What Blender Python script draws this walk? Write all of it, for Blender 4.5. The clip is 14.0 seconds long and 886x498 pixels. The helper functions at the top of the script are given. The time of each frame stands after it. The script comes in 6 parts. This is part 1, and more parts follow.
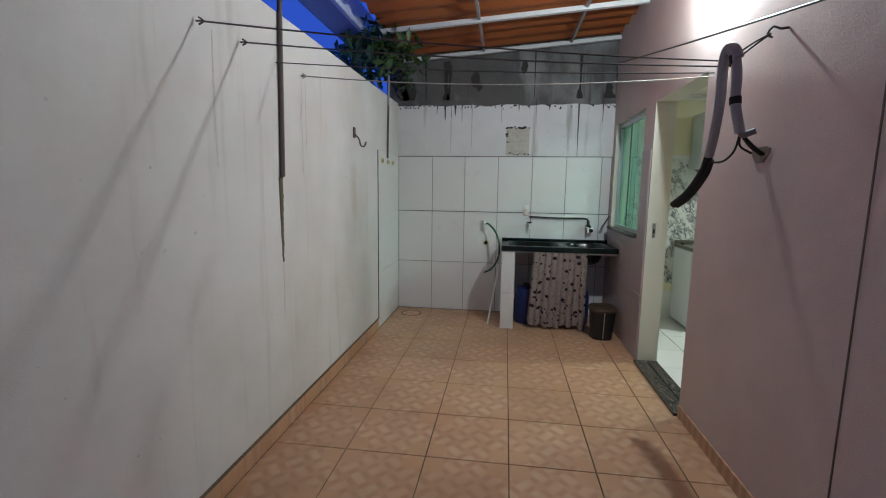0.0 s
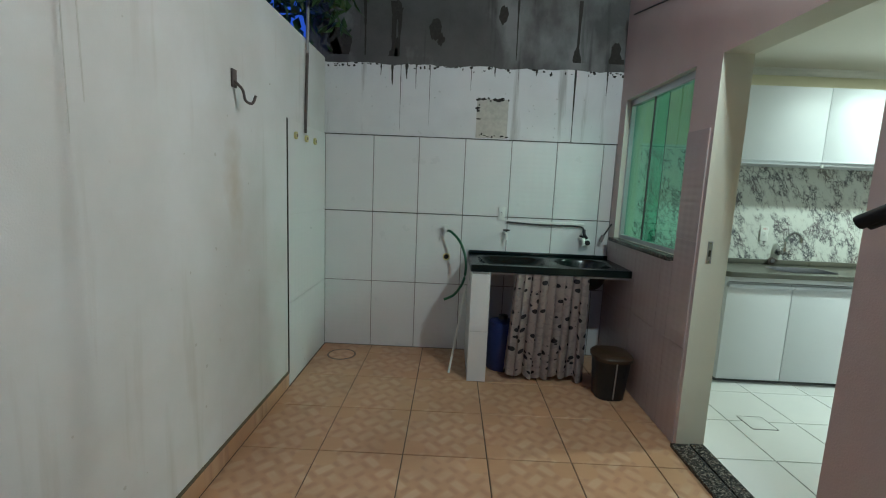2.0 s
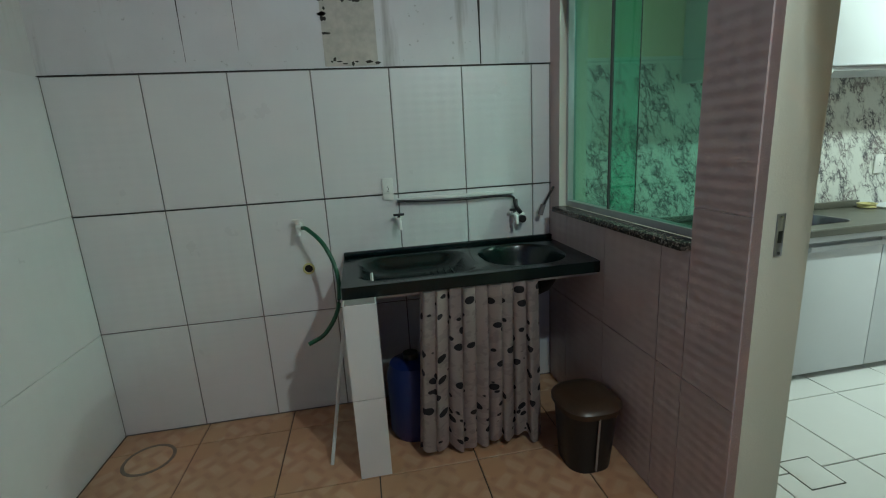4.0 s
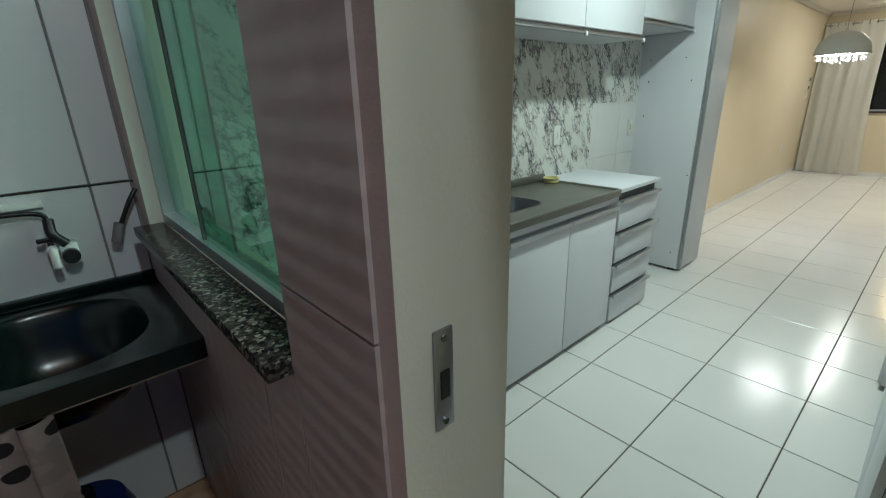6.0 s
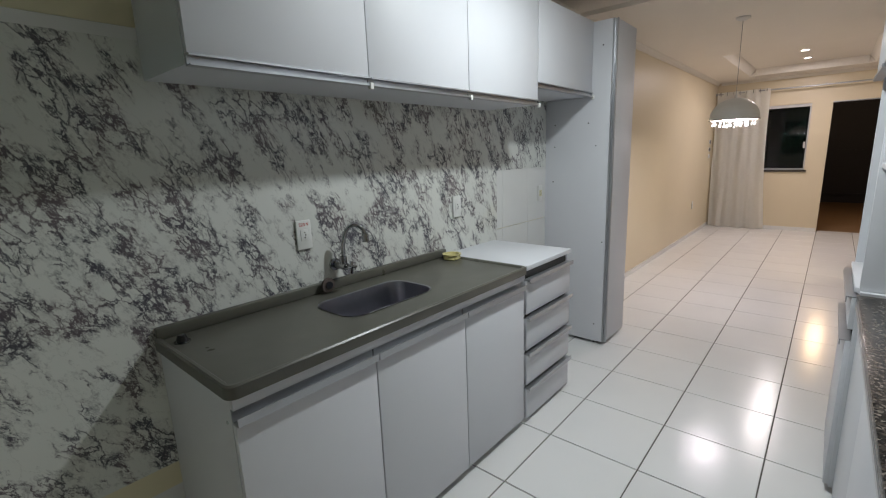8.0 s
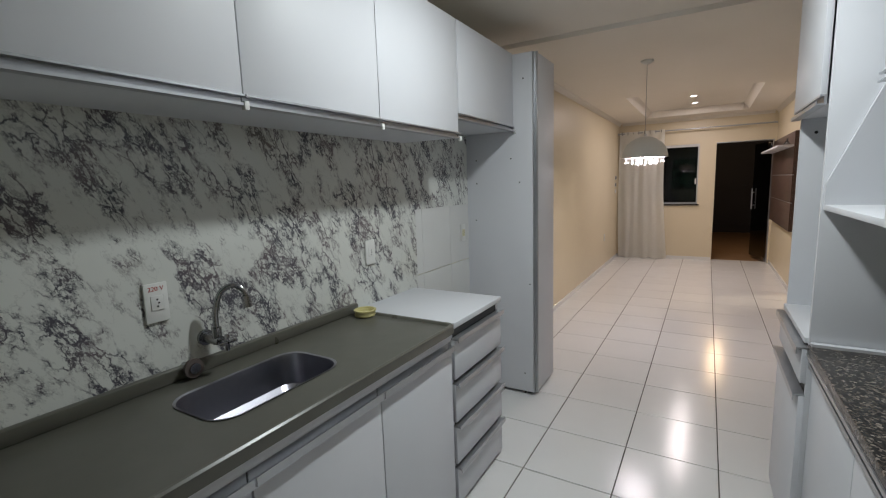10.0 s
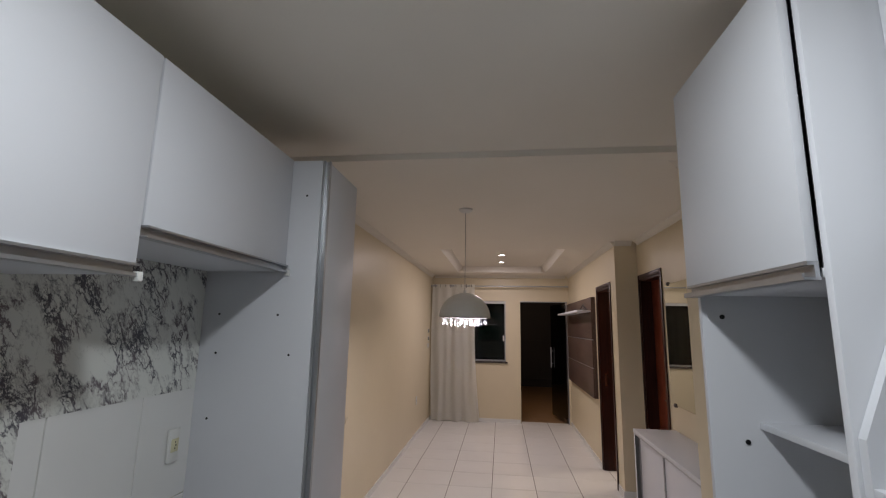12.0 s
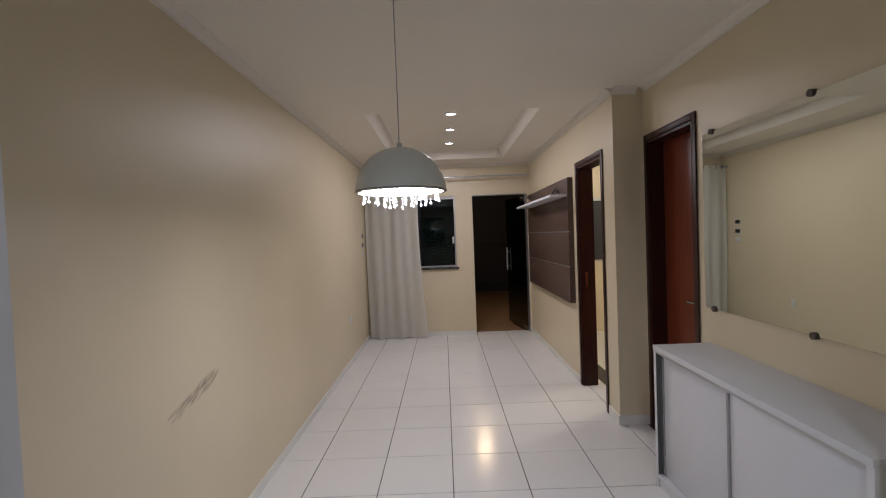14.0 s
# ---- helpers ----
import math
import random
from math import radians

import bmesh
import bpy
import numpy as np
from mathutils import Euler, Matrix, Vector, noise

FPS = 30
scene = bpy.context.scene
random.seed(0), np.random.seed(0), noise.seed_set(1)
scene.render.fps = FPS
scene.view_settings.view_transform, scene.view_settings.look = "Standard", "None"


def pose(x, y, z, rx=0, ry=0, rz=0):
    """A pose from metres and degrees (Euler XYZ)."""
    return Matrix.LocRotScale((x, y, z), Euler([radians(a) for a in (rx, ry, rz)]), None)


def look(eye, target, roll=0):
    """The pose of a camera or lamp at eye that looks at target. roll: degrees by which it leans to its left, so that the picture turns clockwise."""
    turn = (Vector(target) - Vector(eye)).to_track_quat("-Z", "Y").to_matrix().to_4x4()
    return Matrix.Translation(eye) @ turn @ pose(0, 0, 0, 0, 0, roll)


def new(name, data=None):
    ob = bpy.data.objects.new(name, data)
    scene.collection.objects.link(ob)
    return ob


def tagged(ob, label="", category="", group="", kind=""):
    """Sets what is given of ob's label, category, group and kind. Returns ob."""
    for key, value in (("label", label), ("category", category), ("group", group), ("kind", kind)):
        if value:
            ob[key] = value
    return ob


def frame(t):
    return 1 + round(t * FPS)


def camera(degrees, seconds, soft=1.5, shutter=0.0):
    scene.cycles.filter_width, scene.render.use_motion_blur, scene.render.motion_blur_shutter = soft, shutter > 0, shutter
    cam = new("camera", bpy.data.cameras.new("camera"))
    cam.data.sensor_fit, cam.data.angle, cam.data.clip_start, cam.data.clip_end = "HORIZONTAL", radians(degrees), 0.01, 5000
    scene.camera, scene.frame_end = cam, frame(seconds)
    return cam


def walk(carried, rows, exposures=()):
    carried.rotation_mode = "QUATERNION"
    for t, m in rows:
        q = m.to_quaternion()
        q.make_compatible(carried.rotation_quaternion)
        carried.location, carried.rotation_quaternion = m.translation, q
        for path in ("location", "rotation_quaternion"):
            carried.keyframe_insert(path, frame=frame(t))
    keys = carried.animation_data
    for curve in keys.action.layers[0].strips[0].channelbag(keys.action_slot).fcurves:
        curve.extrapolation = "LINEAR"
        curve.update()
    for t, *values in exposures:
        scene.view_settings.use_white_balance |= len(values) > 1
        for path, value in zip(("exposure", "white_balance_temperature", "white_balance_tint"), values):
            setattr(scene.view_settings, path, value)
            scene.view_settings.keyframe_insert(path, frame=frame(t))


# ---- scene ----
cam = camera(89.6, 14.0, soft=1.1)
PATH = [
    (0, (0.125, 0.191, 1.513), (-0.145, 2.155, 1.245), 0.8),
    (0.5, (-0.007, 0.546, 1.504), (-0.225, 2.521, 1.271), 2.3),
    (1, (-0.07, 0.904, 1.518), (-0.202, 2.886, 1.289), 1.3),
    (1.5, (-0.051, 1.311, 1.505), (-0.154, 3.293, 1.266), 1.7),
    (2, (-0.067, 1.696, 1.494), (-0.098, 3.675, 1.212), 2.4),
    (2.2, (-0.064, 1.866, 1.487), (-0.029, 3.845, 1.201), 2.6),
    (4.3, (0.346, 3.317, 1.484), (0.757, 5.199, 0.948), -4.2),
    (4.5, (0.437, 3.417, 1.503), (0.946, 5.26, 0.914), -3.7),
    (5, (0.711, 3.617, 1.488), (1.498, 5.36, 0.903), -4.2),
    (5.5, (0.942, 3.815, 1.483), (2.112, 5.306, 0.844), -2.6),
    (6, (1.12, 3.897, 1.475), (2.374, 5.312, 0.823), -1.6),
    (6.5, (1.35, 3.883, 1.476), (2.624, 5.307, 0.885), -1.7),
    (7, (1.439, 3.909, 1.458), (2.767, 5.315, 0.949), -2.1),
    (7.4, (1.463, 3.901, 1.464), (2.812, 5.299, 0.987), -2.3),
    (7.5, (1.624, 3.95, 1.489), (3.1, 5.236, 1.08), -2.6),
    (7.7, (1.662, 3.983, 1.503), (3.136, 5.27, 1.088), -2.1),
    (9.8, (1.907, 4.128, 1.52), (3.559, 5.221, 1.244), -2.1),
    (10, (1.982, 4.194, 1.526), (3.685, 5.204, 1.244), -1.9),
    (10.5, (2.21, 4.289, 1.514), (4.027, 5.086, 1.258), -1.4),
    (11, (2.536, 4.336, 1.525), (4.439, 4.942, 1.412), -0.1),
    (11.5, (2.833, 4.363, 1.616), (4.782, 4.795, 1.736), 0.7),
    (12, (3.106, 4.434, 1.661), (5.061, 4.69, 1.998), 1.1),
    (12.5, (3.391, 4.452, 1.681), (5.356, 4.552, 2.037), 0.1),
    (13, (3.852, 4.455, 1.561), (5.845, 4.494, 1.717), -0.9),
    (13.5, (4.243, 4.508, 1.521), (6.243, 4.524, 1.521), -1.5),
    (14, (4.618, 4.532, 1.523), (6.617, 4.537, 1.463), -2.2),
]

EXPOSURES = [(0.0, 0.96, 6250, 8), (0.5, 1.02, 6000, 2), (1.5, 0.97, 6050, 1), (2.2, 0.72, 6050, -3), (4.4, 0.45, 6100, -2), (6.2, 0.10, 6050, 4), (7.0, 0.05, 6200, 10), (7.6, 0.0, 6250, 24), (9.9, -0.25, 6300, 24), (10.5, -0.42, 6350, 24), (11.5, -0.54, 6350, 27), (12.0, -0.64, 6250, 28), (12.5, -0.52, 6050, 26), (13.0, -0.42, 5800, 23), (13.5, -0.40, 5800, 23), (14.0, -0.50, 5800, 22)]
walk(cam, [(t, look(eye, target, roll)) for t, eye, target, roll in PATH], EXPOSURES)

# ---- plan ----
PW, PE, PN, PS = -1.20, 1.335, 5.657, -2.6      # patio faces
KW, KN = 1.50, 5.692                             # kitchen west and north faces
KS = 3.17                                       # kitchen south wall, behind the fitted units
LE, LN = 11.33, 5.70                            # living room east and north faces
ZF, ZC = 0.02, 2.58                             # indoor floor and ceiling
DY0, DY1, DZ = 3.24, 4.21, 2.25                 # patio door opening
WY0, WY1, WZ0, WZ1 = 4.477, 5.537, 1.085, 2.25  # patio window opening

# ---- light ----
world = bpy.data.worlds.new("dusk")
scene.world = world
world.use_nodes = True
bgn = world.node_tree.nodes["Background"]
bgn.inputs[0].default_value = (0.035, 0.10, 0.62, 1)
bgn.inputs[1].default_value = 0.42


def lamp(name, kind, place, watts, color, size=0.1, target=None, angle=None):
    d = bpy.data.lights.new(name, kind)
    d.energy, d.color = watts, color
    if kind == "AREA":
        d.shape, d.size = "DISK", size
    else:
        d.shadow_soft_size = size
    if kind == "SPOT":
        d.spot_size, d.spot_blend = radians(angle or 120), 0.6
    ob = new(name, d)
    ob.matrix_world = look(place, target) if target else pose(*place)
    return ob


lamp("patio_bulb_light", "POINT", (1.245, 3.12, 2.81), 47, (0.86, 0.98, 0.99), 0.03)
lamp("kitchen_ceiling_light", "AREA", (3.52, 4.53, 2.512), 26, (0.87, 1.0, 0.91), 0.15)
lamp("pendant_light", "AREA", (6.57, 4.71, 1.701), 7, (1.0, 0.97, 0.92), 0.33)
for sx in (8.90, 9.53, 10.25):
    lamp("spot_light", "AREA", (sx, 4.42, 2.665), 12, (1.0, 0.94, 0.84), 0.08)
lamp("porch_light", "POINT", (12.8, 3.9, 2.45), 42, (1.0, 0.72, 0.38), 0.06)
lamp("bedroom_light", "POINT", (9.3, 1.8, 2.35), 60, (1.0, 0.92, 0.66), 0.08)


# ---- materials ----
class Nodes:
    """A small builder round one material's node tree."""

    def __init__(self, name, rough=0.5, metal=0.0, spec=0.5):
        self.m = bpy.data.materials.new(name)
        self.m.use_nodes = True
        self.t = self.m.node_tree
        self.b = self.t.nodes["Principled BSDF"]
        self.b.inputs["Roughness"].default_value = rough
        self.b.inputs["Metallic"].default_value = metal
        self.b.inputs["Specular IOR Level"].default_value = spec
        self.coord = self.t.nodes.new("ShaderNodeNewGeometry").outputs["Position"]

    def node(self, kind, **inputs):
        n = self.t.nodes.new(kind)
        for k, v in inputs.items():
            self.put(v, n.inputs[k.replace("_", " ")])
        return n

    def put(self, v, socket):
        if isinstance(v, bpy.types.NodeSocket):
            self.t.links.new(v, socket)
        else:
            socket.default_value = v

    def scaled(self, sx, sy, sz, rot=(0, 0, 0)):
        n = self.node("ShaderNodeMapping", Vector=self.coord)
        n.inputs["Scale"].default_value = (sx, sy, sz)
        n.inputs["Rotation"].default_value = rot
        return n.outputs[0]

    def turned(self, rot, vec=None):
        """The coordinates turned first, to be scaled afterwards."""
        n = self.node("ShaderNodeMapping", Vector=vec or self.coord)
        n.inputs["Rotation"].default_value = rot
        return n.outputs[0]

    def noise(self, scale, detail=4.0, vec=None, rough=0.55, dist=0.0):
        n = self.node("ShaderNodeTexNoise", Vector=vec or self.coord, Scale=scale, Detail=detail, Roughness=rough, Distortion=dist)
        return n.outputs["Fac"]

    def ramp(self, fac, *stops):
        n = self.node("ShaderNodeValToRGB", Fac=fac)
        r = n.color_ramp
        while len(r.elements) < len(stops):
            r.elements.new(0.5)
        for e, (p, c) in zip(r.elements, stops):
            e.position, e.color = p, (*c, 1) if len(c) == 3 else c
        return n.outputs[0]

    def mix(self, fac, a, b, mode="MIX"):
        n = self.t.nodes.new("ShaderNodeMix")
        n.data_type, n.blend_type = "RGBA", mode
        self.put(fac, n.inputs[0])
        for v, k in ((a, 6), (b, 7)):
            self.put(v if isinstance(v, bpy.types.NodeSocket) else (*v[:3], 1), n.inputs[k])
        return n.outputs[2]

    def math(self, op, a, b=0.0):
        n = self.t.nodes.new("ShaderNodeMath")
        n.operation = op
        self.put(a, n.inputs[0])
        self.put(b, n.inputs[1])
        return n.outputs[0]

    def axis(self, k):
        return self.node("ShaderNodeSeparateXYZ", Vector=self.coord).outputs[k]

    def base(self, v):
        self.put(v if isinstance(v, bpy.types.NodeSocket) else (*v[:3], 1), self.b.inputs["Base Color"])
        return self

    def rough(self, v):
        self.put(v, self.b.inputs["Roughness"])
        return self

    def bump(self, height, strength=0.2, distance=0.01):
        n = self.node("ShaderNodeBump", Height=height, Strength=strength, Distance=distance)
        self.t.links.new(n.outputs[0], self.b.inputs["Normal"])
        return self


def c3(*v):
    return v


def paint(name, color, dirt, rough=0.6, grain=0.15, amount=0.35, streaks=False, stain=None):
    """Wall paint: two scales of variation, grime and a fine roller grain."""
    n = Nodes(name, rough)
    big = n.ramp(n.noise(1.3, 5.0), (0.40, c3(0, 0, 0)), (0.75, c3(1, 1, 1)))
    col = n.mix(n.math("MULTIPLY", big, amount), color, dirt)
    if streaks:
        st = n.ramp(n.noise(1.0, 6.0, n.scaled(9, 9, 0.7)), (0.58, c3(0, 0, 0)), (0.80, c3(1, 1, 1)))
        col = n.mix(n.math("MULTIPLY", st, 0.5), col, dirt)
    if stain:
        sy = n.math("DIVIDE", n.math("SUBTRACT", n.axis(1), stain[0]), stain[2])
        sz = n.math("DIVIDE", n.math("SUBTRACT", n.axis(2), stain[1]), stain[3])
        far = n.math("SQRT", n.math("ADD", n.math("MULTIPLY", sy, sy), n.math("MULTIPLY", sz, sz)))
        far = n.math("ADD", far, n.math("MULTIPLY", n.noise(7.0, 5.0), 0.9))
        rust = n.ramp(far, (0.50, c3(1, 1, 1)), (1.25, c3(0, 0, 0)))
        col = n.mix(n.math("MULTIPLY", rust, 0.5), col, (0.46, 0.37, 0.26))
    spots = n.ramp(n.noise(14.0, 3.0), (0.72, c3(0, 0, 0)), (0.80, c3(1, 1, 1)))
    col = n.mix(n.math("MULTIPLY", spots, 0.35), col, dirt)
    n.base(col)
    n.bump(n.math("ADD", n.noise(160.0, 3.0), n.math("MULTIPLY", n.noise(9.0, 3.0), 1.5)), grain, 0.004)
    return n.m


def plain(name, color, rough=0.45, metal=0.0, var=0.12, grain=0.05, scale=30.0):
    n = Nodes(name, rough, metal)
    dark = tuple(v * (1 - var) for v in color)
    n.base(n.mix(n.noise(scale, 4.0), color, dark))
    n.rough(n.math("ADD", n.math("MULTIPLY", n.noise(scale * 0.4, 3.0), 0.12), rough - 0.06))
    n.bump(n.noise(scale * 8, 2.0), grain, 0.002)
    return n.m


def glow(name, color, strength):
    n = Nodes(name)
    n.base(color)
    n.b.inputs["Emission Color"].default_value = (*color, 1)
    n.b.inputs["Emission Strength"].default_value = strength
    return n.m


def make_wood(name, light, dark, rough=0.35, along="z"):
    n = Nodes(name, rough)
    v = n.scaled(*{"z": (22, 22, 1.2), "x": (1.2, 22, 22)}[along])
    n.base(n.ramp(n.noise(1.6, 6.0, v, 0.6, 1.2), (0.30, dark), (0.72, light)))
    n.bump(n.noise(3.0, 5.0, v), 0.08, 0.003)
    return n.m


def make_white_tile(name, color=(0.78, 0.78, 0.77), rough=0.12, cloud=0.06, wave=0.0):
    n = Nodes(name, rough)
    rnd = n.t.nodes.new("ShaderNodeObjectInfo").outputs["Random"]
    a = n.mix(n.math("MULTIPLY", rnd, 0.6), color, tuple(v * (1 - cloud) for v in color))
    smear = n.ramp(n.noise(2.2, 5.0), (0.45, c3(0, 0, 0)), (0.8, c3(1, 1, 1)))
    n.base(n.mix(n.math("MULTIPLY", smear, 0.22), a, tuple(v * 0.78 for v in color)))
    n.rough(n.math("ADD", n.math("MULTIPLY", n.noise(5.0, 4.0), 0.14), rough - 0.05))
    if wave:
        y, z, x = n.axis(1), n.axis(2), n.axis(0)
        h = n.math("ADD", n.math("SINE", n.math("MULTIPLY", z, 150.0)), n.math("SINE", n.math("MULTIPLY", n.math("ADD", x, y), 90.0)))
        n.bump(n.math("ADD", h, n.noise(40.0, 2.0)), wave, 0.004)
    else:
        n.bump(n.math("ADD", n.noise(3.0, 2.0), n.math("MULTIPLY", n.noise(11.0, 3.0), 0.35)), 0.045, 0.01)
    return n.m


def make_vinyl():
    """White marble-print adhesive film with slanting grey-violet veins."""
    n = Nodes("marble_film", 0.30)
    m = n.node("ShaderNodeMapping", Vector=n.turned((0, radians(30), 0)))
    m.inputs["Scale"].default_value = (1.0, 1.0, 0.5)
    v = m.outputs[0]
    wob = n.node("ShaderNodeTexNoise", Vector=v, Scale=11.0, Detail=6.0, Roughness=0.7)
    v2 = n.node("ShaderNodeVectorMath", Vector=v)
    off = n.node("ShaderNodeVectorMath", Vector=wob.outputs["Color"])
    off.operation = "SCALE"
    off.inputs["Scale"].default_value = 0.13
    n.t.links.new(off.outputs[0], v2.inputs[1])
    w = v2.outputs[0]

    def cracks(scale, width):
        vo = n.node("ShaderNodeTexVoronoi", Vector=w, Scale=scale)
        vo.feature = "DISTANCE_TO_EDGE"
        return n.ramp(vo.outputs["Distance"], (0.0, c3(1, 1, 1)), (width, c3(0, 0, 0)))

    cluster = n.ramp(n.noise(11.5, 5.0, v, 0.62), (0.44, c3(0, 0, 0)), (0.55, c3(1, 1, 1)))
    core = n.ramp(n.noise(10.0, 4.0, w, 0.6), (0.46, c3(0, 0, 0)), (0.56, c3(1, 1, 1)))
    a = n.math("MULTIPLY", cracks(24.0, 0.105), cluster)
    b = n.math("MULTIPLY", cracks(54.0, 0.16), n.math("MULTIPLY", cluster, core))
    c = n.math("MULTIPLY", cracks(11.0, 0.016), 0.20)
    smoke = n.ramp(n.noise(36.0, 5.0, w, 0.7), (0.50, c3(0, 0, 0)), (0.62, c3(1, 1, 1)))
    blot = n.math("MULTIPLY", smoke, n.math("MULTIPLY", cluster, 0.42))
    veins = n.math("MINIMUM", n.math("ADD", n.math("ADD", a, b), n.math("ADD", c, blot)), 0.95)
    body = n.mix(n.noise(3.0, 4.0), (0.70, 0.71, 0.67), (0.58, 0.59, 0.55))
    tint = n.mix(n.ramp(n.noise(6.0, 2.0), (0.45, c3(0, 0, 0)), (0.6, c3(1, 1, 1))), (0.032, 0.028, 0.048), (0.10, 0.07, 0.085))
    col = n.mix(veins, body, tint)
    stain = n.math("MULTIPLY", n.ramp(n.noise(1.4, 5.0), (0.60, c3(0, 0, 0)), (0.85, c3(1, 1, 1))), 0.35)
    n.base(n.mix(stain, col, (0.50, 0.43, 0.22)))
    n.bump(n.noise(7.0, 3.0), 0.06, 0.01)
    return n.m


def make_granite():
    n = Nodes("speckled_granite", 0.24)
    vo = n.node("ShaderNodeTexVoronoi", Vector=n.coord, Scale=150.0)
    sp = n.math("FRACT", n.math("MULTIPLY", n.node("ShaderNodeSeparateColor", Color=vo.outputs["Color"]).outputs[0], 7.0))
    n.base(n.ramp(sp, (0.0, c3(0.010, 0.009, 0.009)), (0.5, c3(0.030, 0.027, 0.025)), (0.78, c3(0.085, 0.07, 0.058)), (1.0, c3(0.24, 0.21, 0.18))))
    return n.m


def make_patio_tile():
    """Ochre ceramic with pale and rosy brush strokes lying crosswise, and worn grime."""
    n = Nodes("ochre_patio_ceramic", 0.38)
    rnd = n.t.nodes.new("ShaderNodeObjectInfo").outputs["Random"]
    base = n.mix(n.noise(6.0, 4.0), (0.57, 0.355, 0.215), (0.45, 0.265, 0.155))
    u = n.math("FRACT", n.math("DIVIDE", n.math("SUBTRACT", n.axis(0), 0.19), 0.470))
    w = n.math("FRACT", n.math("DIVIDE", n.math("SUBTRACT", n.axis(1), 3.01), 0.492))
    p = n.math("MULTIPLY", n.math("ADD", u, w), 3.0)
    q = n.math("ADD", n.math("MULTIPLY", n.math("SUBTRACT", u, w), 3.0), 8.0)
    par = n.math("MODULO", n.math("ADD", n.math("FLOOR", p), n.math("FLOOR", q)), 2.0)
    fp = n.math("ABSOLUTE", n.math("SUBTRACT", n.math("FRACT", p), 0.5))
    fq = n.math("ABSOLUTE", n.math("SUBTRACT", n.math("FRACT", q), 0.5))
    one = n.math("SUBTRACT", 1.0, par)
    across = n.math("ADD", n.math("MULTIPLY", fp, par), n.math("MULTIPLY", fq, one))
    along = n.math("ADD", n.math("MULTIPLY", fq, par), n.math("MULTIPLY", fp, one))
    bar = n.math("MULTIPLY", n.ramp(across, (0.15, c3(1, 1, 1)), (0.24, c3(0, 0, 0))), n.ramp(along, (0.36, c3(1, 1, 1)), (0.47, c3(0, 0, 0))))
    side = n.math("MULTIPLY", n.ramp(across, (0.26, c3(0, 0, 0)), (0.34, c3(1, 1, 1))), n.ramp(along, (0.20, c3(1, 1, 1)), (0.34, c3(0, 0, 0))))
    du = n.math("SUBTRACT", 0.5, n.math("ABSOLUTE", n.math("SUBTRACT", u, 0.5)))
    dw = n.math("SUBTRACT", 0.5, n.math("ABSOLUTE", n.math("SUBTRACT", w, 0.5)))
    rad = n.math("SQRT", n.math("ADD", n.math("POWER", n.math("SUBTRACT", du, 0.12), 2.0), n.math("POWER", n.math("SUBTRACT", dw, 0.14), 2.0)))
    disc = n.ramp(rad, (0.12, c3(1, 1, 1)), (0.15, c3(0, 0, 0)))
    free = n.math("SUBTRACT", 1.0, disc)
    fade = n.ramp(n.noise(5.0, 4.0), (0.30, c3(0, 0, 0)), (0.60, c3(1, 1, 1)))
    base = n.mix(n.math("MULTIPLY", n.math("MULTIPLY", bar, free), n.math("MULTIPLY", fade, 0.45)), base, (0.68, 0.51, 0.35))
    base = n.mix(n.math("MULTIPLY", n.math("MULTIPLY", side, free), 0.5), base, (0.38, 0.21, 0.14))
    base = n.mix(n.math("MULTIPLY", disc, 0.35), base, (0.54, 0.32, 0.17))
    base = n.mix(n.math("MULTIPLY", rnd, 0.25), base, (0.36, 0.19, 0.10))
    dirt = n.ramp(n.noise(1.7, 6.0), (0.45, c3(0, 0, 0)), (0.75, c3(1, 1, 1)))
    n.base(n.mix(n.math("MULTIPLY", dirt, 0.4), base, (0.24, 0.14, 0.08)))
    n.rough(n.math("ADD", n.math("MULTIPLY", n.noise(8.0, 4.0), 0.3), 0.24))
    n.bump(n.noise(22.0, 3.0), 0.08, 0.004)
    return n.m


def make_cement():
    n = Nodes("raw_cement_render", 0.9)
    a = n.mix(n.noise(3.0, 6.0), (0.13, 0.125, 0.12), (0.045, 0.045, 0.045))
    pale = n.ramp(n.noise(2.4, 5.0, n.scaled(1, 1, 0.6)), (0.50, c3(0, 0, 0)), (0.66, c3(1, 1, 1)))
    a = n.mix(n.math("MULTIPLY", pale, 0.65), a, (0.26, 0.26, 0.26))
    st = n.ramp(n.noise(1.0, 6.0, n.scaled(8, 8, 0.5)), (0.60, c3(0, 0, 0)), (0.72, c3(1, 1, 1)))
    n.base(n.mix(n.math("MULTIPLY", st, 0.85), a, (0.02, 0.02, 0.018)))
    n.bump(n.noise(40.0, 6.0), 0.5, 0.01)
    return n.m


def make_old_white():
    """Peeling, mould-streaked white limewash."""
    n = Nodes("mouldy_limewash", 0.8)
    a = n.mix(n.noise(4.0, 6.0), (0.72, 0.72, 0.73), (0.56, 0.56, 0.57))
    st = n.ramp(n.noise(1.0, 7.0, n.scaled(10, 10, 0.9)), (0.60, c3(0, 0, 0)), (0.72, c3(1, 1, 1)))
    a = n.mix(n.math("MULTIPLY", st, 0.55), a, (0.20, 0.18, 0.16))
    spots = n.ramp(n.noise(26.0, 5.0), (0.66, c3(0, 0, 0)), (0.74, c3(1, 1, 1)))
    n.base(n.mix(n.math("MULTIPLY", spots, 0.5), a, (0.12, 0.10, 0.08)))
    n.bump(n.noise(18.0, 6.0), 0.25, 0.008)
    return n.m


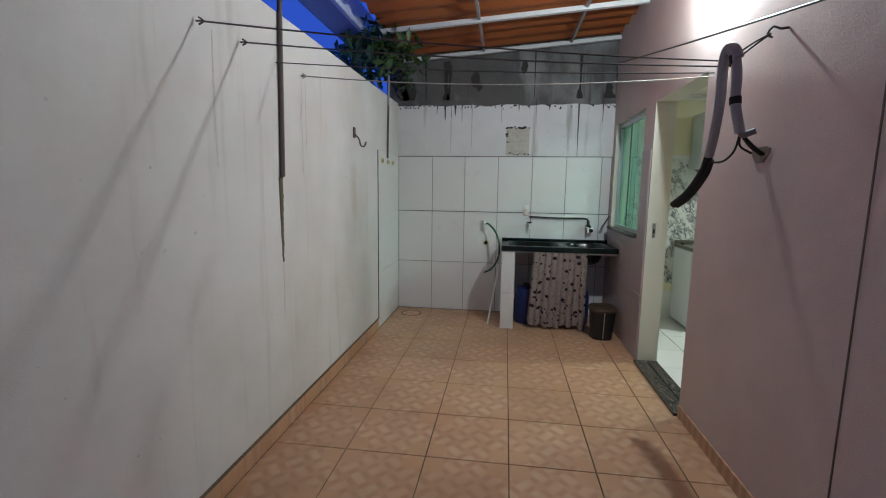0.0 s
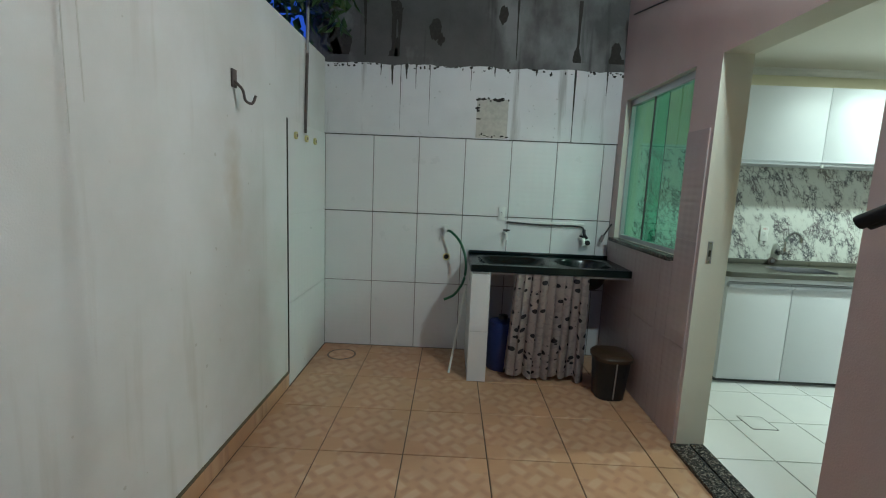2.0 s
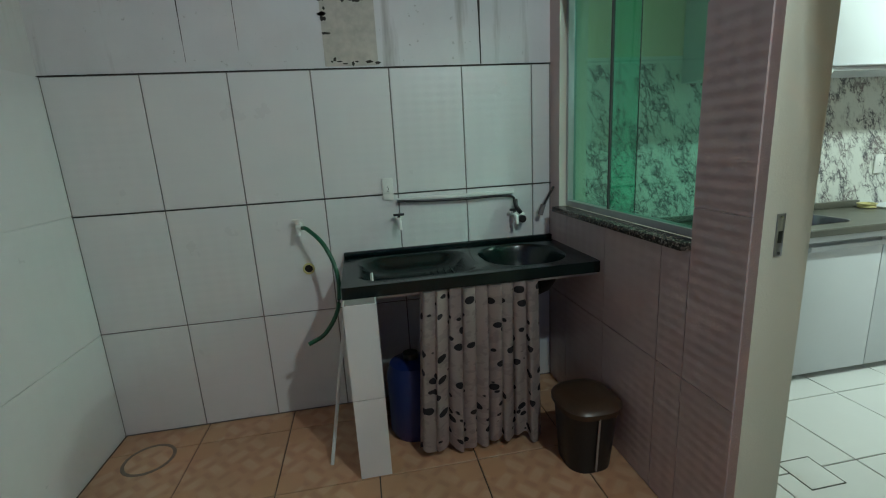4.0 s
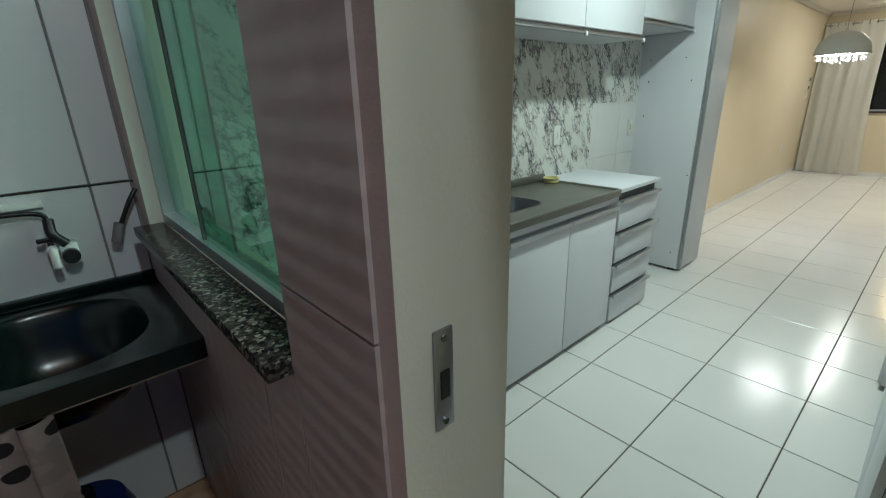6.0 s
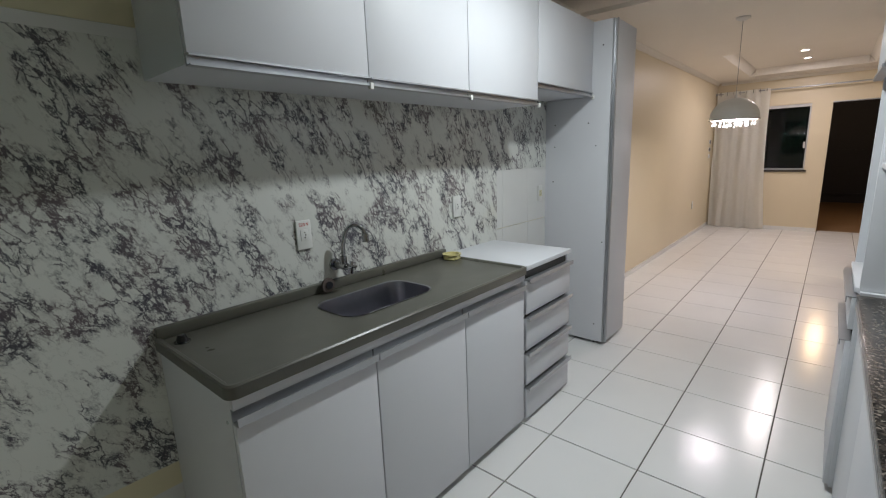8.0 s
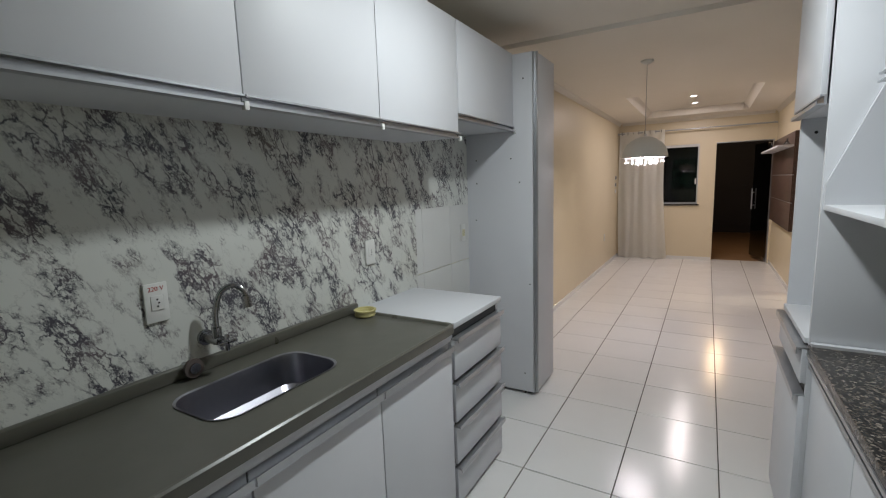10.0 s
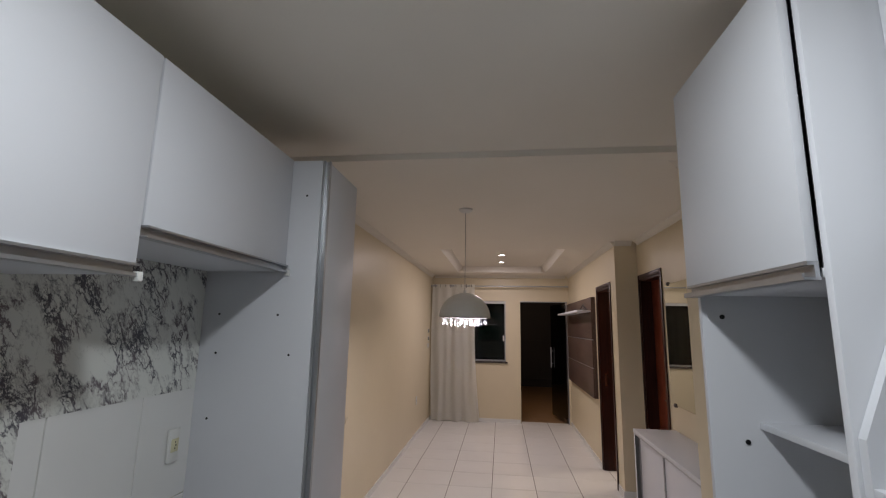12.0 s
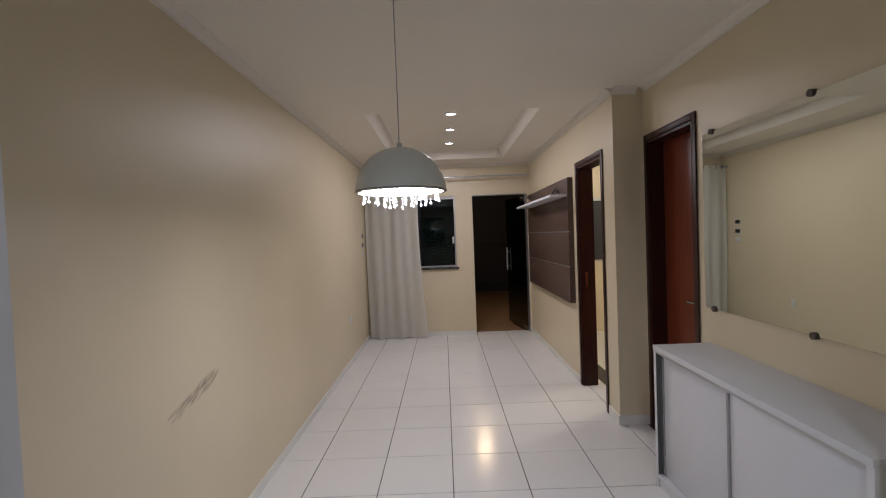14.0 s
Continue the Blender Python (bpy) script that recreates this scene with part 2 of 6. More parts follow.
def make_glass(name, color, rough=0.02):
    n = Nodes(name, rough)
    n.base(color)
    n.b.inputs["Transmission Weight"].default_value = 1.0
    n.b.inputs["IOR"].default_value = 1.45
    return n.m


def make_leaf_cloth():
    """Pale printed cotton with scattered dark leaves."""
    n = Nodes("leaf_print_cotton", 0.9)
    uv = n.node("ShaderNodeUVMap").outputs[0]
    vo = n.node("ShaderNodeTexVoronoi", Vector=uv, Scale=1.0)
    vo.inputs["Randomness"].default_value = 0.75
    d = n.math("ADD", vo.outputs["Distance"], n.math("MULTIPLY", n.noise(1.4, 2.0, uv), 0.16))
    m = n.ramp(d, (0.40, c3(1, 1, 1)), (0.425, c3(0, 0, 0)))
    grey = n.ramp(n.noise(1.1, 2.0, uv), (0.52, c3(0, 0, 0)), (0.56, c3(1, 1, 1)))
    a = n.mix(n.math("MULTIPLY", grey, 0.5), (0.52, 0.43, 0.40), (0.36, 0.29, 0.275))
    n.base(n.mix(m, a, (0.035, 0.03, 0.035)))
    n.bump(n.noise(60.0, 2.0, uv), 0.1, 0.002)
    return n.m


def make_roof():
    n = Nodes("orange_roof_sheet", 0.5)
    a = n.mix(n.noise(2.0, 5.0), (0.62, 0.20, 0.055), (0.44, 0.12, 0.03))
    st = n.ramp(n.noise(1.0, 5.0, n.scaled(1.0, 7, 1)), (0.55, c3(0, 0, 0)), (0.8, c3(1, 1, 1)))
    n.base(n.mix(n.math("MULTIPLY", st, 0.4), a, (0.20, 0.07, 0.02)))
    return n.m


M = {}
M["patio_white"] = paint("patio_white_wall_paint", (0.69, 0.69, 0.69), (0.40, 0.36, 0.30), 0.6, 0.30, 0.42, True, (4.02, 1.46, 0.20, 0.55))
M["patio_mauve"] = paint("patio_mauve_wall_paint", (0.60, 0.485, 0.46), (0.42, 0.33, 0.31), 0.75, 0.30, 0.50)
M["jamb"] = paint("jamb_paint", (0.66, 0.64, 0.55), (0.42, 0.38, 0.28), 0.6, 0.15, 0.35)
M["cream"] = paint("cream_wall_paint", (0.69, 0.60, 0.43), (0.59, 0.50, 0.35), 0.40, 0.10, 0.25)
M["kitchen_wall"] = paint("kitchen_wall_paint", (0.72, 0.66, 0.46), (0.6, 0.52, 0.33), 0.5, 0.10, 0.25)
M["ceiling"] = paint("ceiling_paint", (0.82, 0.77, 0.69), (0.72, 0.67, 0.59), 0.75, 0.06, 0.25)
M["trim_white"] = plain("white_gypsum", (0.80, 0.76, 0.69), 0.6)
M["grout_dark"] = plain("dark_grout", (0.10, 0.075, 0.055), 0.9, 0, 0.3)
M["grout_wall"] = plain("grey_grout", (0.28, 0.26, 0.25), 0.9, 0, 0.3)
M["grout_white"] = plain("dirty_white_grout", (0.10, 0.09, 0.075), 0.8, 0, 0.3)
M["floor_tile"] = make_white_tile("white_floor_porcelain", (0.77, 0.77, 0.76), 0.17, 0.05)
M["wall_tile"] = make_white_tile("white_wall_ceramic", (0.70, 0.70, 0.70), 0.28, 0.05, 0.045)
M["mauve_tile"] = make_white_tile("mauve_painted_ceramic", (0.46, 0.375, 0.37), 0.36, 0.06, 0.13)
M["kitchen_tile"] = make_white_tile("kitchen_wall_ceramic", (0.74, 0.74, 0.72), 0.22, 0.04)
M["vinyl"] = make_vinyl()
M["granite"] = make_granite()
M["granite"].node_tree.nodes["Principled BSDF"].inputs["Specular IOR Level"].default_value = 0.25
M["floor_tile"].node_tree.nodes["Principled BSDF"].inputs["Specular IOR Level"].default_value = 0.36
M["patio_tile"] = make_patio_tile()
M["cement"] = make_cement()
M["old_white"] = make_old_white()
M["roof"] = make_roof()
M["white_metal"] = plain("white_painted_steel", (0.66, 0.66, 0.66), 0.5, 0, 0.25)
M["melamine"] = plain("white_melamine", (0.66, 0.67, 0.70), 0.48, 0, 0.04, 0.02, 6.0)
M["alu"] = plain("brushed_aluminium", (0.50, 0.51, 0.53), 0.34, 0.8, 0.12)
# dark grey paints shade into cabinet gaps and plinths; also colours track and pane edge
M["shadow_gap"] = plain("dark_gap_shade_and_trim", (0.10, 0.10, 0.10), 0.8)
M["steel"] = plain("stainless_steel", (0.40, 0.40, 0.45), 0.30, 1.0, 0.15)
M["chrome"] = plain("worn_chrome", (0.40, 0.40, 0.41), 0.18, 1.0, 0.2)
M["counter"] = plain("olive_grey_cast_stone", (0.115, 0.112, 0.092), 0.30, 0, 0.25, 0.05, 14.0)
M["tank"] = plain("black_green_cultured_marble", (0.004, 0.013, 0.012), 0.24, 0, 0.6, 0.02, 9.0)
M["white_plastic"] = plain("white_plastic", (0.75, 0.75, 0.72), 0.4)
M["aged_white"] = plain("yellowed_plastic", (0.68, 0.64, 0.42), 0.45)
M["yellow_plastic"] = plain("aged_cream_plastic", (0.62, 0.55, 0.25), 0.45)
M["black_plastic"] = plain("black_plastic", (0.012, 0.012, 0.013), 0.35)
M["black_rubber"] = plain("matt_black_cable_sheath", (0.010, 0.010, 0.010), 0.75)
M["brown_lid"] = plain("brown_plastic_lid", (0.062, 0.036, 0.021), 0.35, 0, 0.3)
M["blue_plastic"] = plain("blue_plastic", (0.012, 0.025, 0.13), 0.35)
M["rust"] = plain("rusty_grey_conduit", (0.13, 0.10, 0.09), 0.7, 0, 0.5)
M["grey_pvc"] = plain("weathered_grey_pvc", (0.36, 0.35, 0.36), 0.55, 0, 0.3)
M["dark_pvc"] = plain("grimy_conduit", (0.24, 0.21, 0.21), 0.6, 0, 0.45)
M["green_hose"] = plain("green_garden_hose", (0.012, 0.10, 0.045), 0.35)
M["rope"] = plain("dark_clothesline", (0.13, 0.115, 0.11), 0.8, 0, 0.4)
M["pale_rope"] = plain("pale_clothesline", (0.5, 0.48, 0.45), 0.8, 0, 0.3)
M["wood_dark"] = make_wood("dark_stained_frame_wood", (0.050, 0.013, 0.007), (0.018, 0.005, 0.004), 0.40)
M["wood_red"] = make_wood("red_brown_door_wood", (0.22, 0.052, 0.022), (0.125, 0.028, 0.013), 0.34)
for key in ("wood_dark", "wood_red"):
    M[key].node_tree.nodes["Principled BSDF"].inputs["Specular IOR Level"].default_value = 0.28
M["wood_bar"] = make_wood("light_door_inlay", (0.36, 0.15, 0.06), (0.26, 0.10, 0.04), 0.4)
M["panel"] = make_wood("walnut_melamine", (0.105, 0.062, 0.047), (0.060, 0.034, 0.027), 0.40, "x")
M["green_glass"] = make_glass("green_tempered_glass", (0.40, 0.88, 0.68))
M["clear_glass"] = make_glass("clear_glass", (0.90, 0.95, 0.93))
M["dark_glass"] = make_glass("smoked_glass", (0.12, 0.15, 0.15))
M["crystal"] = make_glass("crystal", (0.97, 0.97, 0.97))
M["mirror"] = plain("silvered_mirror", (0.74, 0.78, 0.72), 0.02, 1.0, 0.02, 0.0)
M["mirror"].node_tree.nodes["Principled BSDF"].inputs["Roughness"].links and M["mirror"].node_tree.links.remove(M["mirror"].node_tree.nodes["Principled BSDF"].inputs["Roughness"].links[0])
M["leaf_cloth"] = make_leaf_cloth()
M["curtain"] = plain("cream_curtain_cloth", (0.92, 0.90, 0.83), 0.9, 0, 0.06, 0.10)
M["lamp_glow"] = glow("lamp_glow", (1.0, 0.97, 0.92), 14.0)
M["spot_glow"] = glow("spot_glow", (1.0, 0.95, 0.86), 22.0)
M["warm_glow"] = glow("warm_glow", (1.0, 0.62, 0.25), 6.0)
M["handle_grey"] = plain("satin_steel", (0.62, 0.63, 0.63), 0.32, 0.3, 0.1)
M["scuff"] = plain("grey_scuff", (0.40, 0.345, 0.255), 0.7, 0, 0.4)
M["leaf"] = plain("green_leaf", (0.040, 0.095, 0.020), 0.5, 0, 0.5)
M["bark"] = plain("bark", (0.10, 0.075, 0.05), 0.9, 0, 0.4)
M["porch_floor"] = plain("tan_porch_floor", (0.30, 0.18, 0.09), 0.5, 0, 0.3, 0.1, 6.0)
# near-black base colour stands in for unlit porch surfaces at night
M["night_shade_wall"] = plain("porch_night_shade", (0.03, 0.028, 0.026), 0.9, 0, 0.3)
M["gate"] = plain("dark_gate_steel", (0.03, 0.03, 0.035), 0.6, 0, 0.3)
M["scar"] = plain("chiselled_mortar", (0.17, 0.14, 0.09), 0.95, 0, 0.6, 0.6, 60.0)
M["mould"] = plain("black_mould", (0.05, 0.045, 0.038), 0.95, 0, 0.7, 0.4, 50.0)
M["red_ink"] = plain("red_ink", (0.5, 0.03, 0.02), 0.6)
M["patch"] = plain("cream_plaster", (0.60, 0.57, 0.51), 0.9, 0, 0.45)
M["faint_dirt"] = plain("faint_dirt", (0.63, 0.61, 0.575), 0.85, 0, 0.3)
M["grime"] = plain("brown_water_stain", (0.26, 0.21, 0.17), 0.9, 0, 0.5, 0.3, 40.0)


# ---- mesh helpers ----
def box(bm, x0, x1, y0, y1, z0, z1, bevel=0.0):
    m = Matrix.LocRotScale(((x0 + x1) / 2, (y0 + y1) / 2, (z0 + z1) / 2), None, (abs(x1 - x0), abs(y1 - y0), abs(z1 - z0)))
    r = bmesh.ops.create_cube(bm, size=1, matrix=m)
    if bevel:
        es = list({e for v in r["verts"] for e in v.link_edges})
        bmesh.ops.bevel(bm, geom=es, offset=bevel, segments=2, affect="EDGES", profile=0.5)
    return bm


def boxes(*rows, bevel=0.0):
    bm = bmesh.new()
    for r in rows:
        box(bm, *r, bevel=bevel)
    return bm


def rod(bm, a, b, r0, r1=None, seg=12):
    a, b = Vector(a), Vector(b)
    q = (b - a).to_track_quat("Z", "Y").to_matrix().to_4x4()
    bmesh.ops.create_cone(bm, cap_ends=True, segments=seg, radius1=r0, radius2=r0 if r1 is None else r1, depth=(b - a).length,
                          matrix=Matrix.Translation((a + b) / 2) @ q)
    return bm


def smooth_path(points, n=8):
    """A soft line through the points (Catmull-Rom)."""
    p = [Vector(v) for v in points]
    p = [p[0] * 2 - p[1]] + p + [p[-1] * 2 - p[-2]]
    out = []
    for i in range(1, len(p) - 2):
        for k in range(n):
            t = k / n
            out.append(0.5 * (2 * p[i] + (p[i + 1] - p[i - 1]) * t + (2 * p[i - 1] - 5 * p[i] + 4 * p[i + 1] - p[i + 2]) * t * t
                              + (3 * p[i] - p[i - 1] - 3 * p[i + 1] + p[i + 2]) * t ** 3))
    return out + [p[-2]]


def tube(bm, points, r, seg=10, n=8, soft=True):
    pts = smooth_path(points, n) if soft and len(points) > 2 else [Vector(v) for v in points]
    rings = []
    up = Vector((0.13, 0.21, 0.97))
    for i, p in enumerate(pts):
        d = (pts[min(i + 1, len(pts) - 1)] - pts[max(i - 1, 0)]).normalized()
        u = d.cross(up)
        if u.length < 0.05:
            u = d.cross(Vector((1, 0.1, 0)))
        u.normalize()
        w = d.cross(u)
        rings.append([bm.verts.new(p + r * (math.cos(k * math.tau / seg) * u + math.sin(k * math.tau / seg) * w)) for k in range(seg)])
    for a, b in zip(rings, rings[1:]):
        for k in range(seg):
            bm.faces.new((a[k], a[(k + 1) % seg], b[(k + 1) % seg], b[k]))
    bm.faces.new(rings[0][::-1])
    bm.faces.new(rings[-1])
    return bm


def lathe(bm, cx, cy, profile, seg=32):
    rings = []
    for r, z in profile:
        rings.append([bm.verts.new((cx + r * math.cos(k * math.tau / seg), cy + r * math.sin(k * math.tau / seg), z)) for k in range(seg)])
    for a, b in zip(rings, rings[1:]):
        for k in range(seg):
            bm.faces.new((a[k], a[(k + 1) % seg], b[(k + 1) % seg], b[k]))
    return bm


def prism(bm, poly, axis, a, b):
    """A flat outline, given in the two other axes, pushed from a to b along one axis."""
    def at(u, v, w):
        return {"x": (w, u, v), "y": (u, w, v), "z": (u, v, w)}[axis]
    lo = [bm.verts.new(at(u, v, a)) for u, v in poly]
    hi = [bm.verts.new(at(u, v, b)) for u, v in poly]
    n = len(poly)
    bm.faces.new(lo[::-1])
    bm.faces.new(hi)
    for i in range(n):
        bm.faces.new((lo[i], lo[(i + 1) % n], hi[(i + 1) % n], hi[i]))
    bmesh.ops.recalc_face_normals(bm, faces=bm.faces)
    return bm


def rounded(x0, x1, y0, y1, r, n=5):
    out = []
    for cx, cy, a in ((x1 - r, y1 - r, 0), (x0 + r, y1 - r, 90), (x0 + r, y0 + r, 180), (x1 - r, y0 + r, 270)):
        for k in range(n + 1):
            t = radians(a + 90 * k / n)
            out.append((cx + r * math.cos(t), cy + r * math.sin(t)))
    return out


def root_place(ob):
    p = Vector((0, 0, 0))
    while ob is not None:
        p += ob.location
        ob = ob.parent
    return p


def finish(bm, name, smooth):
    me = bpy.data.meshes.new(name)
    bm.to_mesh(me)
    bm.free()
    if smooth:
        me.polygons.foreach_set("use_smooth", [True] * len(me.polygons))
        me.set_sharp_from_angle(angle=radians(38))
    return me


def thing(name, place, label, category, group="", kind=""):
    ob = new(name)
    ob.empty_display_size = 0.1
    ob.location = place
    return tagged(ob, label, category, group, kind)


def part(name, bm, material, parent, label="", smooth=True):
    bmesh.ops.translate(bm, verts=bm.verts, vec=-root_place(parent))
    me = finish(bm, name, smooth)
    me.materials.append(material)
    ob = new(name, me)
    ob.parent = parent
    return tagged(ob, label)


def solid(name, bm, material, label="", category="", kind="structure", smooth=True, origin=None):
    if origin:
        bmesh.ops.translate(bm, verts=bm.verts, vec=-Vector(origin))
    me = finish(bm, name, smooth)
    me.materials.append(material)
    ob = new(name, me)
    if origin:
        ob.location = origin
    return tagged(ob, label, category, "", kind)


def second_material(ob, material, test):
    """Gives the faces that pass the test another material."""
    ob.data.materials.append(material)
    for p in ob.data.polygons:
        if test(p.center, p.normal):
            p.material_index = 1


# ---- structure: patio ----
w = solid("wall_patio_west", boxes((PW - 0.14, PW, PS, PN + 0.14, -0.1, 2.43)), M["patio_white"], "tall white painted patio wall with streaks and grime")
bm = bmesh.new()
prism(bm, [(PS, 2.43), (PN + 0.14, 2.43), (PN + 0.14, 2.53), (PS, 2.44)], "x", PW - 0.14, PW)
solid("wall_patio_west_coping", bm, M["patio_white"], "rough white coping of the patio wall")

bm = boxes((PW, PE, PN, PN + 0.14, -0.1, 1.905))
solid("wall_patio_north_lower", bm, M["grout_wall"], "tiled lower part of the patio end wall")
solid("wall_patio_north_middle", boxes((PW, PE, PN + 0.004, PN + 0.14, 1.905, 2.505)), M["old_white"], "mould-streaked white band of the patio end wall")
bm = bmesh.new()
prism(bm, [(PW - 0.14, 2.505), (PE, 2.505), (PE, 3.31), (PW - 0.14, 3.10)], "y", PN + 0.008, PN + 0.14)
solid("wall_patio_north_upper", bm, M["cement"], "raw grey cement top of the patio end wall")

rows = [(PE, KW, PS, DY0, -0.1, 3.4), (PE, KW, DY0, DY1, DZ, 3.4), (PE, KW, DY1, WY0, -0.1, 3.4),
        (PE, KW, WY0, WY1, -0.1, WZ0), (PE, KW, WY0, WY1, WZ1, 3.4), (PE, KW, WY1, KN + 0.15, -0.1, 3.4)]
w = solid("wall_patio_east", boxes(*rows), M["patio_mauve"], "mauve-grey plastered wall with door and window openings", smooth=False)
second_material(w, M["jamb"], lambda c, n: n.x > 0.5 or (abs(n.x) < 0.5 and PE < c.x < KW and -0.05 < c.z < 2.6 and c.y > PS + 0.1))
solid("wall_patio_south", boxes((PW - 0.14, KW, PS - 0.14, PS, -0.1, 3.4)), M["patio_white"], "plain wall closing the patio")

# roof over the patio
bm = bmesh.new()
NR = 150
R0, R1 = -0.8, PN + 0.05
for i in range(NR + 1):
    y = R0 + (R1 - R0) * i / NR
    dz = 0.022 * math.cos(i * math.tau / 6)
    for x, z in ((-1.12, 3.07), (PE, 3.26)):
        bm.verts.new((x, y, z + dz))
bm.verts.ensure_lookup_table()
for i in range(NR):
    a = 2 * i
    bm.faces.new((bm.verts[a], bm.verts[a + 1], bm.verts[a + 3], bm.verts[a + 2]))
bmesh.ops.solidify(bm, geom=bm.faces[:], thickness=0.012)
solid("roof_sheet", bm, M["roof"], "orange corrugated sheet roof over the patio")
for k, y in enumerate((0.4, 1.8, 3.2, 4.62, 5.60)):
    bm = bmesh.new()
    prism(bm, [(-1.14, 2.985), (PE, 3.175), (PE, 3.215), (-1.14, 3.025)], "y", y - 0.022, y + 0.022)
    solid("roof_purlin", bm, M["white_metal"], "white painted steel roof purlin", "beam")
for x, z in ((-0.17, 3.075), (0.80, 3.148)):
    solid("roof_batten", boxes((x - 0.012, x + 0.012, R0, 5.60, z, z + 0.03)), M["grey_pvc"], "thin grey batten under the roof", "beam")
gut = thing("neighbour_gutter", (-1.5, 4.4, 3.05), "white box gutter running above the patio wall", "gutter")
part("gutter_face", boxes((-1.34, -1.30, 1.5, 5.75, 3.02, 3.26)), M["white_metal"], gut)
part("gutter_floor", boxes((-1.62, -1.34, 1.5, 5.75, 3.03, 3.06)), M["grey_pvc"], gut, "grey underside of the gutter")

# patio floor bed, skirting
solid("patio_floor", boxes((PW, PE, PS, PN, -0.12, -0.005)), M["grout_dark"], "ochre ceramic patio floor with dark joints")
sk = tagged(new("baseboard_patio"), "ochre ceramic skirting along the patio walls", "", "", "structure")
y = 4.74
while y > PS:
    y1 = max(y - 0.455, PS)
    part("skirting_tile", boxes((PW, PW + 0.009, y1 + 0.002, y - 0.002, 0, 0.105)), M["patio_tile"], sk, smooth=False)
    y = y1
y = DY0
while y > PS:
    y1 = max(y - 0.455, PS)
    part("skirting_tile", boxes((PE - 0.009, PE, y1 + 0.002, y - 0.002, 0, 0.085)), M["patio_tile"], sk, smooth=False)
    y = y1
part("skirting_mortar", boxes((PW, PW + 0.012, PS, 4.74, 0.105, 0.116)), M["scar"], sk, "dark mortar line on the skirting", smooth=False)

# door sill of the patio
sill = thing("door_sill", (1.4, 3.7, 0), "speckled granite door sill with a dark track", "sill", kind="structure")
part("sill_slab", boxes((PE - 0.03, 1.405, DY0, DY1, 0.0, 0.022), (1.42, KW, DY0, DY1, 0.0, 0.024)), M["granite"], sill, smooth=False)
part("track", boxes((1.405, 1.42, DY0, DY1, 0.0, 0.012)), M["shadow_gap"], sill, smooth=False)

# ---- structure: house ----
bm = boxes((KW, 5.0, KN, KN + 0.15, -0.1, ZC + 0.12), (5.0, LE + 0.14, LN, LN + 0.15, -0.1, ZC + 0.12))
w = solid("wall_house_north", bm, M["cream"], "cream painted long wall", smooth=False)
second_material(w, M["kitchen_wall"], lambda c, n: c.x < 5.0)
solid("wall_kitchen_south", boxes((KW, 4.53, KS - 0.12, KS, -0.1, ZC + 0.12)), M["kitchen_wall"], "plain wall behind the fitted kitchen units")
D3X0, D3X1, D3Y, D3Z = 4.62, 5.32, 3.473, 2.16
bm = boxes((4.53, D3X0, D3Y - 0.13, D3Y, -0.1, ZC), (D3X0, D3X1, D3Y - 0.13, D3Y, D3Z, ZC), (D3X1, 5.575, D3Y - 0.13, D3Y, -0.1, ZC),
           (4.41, 4.53, KS - 0.12, D3Y, -0.1, ZC), (5.445, 5.575, 2.90, D3Y - 0.13, -0.1, ZC))
solid("wall_bathroom", bm, M["cream"], "cream wall with a dark-framed doorway", smooth=False)
MY = 3.005
D2X0, D2X1, D1X0, D1X1, D1Y = 7.325, 7.935, 8.25, 8.92, 3.232
bm = boxes((5.575, D2X0, MY - 0.14, MY, -0.1, ZC), (D2X0, D2X1, MY - 0.14, MY, 2.172, ZC), (D2X1, 8.0, MY - 0.14, MY, -0.1, ZC))
solid("wall_living_alcove", bm, M["cream"], "cream alcove wall with mirror and doorway", smooth=False)
bm = boxes((8.0, D1X0, D1Y - 0.14, D1Y, -0.1, ZC), (D1X0, D1X1, D1Y - 0.14, D1Y, 2.135, ZC), (D1X1, LE, D1Y - 0.14, D1Y, -0.1, ZC),
           (8.0, 8.14, MY - 0.14, D1Y - 0.14, -0.1, ZC))
solid("wall_living_south", bm, M["cream"], "cream living room wall with a doorway", smooth=False)
LDY0, LDY1, LDZ = 3.262, 4.085, 2.114
LWY0, LWY1, LWZ0 = 4.345, 5.45, 1.02
bm = boxes((LE, LE + 0.14, 2.8, LDY0, -0.1, ZC), (LE, LE + 0.14, LDY0, LDY1, LDZ, ZC), (LE, LE + 0.14, LDY1, LWY0, -0.1, ZC),
           (LE, LE + 0.14, LWY0, LWY1, -0.1, LWZ0), (LE, LE + 0.14, LWY0, LWY1, LDZ, ZC), (LE, LE + 0.14, LWY1, LN, -0.1, ZC))
w = solid("wall_living_east", bm, M["cream"], "cream end wall with window and glass door", smooth=False)
# outer face coloured near-black as night shade
second_material(w, M["night_shade_wall"], lambda c, n: n.x > 0.5)

# ceiling with a shallow tray over the living room
TX0, TX1, TY0, TY1 = 8.46, 10.85, 3.67, 5.17
bm = boxes((KW, TX0, 2.86, LN, ZC, ZC + 0.14), (TX1, LE, 2.86, LN, ZC, ZC + 0.14), (TX0, TX1, 2.86, TY0, ZC, ZC + 0.14),
           (TX0, TX1, TY1, LN, ZC, ZC + 0.14), (TX0, TX1, TY0, TY1, ZC + 0.10, ZC + 0.14))
solid("ceiling", bm, M["ceiling"], "off-white gypsum ceiling with a recessed tray", smooth=False)
bm = bmesh.new()
